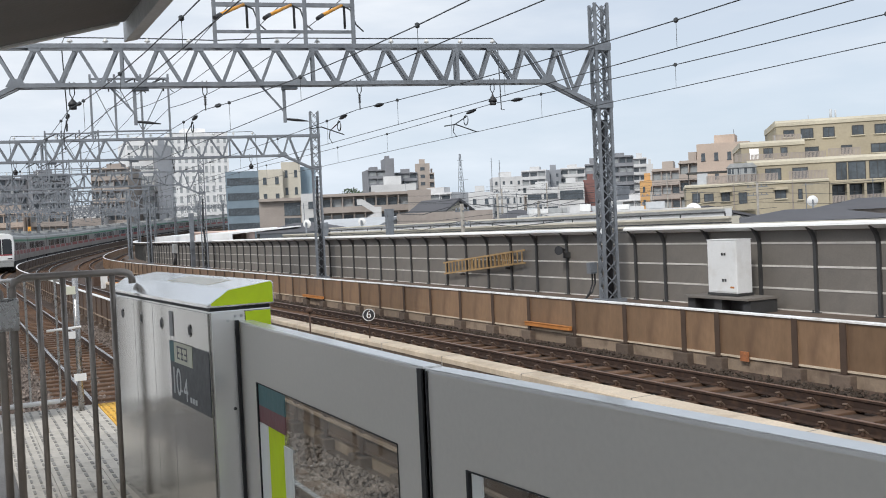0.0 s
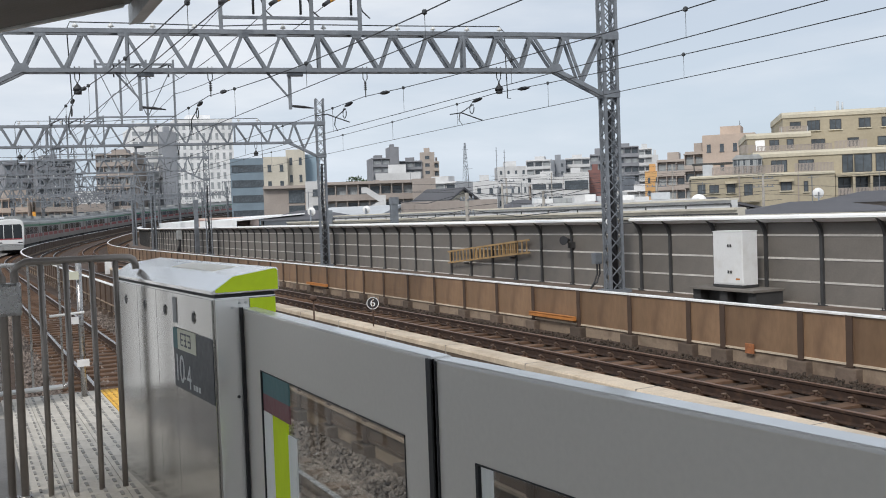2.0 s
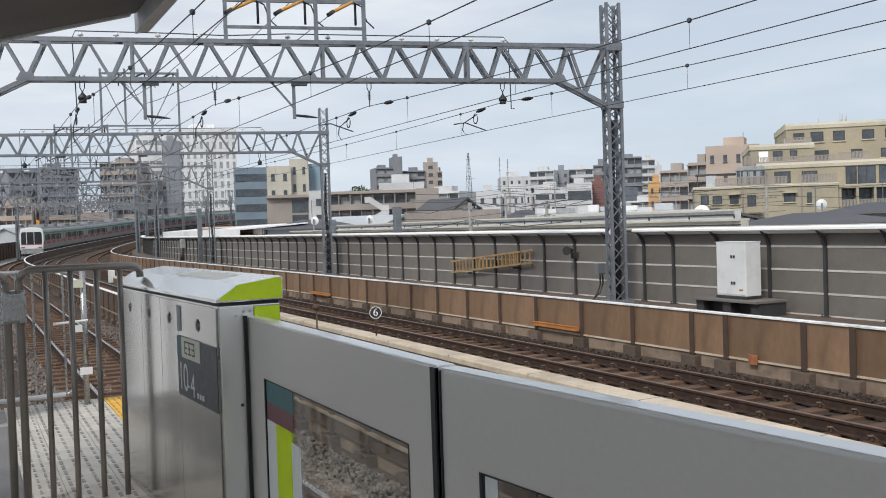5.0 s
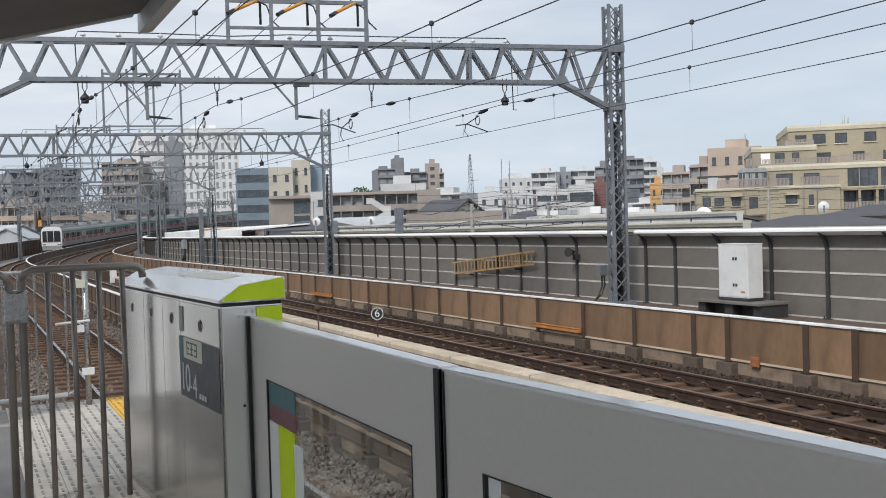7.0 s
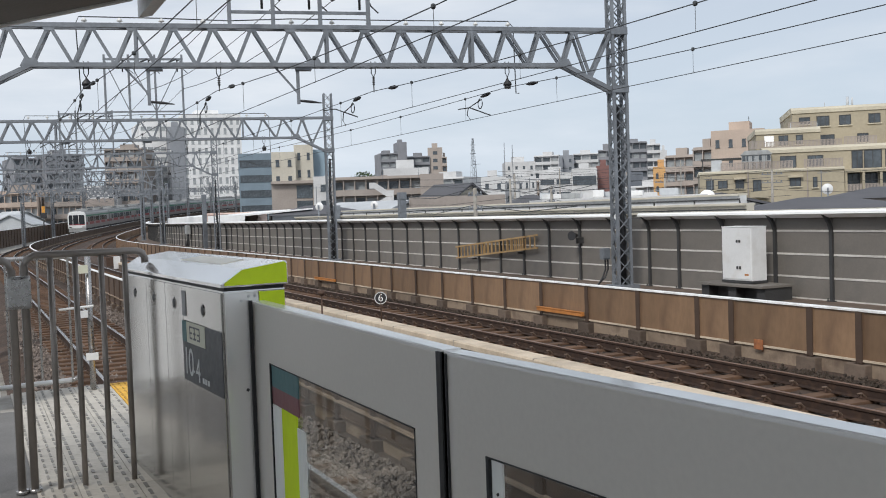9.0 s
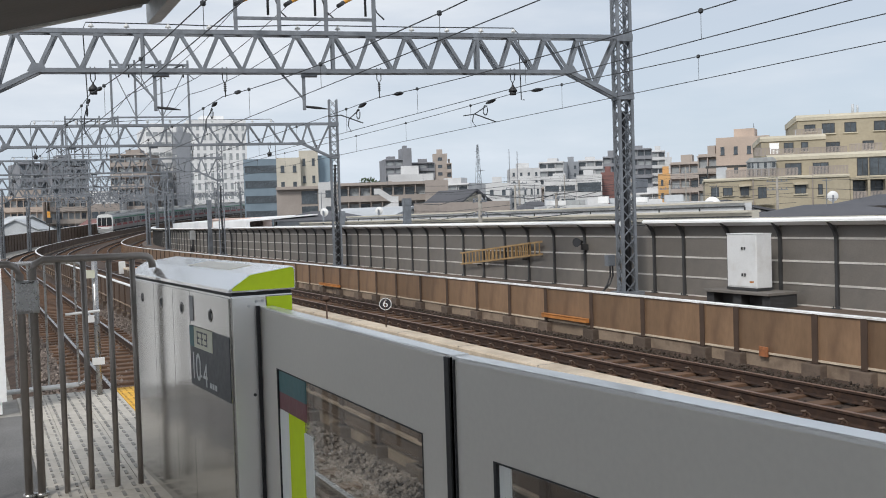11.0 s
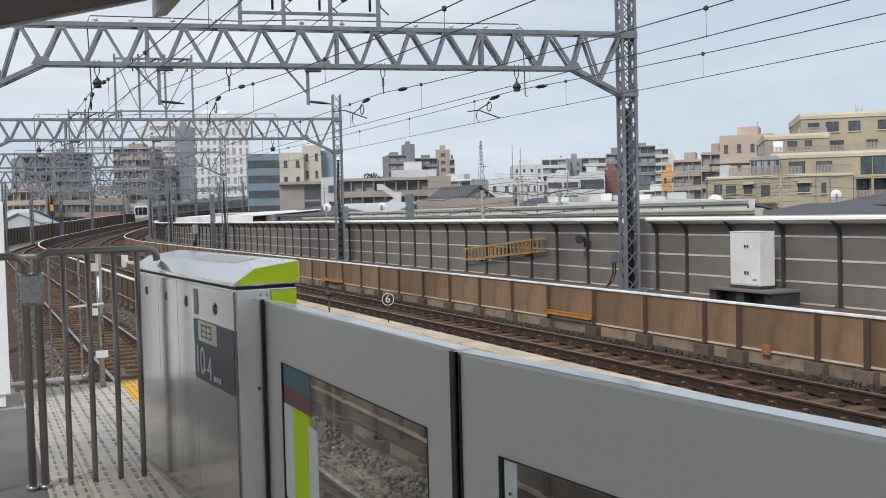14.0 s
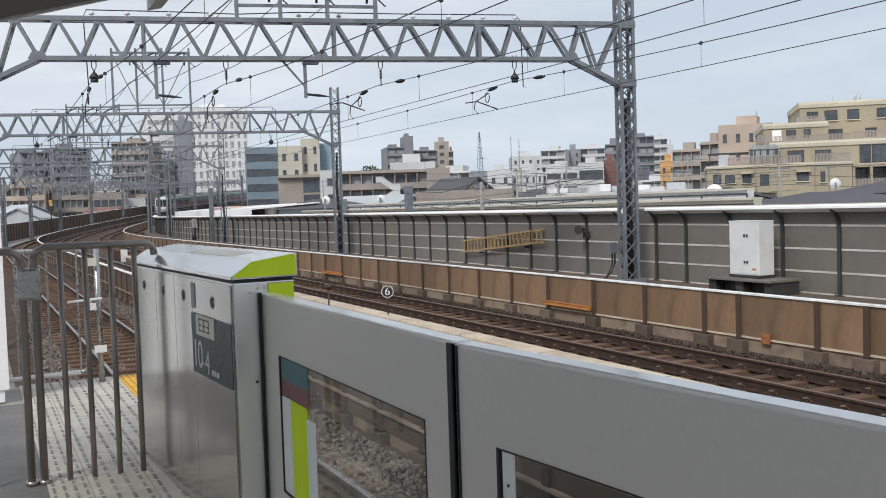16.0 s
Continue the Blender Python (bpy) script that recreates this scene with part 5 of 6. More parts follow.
BUILDINGS = [  # name, place, width, depth, top, turn, style, columns, storeys, material, label
    ("tower", 19.6, 358.1, 8.6, 18.0, 24.1, 12, "balcony", 4, 11, "b_dark", "dark grey apartment tower with balconies"),
    ("tower", 30.9, 352.6, 11.9, 18.0, 25.1, 12, "balcony", 5, 11, "b_dark", "dark grey apartment tower with pale balconies"),
    ("tower", 41.7, 291.8, 10.4, 16.0, 22.5, -14, "balcony", 5, 10, "b_brown", "brown brick apartment tower among the far roofs"),
    ("hotel", 54.1, 308.4, 9.5, 22.0, 31.9, 8, "strip", 5, 13, "b_hotel", "white hotel wing with long windows"),
    ("hotel_shaft", 58.2, 297.4, 4.3, 8.0, 29.2, 8, "none", 1, 12, "b_grey", "grey blank lift shaft of a hotel"),
    ("hotel", 68.6, 297.0, 17.5, 20.0, 33.1, 8, "tall", 9, 14, "b_hotel", "tall white hotel block with slit windows"),
    ("office", 64.9, 235.9, 8.4, 18.0, 17.1, 0, "ribbon", 1, 7, "b_blue", "blue glass office building with ribbon windows"),
    ("office", 59.2, 194.1, 4.9, 12.0, 14.6, 0, "small", 2, 7, "b_cream", "cream office block with small windows"),
    ("office", 63.6, 194.3, 3.9, 12.0, 16.1, 0, "small", 2, 7, "b_cream", "taller cream office block"),
    ("office", 67.7, 195.6, 3.3, 12.0, 15.2, 0, "none", 2, 7, "b_bluep", "pale blue glass side block"),
    ("apartment_house", 53.7, 171.0, 7.6, 9.0, 7.8, 0, "half", 1, 6, "b_brown", "brown two-storey apartment house with dark balconies"),
    ("apartment_house", 57.8, 165.8, 3.6, 8.0, 8.3, 0, "small", 1, 6, "b_white", "white stair block of an apartment house"),
    ("apartment_house", 66.4, 161.6, 15.9, 9.0, 8.0, 0, "deepbalc", 8, 6, "b_brown", "brown apartment house with deep balconies"),
    ("apartment_house", 73.9, 154.6, 4.1, 9.0, 8.0, 0, "none", 1, 6, "b_brown", "blank brown end wall of an apartment house"),
    ("block", 149.7, 350.9, 7.2, 14.0, 24.6, 10, "balcony", 2, 11, "b_dark", "dark apartment block with stepped balconies"),
    ("block", 154.4, 348.8, 3.6, 10.0, 28.7, 10, "none", 1, 12, "b_dark", "dark clock tower block among the far roofs"),
    ("block", 164.0, 355.1, 9.3, 14.0, 23.6, 0, "balcony", 3, 11, "b_dark", "dark green-roofed apartment block"),
    ("block", 170.2, 352.2, 5.9, 14.0, 26.8, 0, "small", 1, 12, "b_tan", "narrow tan apartment block"),
    ("block", 173.4, 350.5, 2.0, 8.0, 23.0, 0, "balcony", 1, 10, "b_tan", "slim balcony wing among the far roofs"),
    ("factory", 94.0, 210.6, 10.7, 10.0, 11.8, 0, "none", 4, 7, "b_white", "low white buildings behind flats"),
    ("block", 169.8, 285.4, 10.2, 14.0, 17.1, 5, "small", 4, 9, "b_white", "long white apartment block among the far roofs"),
    ("block", 194.1, 307.1, 9.1, 12.0, 20.6, -8, "balcony", 3, 10, "b_white", "white apartment tower with balconies"),
    ("block", 206.3, 312.4, 5.8, 12.0, 20.9, 0, "small", 2, 10, "b_grey", "grey glass office among the far roofs"),
    ("block", 218.7, 317.5, 9.7, 12.0, 21.9, 0, "balcony", 3, 10, "b_white", "pale apartment slab among the far roofs"),
    ("block", 113.1, 190.1, 7.0, 10.0, 8.6, 0, "small", 5, 6, "b_white", "low white workshop among the far roofs"),
    ("block", 125.7, 195.3, 7.6, 10.0, 9.5, 0, "strip", 2, 6, "b_white", "low white office among the far roofs"),
    ("block", 143.4, 209.0, 6.5, 10.0, 11.1, 0, "ribbon", 1, 4, "b_white", "white building with green bands"),
    ("block", 150.8, 211.0, 3.8, 8.0, 11.8, 0, "none", 1, 7, "b_maroon", "narrow maroon blank-walled town house"),
    ("block", 196.4, 272.7, 5.7, 10.0, 20.2, 0, "balcony", 2, 10, "b_dark", "dark apartment block among the far roofs"),
    ("block", 205.4, 268.4, 7.3, 12.0, 22.6, 8, "balcony", 3, 10, "b_dark", "dark grey apartment block"),
    ("block", 229.8, 290.0, 5.2, 12.0, 23.5, 0, "balcony", 2, 11, "b_white", "white apartment tower with mast"),
    ("block", 226.7, 280.3, 2.4, 10.0, 20.4, 0, "none", 1, 10, "b_white", "slim white block among the far roofs"),
    ("block", 154.8, 192.4, 3.9, 10.0, 10.4, 0, "small", 2, 6, "b_orange", "orange plaster house among the far roofs"),
    ("block", 132.6, 158.7, 5.8, 12.0, 11.2, -6, "balcony", 3, 7, "b_tan", "tan apartment block with drying balconies"),
    ("block", 113.0, 129.2, 3.3, 10.0, 10.7, -10, "balcony", 2, 7, "b_tan", "beige apartment wing with balconies"),
    ("block", 114.7, 122.9, 8.4, 14.0, 13.1, -6, "small", 4, 7, "b_pink", "pinkish apartment block with dark top windows"),
    ("house", 102.6, 184.1, 5.2, 9.0, 8.4, 0, "small", 2, 6, "b_white", "small white house among the far roofs"),
]
for row in BUILDINGS:
    building(*row)


def framed_window(b, x0, z0, x1, z1, y, bars=1, lintel=False):
    """A window set in a wall that faces -y: frame, sill and recessed pane."""
    bm = bmesh.new()
    f = 0.07
    for q in ((x0, x1, z0, z0 + f), (x0, x1, z1 - f, z1), (x0, x0 + f, z0 + f, z1 - f), (x1 - f, x1, z0 + f, z1 - f)):
        bx(bm, q[0], q[1], y - 0.06, y + 0.02, q[2], q[3])
    for k in range(bars):
        x = x0 + (x1 - x0) * (k + 1) / (bars + 1)
        bx(bm, x - 0.03, x + 0.03, y - 0.05, y + 0.02, z0 + f, z1 - f)
    w = part("window", bm, M["dark_post"], b, "dark framed window")
    bm = bmesh.new()
    bx(bm, x0 + f, x1 - f, y - 0.03, y + 0.01, z0 + f, z1 - f)
    part("pane", bm, M["b_glass"], w)
    bm = bmesh.new()
    bx(bm, x0 - 0.1, x1 + 0.1, y - 0.16, y + 0.02, z0 - 0.09, z0)
    part("sill", bm, M["b_beige_top"], w)
    if lintel:
        bm = bmesh.new()
        prism(bm, [(y - 0.45, z1 + 0.02), (y, z1 + 0.06), (y, z1 + 0.30), (y - 0.40, z1 + 0.12)], "x", x0 - 0.15, x1 + 0.15)
        part("awning", bm, M["b_beige"], w)


def slat_rail(b, x0, x1, y, z0, z1):
    """A terrace railing of close upright slats between two rails."""
    bm = bmesh.new()
    n = int((x1 - x0) / 0.12)
    for k in range(n + 1):
        x = x0 + (x1 - x0) * k / n
        bx(bm, x - 0.04, x + 0.04, y, y + 0.03, z0 + 0.06, z1 - 0.05)
    bx(bm, x0 - 0.04, x1 + 0.04, y - 0.02, y + 0.05, z1 - 0.05, z1)
    bx(bm, x0 - 0.04, x1 + 0.04, y - 0.01, y + 0.04, z0, z0 + 0.06)
    part("terrace_rail", bm, M["b_brown"], b, "grey-brown slatted terrace railing")


def terrace_flats():
    """Stepped beige apartment house; each tier stands back from the one below."""
    b = empty("terraced_flats", "beige stepped apartment house with rounded cornices and terraces", "apartment building", m=pose(62.6, 72.15, 0, 0, 0, -40))
    tiers = ((0.0, 12.8, 0.0, 4.26, 0.28), (12.8, 34, 1.6, 3.95, 0.3), (5.9, 34, 2.2, 6.35, 0.55), (5.5, 11.45, 5.0, 8.35, 0.55), (9.2, 36, 8.0, 10.5, 0.6))
    for x0, x1, y0, top, h in tiers:
        bm = bmesh.new()
        bx(bm, x0, x1, y0, y0 + 12, GROUND, top - h)
        part("wall", bm, M["b_beige"], b)
        bm = bmesh.new()
        prism(bm, [(y0 - 0.12, top - h), (y0 - 0.14, top - h * 0.45), (y0 + 0.05, top - h * 0.15), (y0 + 0.4, top), (y0 + 11.8, top), (y0 + 11.8, top - h)], "x", x0 - 0.1, x1)
        part("cornice", bm, M["b_beige_top"], b, "pale rounded cornice")
    # ground tier
    for x0, z0, x1, z1, bars, lin in ((0.56, 2.51, 1.29, 3.45, 0, False), (1.64, 2.59, 2.52, 3.36, 1, False), (3.22, 2.54, 4.0, 3.37, 1, True), (4.78, 1.87, 5.56, 3.32, 1, False), (4.87, 0.5, 5.53, 1.21, 1, False), (3.2, 0.55, 4.12, 1.25, 2, True), (8.04, 2.56, 9.04, 3.37, 1, True), (10.07, 2.4, 10.47, 3.38, 0, False)):
        framed_window(b, x0, z0, x1, z1, 0.0, bars, lin)
    bm = bmesh.new()
    bx(bm, 4.5, 6.1, -0.75, 0.0, 1.60, 1.74)
    bx(bm, 4.5, 6.1, -0.75, -0.67, 1.74, 2.25)
    part("balcony", bm, M["b_beige"], b)
    for x in (4.36, 9.6):
        bm = bmesh.new()
        tube(bm, [(x, -0.08, -5), (x, -0.08, 4.2)], 0.06, 6)
        part("downpipe", bm, M["b_brown"], b)
    slat_rail(b, 1.98, 8.35, 0.25, 4.28, 5.0)
    bm = bmesh.new()
    bx(bm, 1.1, 2.05, 0.35, 1.3, 4.2, 5.3)
    part("roof_box", bm, M["b_tin"], b, "pale metal box on the terrace")
    bm = bmesh.new()
    bx(bm, 0.2, 4.6, 2.6, 5.2, 5.42, 5.56)
    for x in (0.3, 4.4):
        bx(bm, x, x + 0.1, 2.7, 2.8, 4.2, 5.42)
    part("flat_awning", bm, M["dark_post"], b, "dark flat terrace roof")
    # glazed sun room
    bm = bmesh.new()
    bx(bm, 3.95, 6.48, 0.95, 2.2, 4.26, 5.69)
    bay = part("glazed_bay", bm, M["b_glass"], b, "glazed sun room")
    bm = bmesh.new()
    for i in range(8):
        x = 3.91 + i * 0.37
        bx(bm, x - 0.035, x + 0.035, 0.89, 0.95, 4.26, 5.69)
    for z in (4.26, 5.05, 5.62):
        bx(bm, 3.9, 6.53, 0.90, 0.95, z, z + 0.07)
    part("bay_frame", bm, M["grey_paint"], bay)
    for k in range(3):
        bm = bmesh.new()
        x = 4.5 + k * 0.6
        bx(bm, x, x + 0.34, 0.93, 0.949, 4.35, 5.6)
        part("curtain", bm, M["curtain"], bay)
    bm = bmesh.new()
    prism(bm, [(3.8, 5.69), (6.65, 5.69), (6.25, 6.1), (4.2, 6.1)], "y", 0.8, 2.2)
    part("bay_roof", bm, M["grey_paint"], bay)
    # second tier
    framed_window(b, 7.43, 4.35, 8.9, 5.5, 2.2, 2)
    framed_window(b, 9.9, 4.35, 11.3, 5.45, 2.2, 1)
    slat_rail(b, 9.4, 12.7, 0.3, 4.28, 5.05)
    for x0, z0, x1, z1 in ((13.78, 4.05, 14.75, 5.74), (14.85, 4.05, 16.4, 5.74), (16.7, 4.05, 18.2, 5.74)):
        framed_window(b, x0, z0, x1, z1, 2.2, 1)
    for x0, x1 in ((13.1, 14.4), (14.6, 15.9), (16.1, 17.6), (17.8, 19.4)):
        framed_window(b, x0, 1.9, x1, 3.6, 1.6, 1)
    bm = bmesh.new()
    for x in (13.0, 14.5, 16.0, 17.7, 19.4):
        bx(bm, x - 0.11, x + 0.11, 0.35, 0.57, 1.8, 3.95)
    bx(bm, 12.9, 20, 0.3, 1.6, 3.66, 3.95)
    bx(bm, 12.9, 20, 0.3, 1.6, 1.6, 1.8)
    part("loggia_frame", bm, M["b_beige"], b)
    slat_rail(b, 13.0, 19.6, 0.4, 1.8, 2.6)
    # third tier: white panel as daylight through an opening, windows and grey rails
    framed_window(b, 7.6, 6.62, 8.5, 7.62, 5.0, 1)
    framed_window(b, 9.2, 6.70, 9.85, 7.62, 5.0, 0)
    bm = bmesh.new()
    bx(bm, 6.28, 7.16, 4.96, 5.02, 6.6, 7.64)
    part("white_opening", bm, M["white_cap"], b, "white panel painted as daylight through an opening")
    framed_window(b, 11.83, 6.62, 13.16, 7.68, 8.0, 2)
    framed_window(b, 15.24, 6.75, 16.29, 7.66, 8.0, 1)
    framed_window(b, 18.0, 6.75, 19.6, 7.66, 8.0, 1)
    slat_rail(b, 4.8, 6.15, 3.2, 6.35, 7.12)
    slat_rail(b, 6.3, 13.0, 2.9, 6.35, 6.95)
    slat_rail(b, 13.4, 16.2, 3.5, 6.35, 7.15)
    # top tier
    for x0, z0, x1, z1, bars in ((9.85, 8.8, 10.9, 9.5, 0), (11.5, 8.55, 12.7, 9.55, 2), (13.6, 8.55, 14.7, 9.55, 1), (16.3, 8.6, 17.4, 9.55, 1), (18.4, 8.6, 19.8, 9.55, 1)):
        framed_window(b, x0, z0, x1, z1, 8.0, bars)
    slat_rail(b, 8.7, 11.2, 6.2, 8.35, 8.95)
    for x, r, z in ((14.7, 0.13, 11.5), (15.15, 0.09, 11.4)):
        bm = bmesh.new()
        tube(bm, [(x, 10, 10.4), (x, 10, z)], r, 8)
        part("flue", bm, M["b_tin"], b)
    for x, y, z in ((8.75, 5.2, 8.3), (11.2, 5.3, 8.3), (12.3, 8.2, 10.4)):
        bm = bmesh.new()
        tube(bm, [(x, y, z - 1.5), (x, y, z + 0.5)], 0.035, 5)
        part("vent_pipe", bm, M["b_tin"], b)
    return b


terrace_flats()


def house(x, y, w, dep, eave, ridge, yaw, wall_m, roof_m, label, hip=False, name="house"):
    h = empty(name, label, "house", "houses below the line", pose(x, y, 0, 0, 0, yaw))
    bm = bmesh.new()
    bx(bm, -w / 2, w / 2, -dep / 2, dep / 2, GROUND, eave)
    part("wall", bm, M[wall_m], h)
    bm = bmesh.new()
    o = 0.45
    if hip:
        base = [(-w / 2 - o, -dep / 2 - o), (w / 2 + o, -dep / 2 - o), (w / 2 + o, dep / 2 + o), (-w / 2 - o, dep / 2 + o)]
        v = [bm.verts.new((a, b, eave)) for a, b in base] + [bm.verts.new((-w * 0.12, 0, ridge)), bm.verts.new((w * 0.12, 0, ridge))]
        for q in ((3, 2, 1, 0), (0, 1, 5, 4), (1, 2, 5), (2, 3, 4, 5), (3, 0, 4)):
            bm.faces.new([v[i] for i in q])
    else:
        prism(bm, [(-w / 2 - o, eave - 0.05), (-w / 2 - o, eave + 0.12), (0, ridge + 0.12), (w / 2 + o, eave + 0.12), (w / 2 + o, eave - 0.05), (0, ridge - 0.1)], "y", -dep / 2 - o, dep / 2 + o)
        b2 = bmesh.new()
        prism(b2, [(-w / 2, eave - 0.05), (w / 2, eave - 0.05), (0, ridge - 0.1)], "y", -dep / 2, dep / 2)
        part("gable", b2, M[wall_m], h)
    part("roof", bm, M[roof_m], h, "tiled roof" if roof_m == "b_tile" else "")
    for k in range(2):
        piece("window", pane_mesh(1.3, 1.1), h, pose(-w * 0.22 + k * w * 0.44, -dep / 2, eave - 1.4))
    return h


# houses just beyond the sound wall
house(47.4, 93.9, 4.4, 5.0, 2.7, 4.2, 18, "b_cream", "b_tile", "cream gabled house with a dark solar roof")
house(41.8, 68.8, 3.4, 4, 1.75, 2.5, -20, "b_tin", "b_tile", "grey hip-roofed house beyond the wall", True)
house(24.5, 72.0, 7.0, 6, 1.5, 2.2, -15, "b_grey", "b_tile", "grey hip-roofed house near the flats", True)
house(30.0, 74.0, 5.0, 6, 1.6, 2.3, 35, "b_white", "b_tin", "white house with a folded metal roof")
house(50.4, 46.5, 10.5, 7, 0.75, 1.5, -40, "b_grey", "b_tile", "wide dark tiled roof below the flats", True)
house(60.0, 49.0, 9.0, 8, 1.3, 2.1, -42, "b_tan", "b_tile", "dark tiled house beside the flats", True)
house(55.0, 62.0, 9.0, 7, 0.8, 2.0, -30, "b_white", "b_tile", "tiled house in front of the flats")
bm = bmesh.new()
bx(bm, -4.6, 5.0, -4, 4, GROUND, 1.7)
bx(bm, -4.7, 5.1, -4.1, 4.1, 1.7, 1.9)
bx(bm, -2, -1, -2, -1, 1.9, 2.3)
bx(bm, 0.6, 2.8, -1, 1, 1.9, 2.15)
o = solid("flat_roof_building", bm, M["b_white"], "low white flat-roofed building beyond the sound wall", "building", bevel=0.03)
o.matrix_basis = pose(36.6, 50.6, 0, 0, 0, -26)
bm = bmesh.new()
bx(bm, -0.6, 0.6, -2, 2, GROUND, 1.62)
o = solid("salmon_wall_house", bm, M["b_salmon"], "small salmon-coloured wall block with a white dome", "building", bevel=0.03)
o.matrix_basis = pose(40.9, 46.5, 0, 0, 0, -36)
bm = bmesh.new()
bmesh.ops.create_uvsphere(bm, u_segments=16, v_segments=10, radius=0.5, matrix=pose(-0.1, -1.2, 1.66))
for v in bm.verts:
    v.co.z = max(v.co.z, 1.62)
part("dome", bm, M["white_cap"], o, "white domed cover")
bm = bmesh.new()
bx(bm, -0.63, 0.63, -2.03, -1.98, 0.6, 1.2)
part("dark_opening", bm, M["b_glass"], o)
bm = bmesh.new()
bx(bm, -3.7, 3.7, -0.1, 0.1, GROUND, 2.55)
for i in range(9):
    bx(bm, -3.7 + i * 0.9, -3.62 + i * 0.9, -0.14, -0.1, 1.0, 2.55)
o = solid("panel_screen", bm, M["b_brown"], "grey-brown corrugated screen fence on a roof", "screen")
o.matrix_basis = pose(34.1, 66.9, 0, 0, 0, -26)
# long pale parapets of the next viaduct, just above the sound wall
for d, top, mt, s0, s1 in ((21.0, 1.30, "b_cream", 22, 66), (24.5, 1.62, "b_white", 26, 66), (19.2, 1.10, "concrete", 10, 66)):
    bm = bmesh.new()
    sweep(bm, rect(-0.15, 0.15, GROUND, top), s0, s1, d, 3.0)
    par = solid("neighbour_parapet", bm, M[mt], "long pale concrete parapet beyond the sound wall", "parapet", "structure")
    bm = bmesh.new()
    sweep(bm, rect(-0.24, 0.20, top, top + 0.07), s0, s1, d, 3.0)
    part("coping", bm, M["b_cream"], par, "pale coping")
    bm = bmesh.new()
    sweep(bm, rect(-0.20, -0.15, top - 0.16, top - 0.10), s0, s1, d, 3.0)
    for s in stations(s0, s1, 2.4):
        m = along(s, d)
        for v in bx(bm, -0.19, -0.15, -0.02, 0.02, 0.0, top - 0.16):
            v.co = m @ v.co
    part("cable_run", bm, M["dark_post"], par, "thin dark cable run with uprights")
bm = bmesh.new()
sweep(bm, [(18.0, GROUND), (18.3, GROUND), (18.3, 1.55), (23.5, 1.9), (23.5, 1.98), (18.0, 1.66)], 70, 118, 0.0, 3.0)
solid("white_roof", bm, M["white_cap"], "bright white metal roof following the bend beyond the wall", "roof", "structure")
bm = bmesh.new()
sweep(bm, rect(19.4, 24.4, 0.3, 0.6), 22, 72, 0.0, 4.0)
solid("neighbour_deck", bm, M["b_white"], "white flat deck beyond the sound wall", "deck", "structure")

# flat roofs, a dark fence and an outside stair below the flats
for x, y, w, dep, top, mt, lab in ((21.4, 84.1, 4.2, 7, 1.9, "b_peach", "pinkish flat-roofed shed beyond the sound wall"), (25.6, 78.0, 5.0, 6, 1.5, "b_white", "pale flat-roofed shed beyond the sound wall"), (46.0, 60.0, 7.0, 6, 1.2, "b_tin", "grey metal-roofed shed below the flats"), (30.5, 58.0, 8.0, 5, 1.0, "b_tin", "long grey metal roof among houses")):
    bm = bmesh.new()
    bx(bm, -w / 2, w / 2, -dep / 2, dep / 2, GROUND, top - 0.12)
    bx(bm, -w / 2 - 0.15, w / 2 + 0.15, -dep / 2 - 0.15, dep / 2 + 0.15, top - 0.12, top)
    o = solid("shed", bm, M[mt], lab, "shed")
    o.matrix_basis = pose(x, y, 0, 0, 0, -22)
fence_far = empty("dark_fence", "dark slatted roof fence below the flats", "fence", m=pose(29.3, 91.4, 0, 0, 0, -25))
for i in range(22):
    bm = bmesh.new()
    bx(bm, -3.3 + i * 0.3, -3.12 + i * 0.3, 0, 0.05, GROUND, 2.05)
    part("slat", bm, M["dark_post"], fence_far)
stair = empty("outside_stair", "white outside stair on the brown flats", "stair", m=pose(64.5, 154.6, 2.2, 0, 0, -24))
bm = bmesh.new()
prism(bm, [(-2.2, 4.4), (-1.2, 4.4), (0.8, 3.0), (1.9, 3.0), (1.9, 2.0), (0.6, 2.0), (-1.4, 3.4), (-2.2, 3.4)], "y", -2.0, -1.85)
part("upper_flight", bm, M["b_white"], stair)
bm = bmesh.new()
prism(bm, [(0.7, 1.95), (1.9, 1.95), (1.9, 1.2), (-0.4, 0.0), (-1.9, 0.0), (-1.9, 0.6)], "y", -2.3, -2.15)
part("lower_flight", bm, M["b_white"], stair)
bm = bmesh.new()
bx(bm, -1.9, 1.9, -2.1, -1.4, GROUND - 2.2, 0.1)
part("stair_base", bm, M["b_brown"], stair)

# plant and aerials on the near roofs
rr = random.Random(5)
for k in range(9):
    u, v = rr.uniform(-4, 4.2), rr.uniform(-3, 2)
    m = pose(36.6, 50.6, 0, 0, 0, -26) @ pose(u, v, 1.9, 0, 0, rr.uniform(-20, 20))
    bm = bmesh.new()
    w, dd, hh = rr.uniform(0.3, 0.6), rr.uniform(0.2, 0.4), rr.uniform(0.3, 0.6)
    bx(bm, -w, w, -dd, dd, 0.06, hh)
    bx(bm, -w * 0.8, w * 0.8, -dd * 0.8, dd * 0.8, 0.0, 0.06)
    o = solid("roof_unit", bm, M[("grey_paint", "white_paint", "b_tin")[k % 3]], "small grey air-conditioning unit on a flat roof", "air conditioner", bevel=0.02, group="roof units")
    o.matrix_basis = m
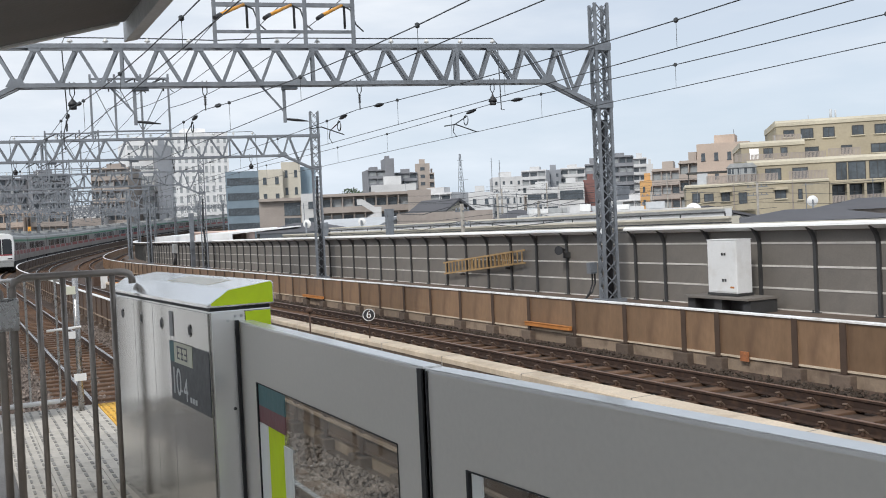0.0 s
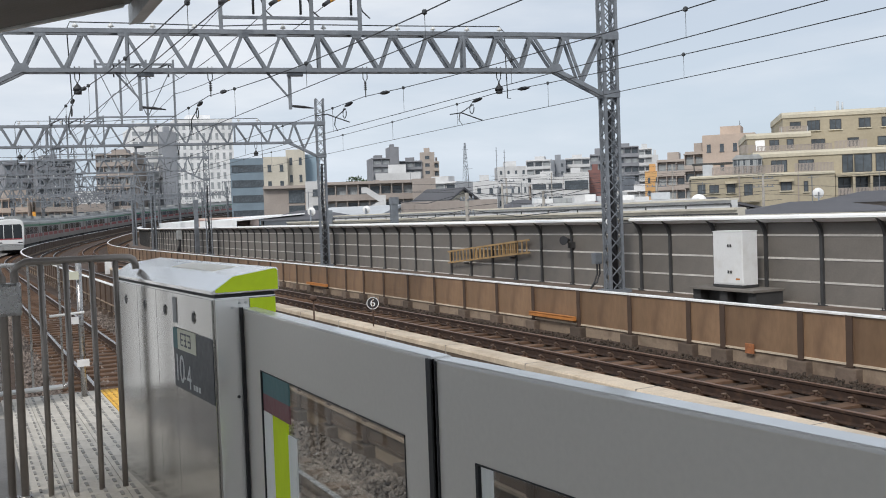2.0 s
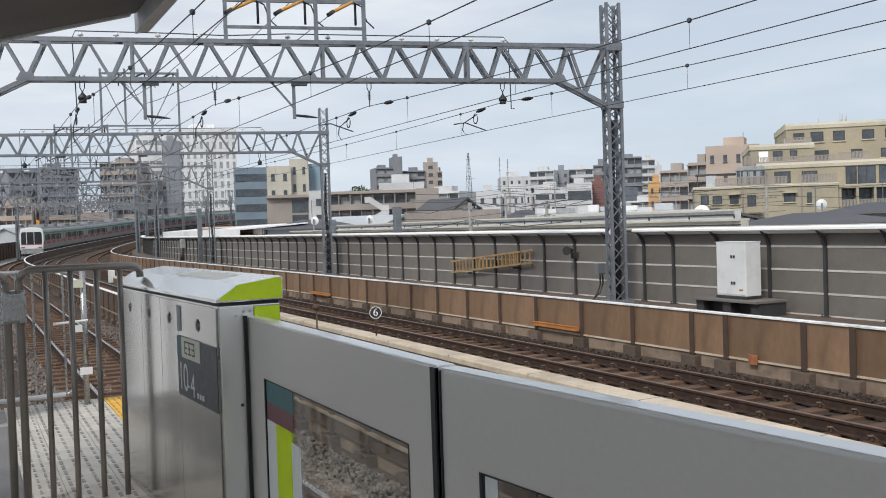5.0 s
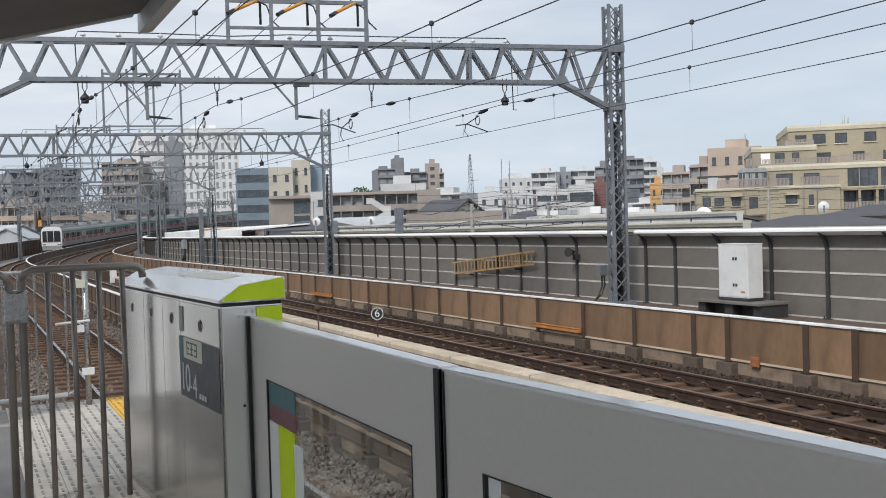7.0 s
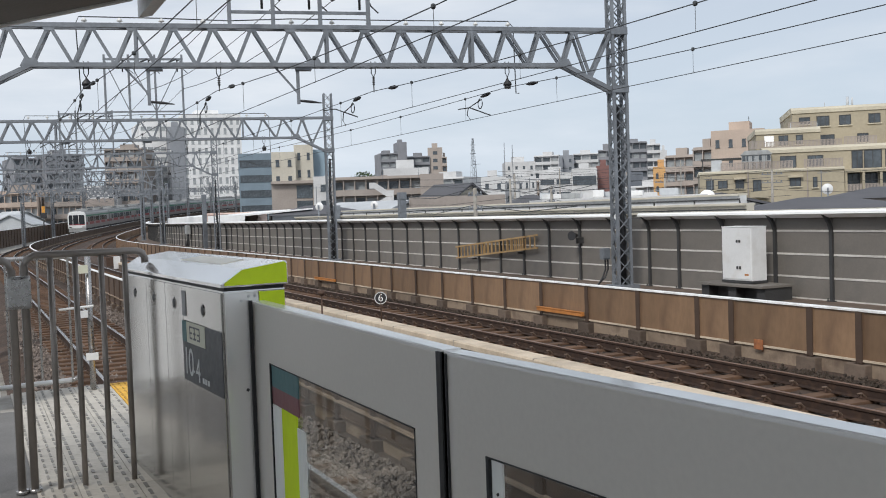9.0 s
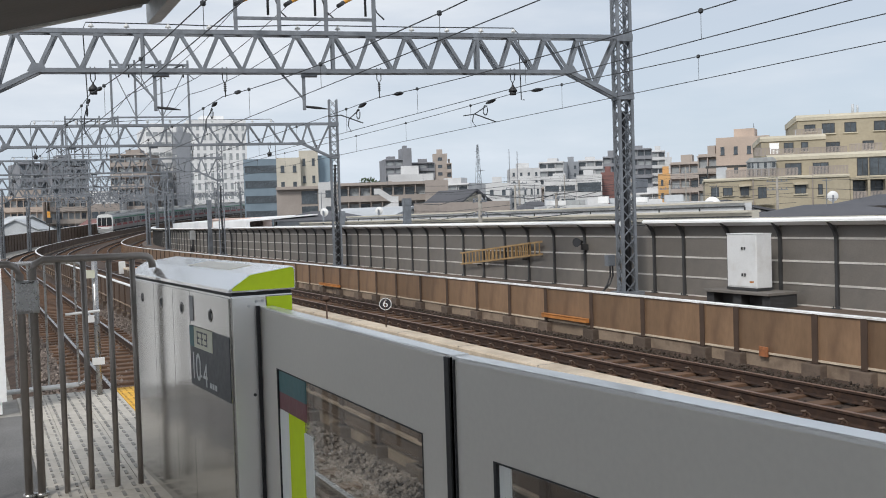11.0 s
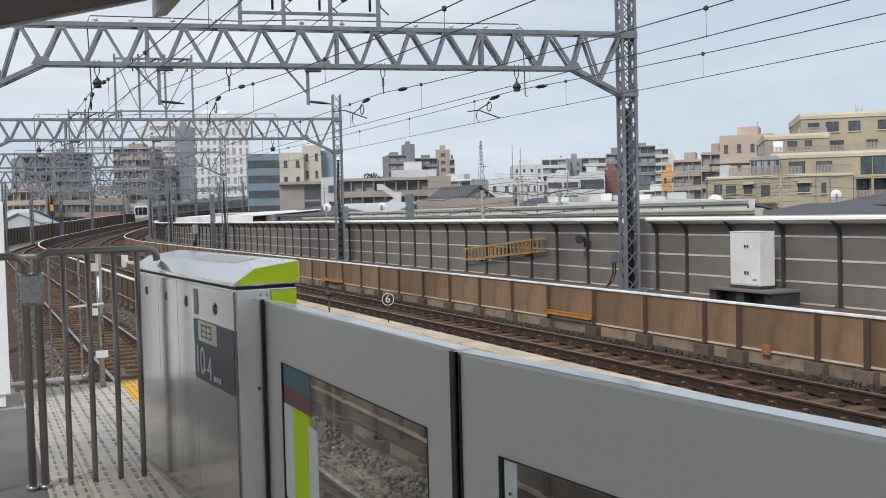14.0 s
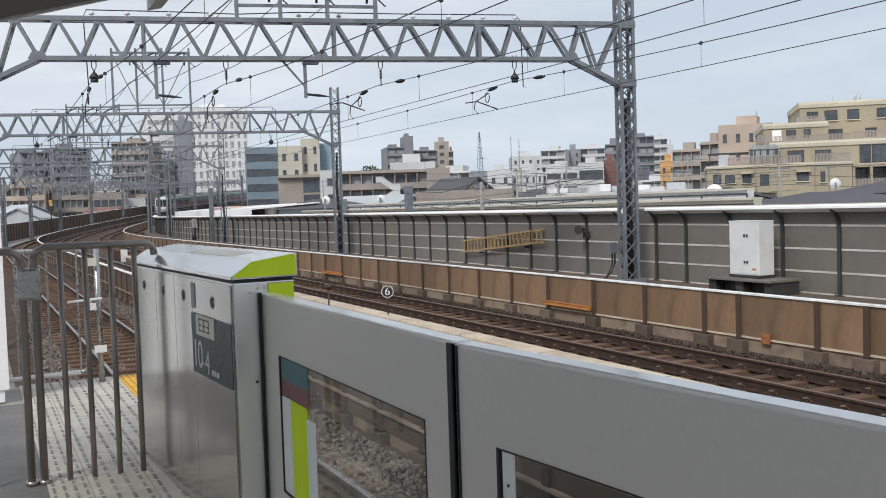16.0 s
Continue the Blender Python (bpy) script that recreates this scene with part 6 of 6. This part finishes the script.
for k, (x, y, z) in enumerate(((49.0, 91.5, 4.9), (41.8, 68.8, 2.4), (24.5, 72.0, 2.2), (50.0, 46.0, 1.7), (60.0, 49.0, 2.0), (55.0, 62.0, 1.9), (66.0, 158.0, 7.9), (72.0, 156.0, 7.9), (38.0, 64.0, 2.0))):
    bm = bmesh.new()
    tube(bm, [(0, 0, -0.6), (0, 0, 1.5)], 0.03, 6)
    for q in range(5):
        bar(bm, (-0.35 + 0.05 * q, 0.18 * q - 0.4, 1.35), (0.35 - 0.05 * q, 0.18 * q - 0.4, 1.35), 0.025)
    bar(bm, (0, -0.5, 1.35), (0, 0.5, 1.35), 0.03)
    o = solid("roof_aerial", bm, M["steel"], "thin television aerial on a house roof", "aerial", group="roof aerials")
    o.matrix_basis = pose(x, y, z, 0, 0, 40 * k)

# filler houses of the low town, each its own thing
rng = random.Random(11)
protos = []
for wall_m, roof_m, hip in (("b_white", "b_tile", False), ("b_cream", "b_tile", True), ("b_tin", "b_tin", False), ("b_brown", "b_tile", True), ("b_white", "b_maroon", False), ("b_grey", "b_tile", True)):
    h = house(0, 0, 7.5, 9, -3.6, -1.6, 0, wall_m, roof_m, "small tiled town house" if roof_m == "b_tile" else "small plain-roofed town house", hip, "town_house")
    protos.append(h)
used = 0
for k in range(900):
    a = rng.uniform(radians(-6), radians(58))
    r = 95 + 330 * rng.random() ** 0.8
    x, y = r * math.sin(a), r * math.cos(a)
    # keep clear of the viaduct
    ang = math.atan2(y - BEND_FROM, BEND_R - x)
    d = BEND_R - math.hypot(BEND_R - x, y - BEND_FROM) if y > BEND_FROM else x
    if -9 < d < 34 or used > 240:
        continue
    lift = 0.012 * max(0, r - 110) + rng.uniform(-1.0, 3.0) + (2.0 if d < 0 else 0)
    src = protos[rng.randrange(len(protos))]
    o = copy_thing(src, pose(x, y, lift, 0, 0, rng.uniform(-90, 90)))
    used += 1
for k, h in enumerate(protos):
    h.matrix_basis = pose(120 + 9 * k, 260 + 6 * k, 2, 0, 0, 20 * k)

# mid-rise blocks filling the skyline
proto_blocks = []
for k, (mt, st) in enumerate((("b_white", "small"), ("b_tan", "balcony"), ("b_grey", "small"), ("b_cream", "punched"), ("b_white", "balcony"))):
    proto_blocks.append(building("town_block", 300 + 30 * k, 420, 14, 11, 9.0, 10 * k, st, 4, 6, mt, ("white", "tan", "grey", "cream", "pale")[k] + " mid-rise town building"))
for k in range(110):
    a = rng.uniform(radians(0), radians(54))
    r = rng.uniform(260, 620)
    x, y = r * math.sin(a), r * math.cos(a)
    d = BEND_R - math.hypot(BEND_R - x, y - BEND_FROM)
    if -12 < d < 36:
        continue
    copy_thing(proto_blocks[rng.randrange(5)], pose(x, y, rng.uniform(-4, 3) + 0.012 * (r - 300), 0, 0, -math.degrees(a) + rng.uniform(-30, 30)))

# low flats on the outer side of the bend
for row in (("apartment_house", 11.4, 250, 8.5, 10, 9.3, -5, "balcony", 6, 6, "b_pink", "tan low apartment house with balconies"), ("apartment_house", 22.4, 256, 10, 10, 9.3, 8, "balcony", 7, 6, "b_tan", "beige low flats with long balconies"), ("apartment_house", 30.2, 252, 7, 10, 7.3, 0, "strip", 4, 4, "b_brown", "tan flat-roofed workshop building"), ("apartment_house", 37.8, 259, 4.6, 8, 5.8, 0, "small", 3, 3, "b_white", "small white two-storey town house")):
    building(*row)


def pylon(x, y, z0, z1, w, label):
    p = empty("lattice_mast", label, "mast", m=pose(x, y, 0))
    bm = bmesh.new()
    n = 12
    for e, f in ((-1, -1), (1, -1), (1, 1), (-1, 1)):
        bar(bm, (e * w, f * w, z0), (e * w * 0.12, f * w * 0.12, z1), 0.22)
    for i in range(n):
        a, b = i / n, (i + 1) / n
        wa, wb = w * (1 - 0.88 * a), w * (1 - 0.88 * b)
        za, zb = z0 + (z1 - z0) * a, z0 + (z1 - z0) * b
        bar(bm, (-wa, -wa, za), (wb, -wb, zb), 0.18)
        bar(bm, (wa, -wa, za), (-wb, -wb, zb), 0.18)
        bar(bm, (-wa, wa, za), (wb, wb, zb), 0.18)
    for k in (0.72, 0.82, 0.92):
        z = z0 + (z1 - z0) * k
        bar(bm, (-w * 0.7, 0, z), (w * 0.7, 0, z), 0.25)
    part("frame", bm, M["steel"], p)


pylon(377.3, 709.1, GROUND, 60.0, 3.6, "tall grey power pylon on the skyline")
for x, y, z0, z1 in ((150.2, 261.7, 8, 21.7), (152.4, 260.6, 8, 21.0), (250.0, 262.0, 14, 31.0)):
    bm = bmesh.new()
    tube(bm, [(0, 0, GROUND), (0, 0, z1)], 0.10, 6)
    for k in range(3):
        bar(bm, (-0.4, 0, z1 - 1 - k * 1.5), (0.4, 0, z1 - 1 - k * 1.5), 0.07)
    o = solid("roof_mast", bm, M["steel"], "thin antenna mast above the roofs", "mast")
    o.matrix_basis = pose(x, y, 0)


def utility_pole(x, y, top, yaw, label):
    p = empty("utility_pole", label, "utility pole", "utility poles", pose(x, y, 0, 0, 0, yaw))
    bm = bmesh.new()
    tube(bm, [(0, 0, GROUND), (0, 0, top)], [0.14, 0.085], 8)
    part("pole", bm, M["concrete"], p)
    for z in (top - 0.3, top - 0.9):
        bm = bmesh.new()
        bar(bm, (-0.75, 0, z), (0.75, 0, z), 0.055)
        for k in (-0.65, -0.3, 0.3, 0.65):
            tube(bm, [(k, 0, z), (k, 0, z + 0.07), (k, 0, z + 0.16)], [0.02, 0.05, 0.02], 6)
        part("crossarm", bm, M["steel"], p)
    for z in (top + 0.02, top - 0.7, top - 1.4):
        bm = bmesh.new()
        tube(bm, [(-9, 0, z - 0.2), (-5, 0, z - 0.35), (0, 0, z), (5, 0, z - 0.35), (9, 0, z - 0.2)], 0.015, 4)
        part("cable", bm, M["wire"], p)


utility_pole(52.3, 52.6, 3.55, -30, "grey utility pole with tangled cables by the flats")
utility_pole(19.2, 36.0, 2.35, 84, "dark utility pole with cables beyond the sound wall")
utility_pole(47.0, 58.0, 3.3, -35, "grey utility pole with crossarms")
utility_pole(36.0, 62.0, 3.6, -50, "grey utility pole among roofs")
utility_pole(30.0, 47.0, 2.6, 70, "grey utility pole beyond the white roof")
utility_pole(66.0, 88.0, 5.5, -30, "grey utility pole among town roofs")
utility_pole(78.0, 120.0, 7.0, -20, "grey utility pole far among roofs")
utility_pole(92.0, 110.0, 7.5, -50, "grey utility pole before the tan flats")
utility_pole(44.0, 75.0, 4.5, -40, "grey utility pole among far roofs")
for x, y, top in ((17.0, 38.6, 2.3), (20.6, 56.7, 2.0), (15.5, 70.5, 3.2)):
    bm = bmesh.new()
    bx(bm, -0.14, 0.14, -0.14, 0.14, GROUND, top)
    bx(bm, -0.16, 0.16, -0.16, 0.16, top - 0.3, top)
    o = solid("grey_post", bm, M["steel"], "plain grey steel post beyond the sound wall", "post")
    o.matrix_basis = pose(x, y, 0)
# satellite dishes
for x, y, z, r in ((59.9, 54.5, 2.1, 0.42), (20.9, 61.0, 2.0, 0.28), (25.2, 62.0, 2.0, 0.28)):
    p = empty("satellite_dish", "white satellite dish on a mast", "satellite dish", "satellite dishes", pose(x, y, z, 0, 0, 140))
    bm = bmesh.new()
    rings = []
    for i in range(1, 6):
        rr = r * i / 5
        rings.append([bm.verts.new((rr * math.cos(t), -0.3 * rr * rr / r, rr * math.sin(t))) for t in [2 * math.pi * k / 20 for k in range(20)]])
    for q, w in zip(rings, rings[1:]):
        for k in range(20):
            bm.faces.new((q[k], w[k], w[(k + 1) % 20], q[(k + 1) % 20]))
    bm.faces.new(rings[0])
    ob = part("dish", bm, M["white_paint"], p)
    sol = ob.modifiers.new("thick", "SOLIDIFY")
    sol.thickness = 0.02
    bm = bmesh.new()
    tube(bm, [(0, 0.1, GROUND - z), (0, 0.1, 0.1)], 0.06, 8)
    part("mast", bm, M["steel"], p)


def tree(x, y, z0, h, spread, seed):
    t = empty("tree", "dark green broadleaf tree on the skyline", "tree", "skyline trees", pose(x, y, 0))
    rg = random.Random(seed)
    bm = bmesh.new()
    tube(bm, [(0, 0, GROUND), (0.3, 0.1, z0), (0.2, 0, z0 + h * 0.7)], [0.9, 0.6, 0.2], 7)
    for k in range(5):
        a = rg.uniform(0, 6.3)
        tube(bm, [(0.2, 0, z0 + h * 0.2 * k / 2), (spread * 0.6 * math.cos(a), spread * 0.6 * math.sin(a), z0 + h * rg.uniform(0.4, 0.9))], [0.3, 0.08], 5)
    part("trunk", bm, M["clip"], t)
    bm = bmesh.new()
    for k in range(700):
        a, r, u = rg.uniform(0, 6.3), spread * rg.random() ** 0.6, rg.random()
        c = Vector((r * math.cos(a), r * math.sin(a), z0 + h * (0.15 + 0.85 * u) * (1 - 0.45 * (r / spread) ** 2) + rg.uniform(-0.5, 0.5)))
        n = Vector((rg.uniform(-1, 1), rg.uniform(-1, 1), rg.uniform(-0.3, 1))).normalized()
        e = n.orthogonal().normalized() * rg.uniform(0.4, 0.9)
        f = n.cross(e)
        bm.faces.new([bm.verts.new(c + q) for q in (e, f * 0.7, -e, -f * 0.7)])
    part("crown", bm, M["tree"], t)


tree(184.8, 467.0, 12, 11, 9, 3)
tree(193.0, 470.0, 11, 10, 9, 4)
tree(176.0, 480.0, 11, 9, 8, 5)
tree(95.0, 250.0, 2, 7, 7, 6)
tree(104.0, 246.0, 2, 6, 6, 8)

# ---- the train ----
CAR, GAP = 19.5, 0.5


def train_car(tail):
    c = empty("train_car", "silver train car with red and green bands" + (" and white cab" if tail else ""), "train car", "cars of the train")
    L = CAR
    body = [(-1.36, -0.95 + 0.85), (-1.40, 0.75), (-1.40, 1.9), (-1.33, 2.35), (-1.10, 2.58), (-0.5, 2.70), (0.5, 2.70), (1.10, 2.58), (1.33, 2.35), (1.40, 1.9), (1.40, 0.75), (1.36, -0.1)]
    bm = bmesh.new()
    prism(bm, body, "y", 0.0, L)
    part("body", bm, M["train_steel"], c)
    bm = bmesh.new()
    prism(bm, [(-1.2, 2.56), (1.2, 2.56), (0.95, 2.78), (-0.95, 2.78)], "y", 0.1, L - 0.1)
    part("roof", bm, M["train_roof"], c)
    for y in (4.2, 13.6):
        bm = bmesh.new()
        bx(bm, -0.95, 0.95, y, y + 3.2, 2.76, 3.05)
        part("cooling_unit", bm, M["train_roof"], c, bevel=0.05)
    for e in (-1, 1):
        a, b = (1.400, 1.412) if e > 0 else (-1.412, -1.400)
        bm = bmesh.new()
        bx(bm, a, b, 0.15, L - 0.05, 0.52, 0.92)
        part("red_band", bm, M["train_red"], c, "red band below the windows")
        bm = bmesh.new()
        bx(bm, a, b, 0.15, L - 0.05, 1.86, 2.06)
        part("green_band", bm, M["train_green"], c, "green band above the windows")
        for k in range(4):
            yd = 2.0 + k * 4.75
            bm = bmesh.new()
            bx(bm, a * 1.004, b * 1.004, yd - 0.65, yd + 0.65, 0.05, 1.84)
            dr = part("door", bm, M["train_steel"], c, "silver double door")
            for q in (-0.33, 0.33):
                bm = bmesh.new()
                bx(bm, min(a, b) * 1.01, max(a, b) * 1.01, yd + q - 0.23, yd + q + 0.23, 0.95, 1.72)
                part("door_window", bm, M["win"], dr)
        for k in range(3):
            yw = 4.375 + k * 4.75
            bm = bmesh.new()
            bx(bm, a * 1.002, b * 1.002, yw - 1.35, yw + 1.35, 0.98, 1.74)
            part("window", bm, M["win"], c, "dark side window")
    bm = bmesh.new()
    bx(bm, -1.25, 1.25, 0.4, L - 0.4, -0.45, -0.1)
    for y in (1.6, 13.9):
        bx(bm, -1.15, 1.15, y, y + 4.0, -0.98, -0.45)
    bx(bm, -1.1, 1.1, 7, 12.5, -0.8, -0.45)
    part("underframe", bm, M["train_under"], c)
    for y in (2.3, 4.4, 14.7, 16.8):
        for e in (-0.53, 0.53):
            bm = bmesh.new()
            tube(bm, [(e - 0.06, y, -0.67), (e + 0.06, y, -0.67)], 0.43, 18)
            part("wheel", bm, M["train_under"], c)
    if tail:
        bm = bmesh.new()
        prism(bm, [(a * 1.005, z) for a, z in body], "y", -0.22, 0.02)
        bmesh.ops.bevel(bm, geom=[e for e in bm.edges if all(v.co.y < -0.2 for v in e.verts)], offset=0.12, segments=3, affect="EDGES")
        cab = part("cab_front", bm, M["train_white"], c, "white cab end")
        bm = bmesh.new()
        prism(bm, [(-1.22, 0.62), (1.22, 0.62), (1.22, 1.9), (1.08, 2.12), (-1.08, 2.12), (-1.22, 1.9)], "y", -0.235, -0.2)
        part("windscreen", bm, M["win"], cab, "large dark cab window")
        bm = bmesh.new()
        bx(bm, -1.22, 1.22, -0.24, -0.2, 0.50, 0.62)
        part("red_stripe", bm, M["train_red"], cab)
        bm = bmesh.new()
        bx(bm, -0.62, -0.56, -0.245, -0.235, 0.62, 2.1)
        bx(bm, 0.28, 0.34, -0.245, -0.235, 0.62, 2.1)
        part("screen_bar", bm, M["train_white"], cab)
        for e in (-1, 1):
            bm = bmesh.new()
            bx(bm, e * 1.0 - 0.22, e * 1.0 + 0.22, -0.24, -0.2, 0.12, 0.24)
            part("lamp_cluster", bm, M["black"], cab)
        bm = bmesh.new()
        bx(bm, -1.3, 1.3, -0.15, 0.4, -0.62, -0.1)
        part("skirt", bm, M["train_roof"], cab, "grey skirt below the cab")
    return c


tail_car = train_car(True)
mid_car = train_car(False)
cars = [tail_car, mid_car] + [copy_thing(mid_car, Matrix()) for _ in range(8)]

TAIL = [(0.0, 105.5), (1.0, 109.6), (2.0, 114.4), (3.0, 120.0), (4.0, 126.4), (5.0, 133.8), (6.0, 141.8), (7.0, 150.5), (8.0, 159.6), (9.0, 169.0), (10.0, 178.3), (11.0, 187.4), (12.0, 196.6), (13.0, 205.2), (14.0, 213.6), (15.0, 221.8), (16.0, 230.0)]


def car_pose(s):
    d = TRACKS["near"]
    a, b = at(s + 3.3, d), at(s + 15.7, d)
    way = (b - a).normalized()
    rz = -math.degrees(math.atan2(way.x, way.y))
    rx = math.degrees(math.asin(way.z))
    o = a - way * 3.3
    return pose(o.x, o.y, o.z - 0.0, rx, 0, rz)


def motions():
    for k, car in enumerate(cars):
        walk(car, [(t, car_pose(s + k * (CAR + GAP))) for t, s in TAIL])


motions()
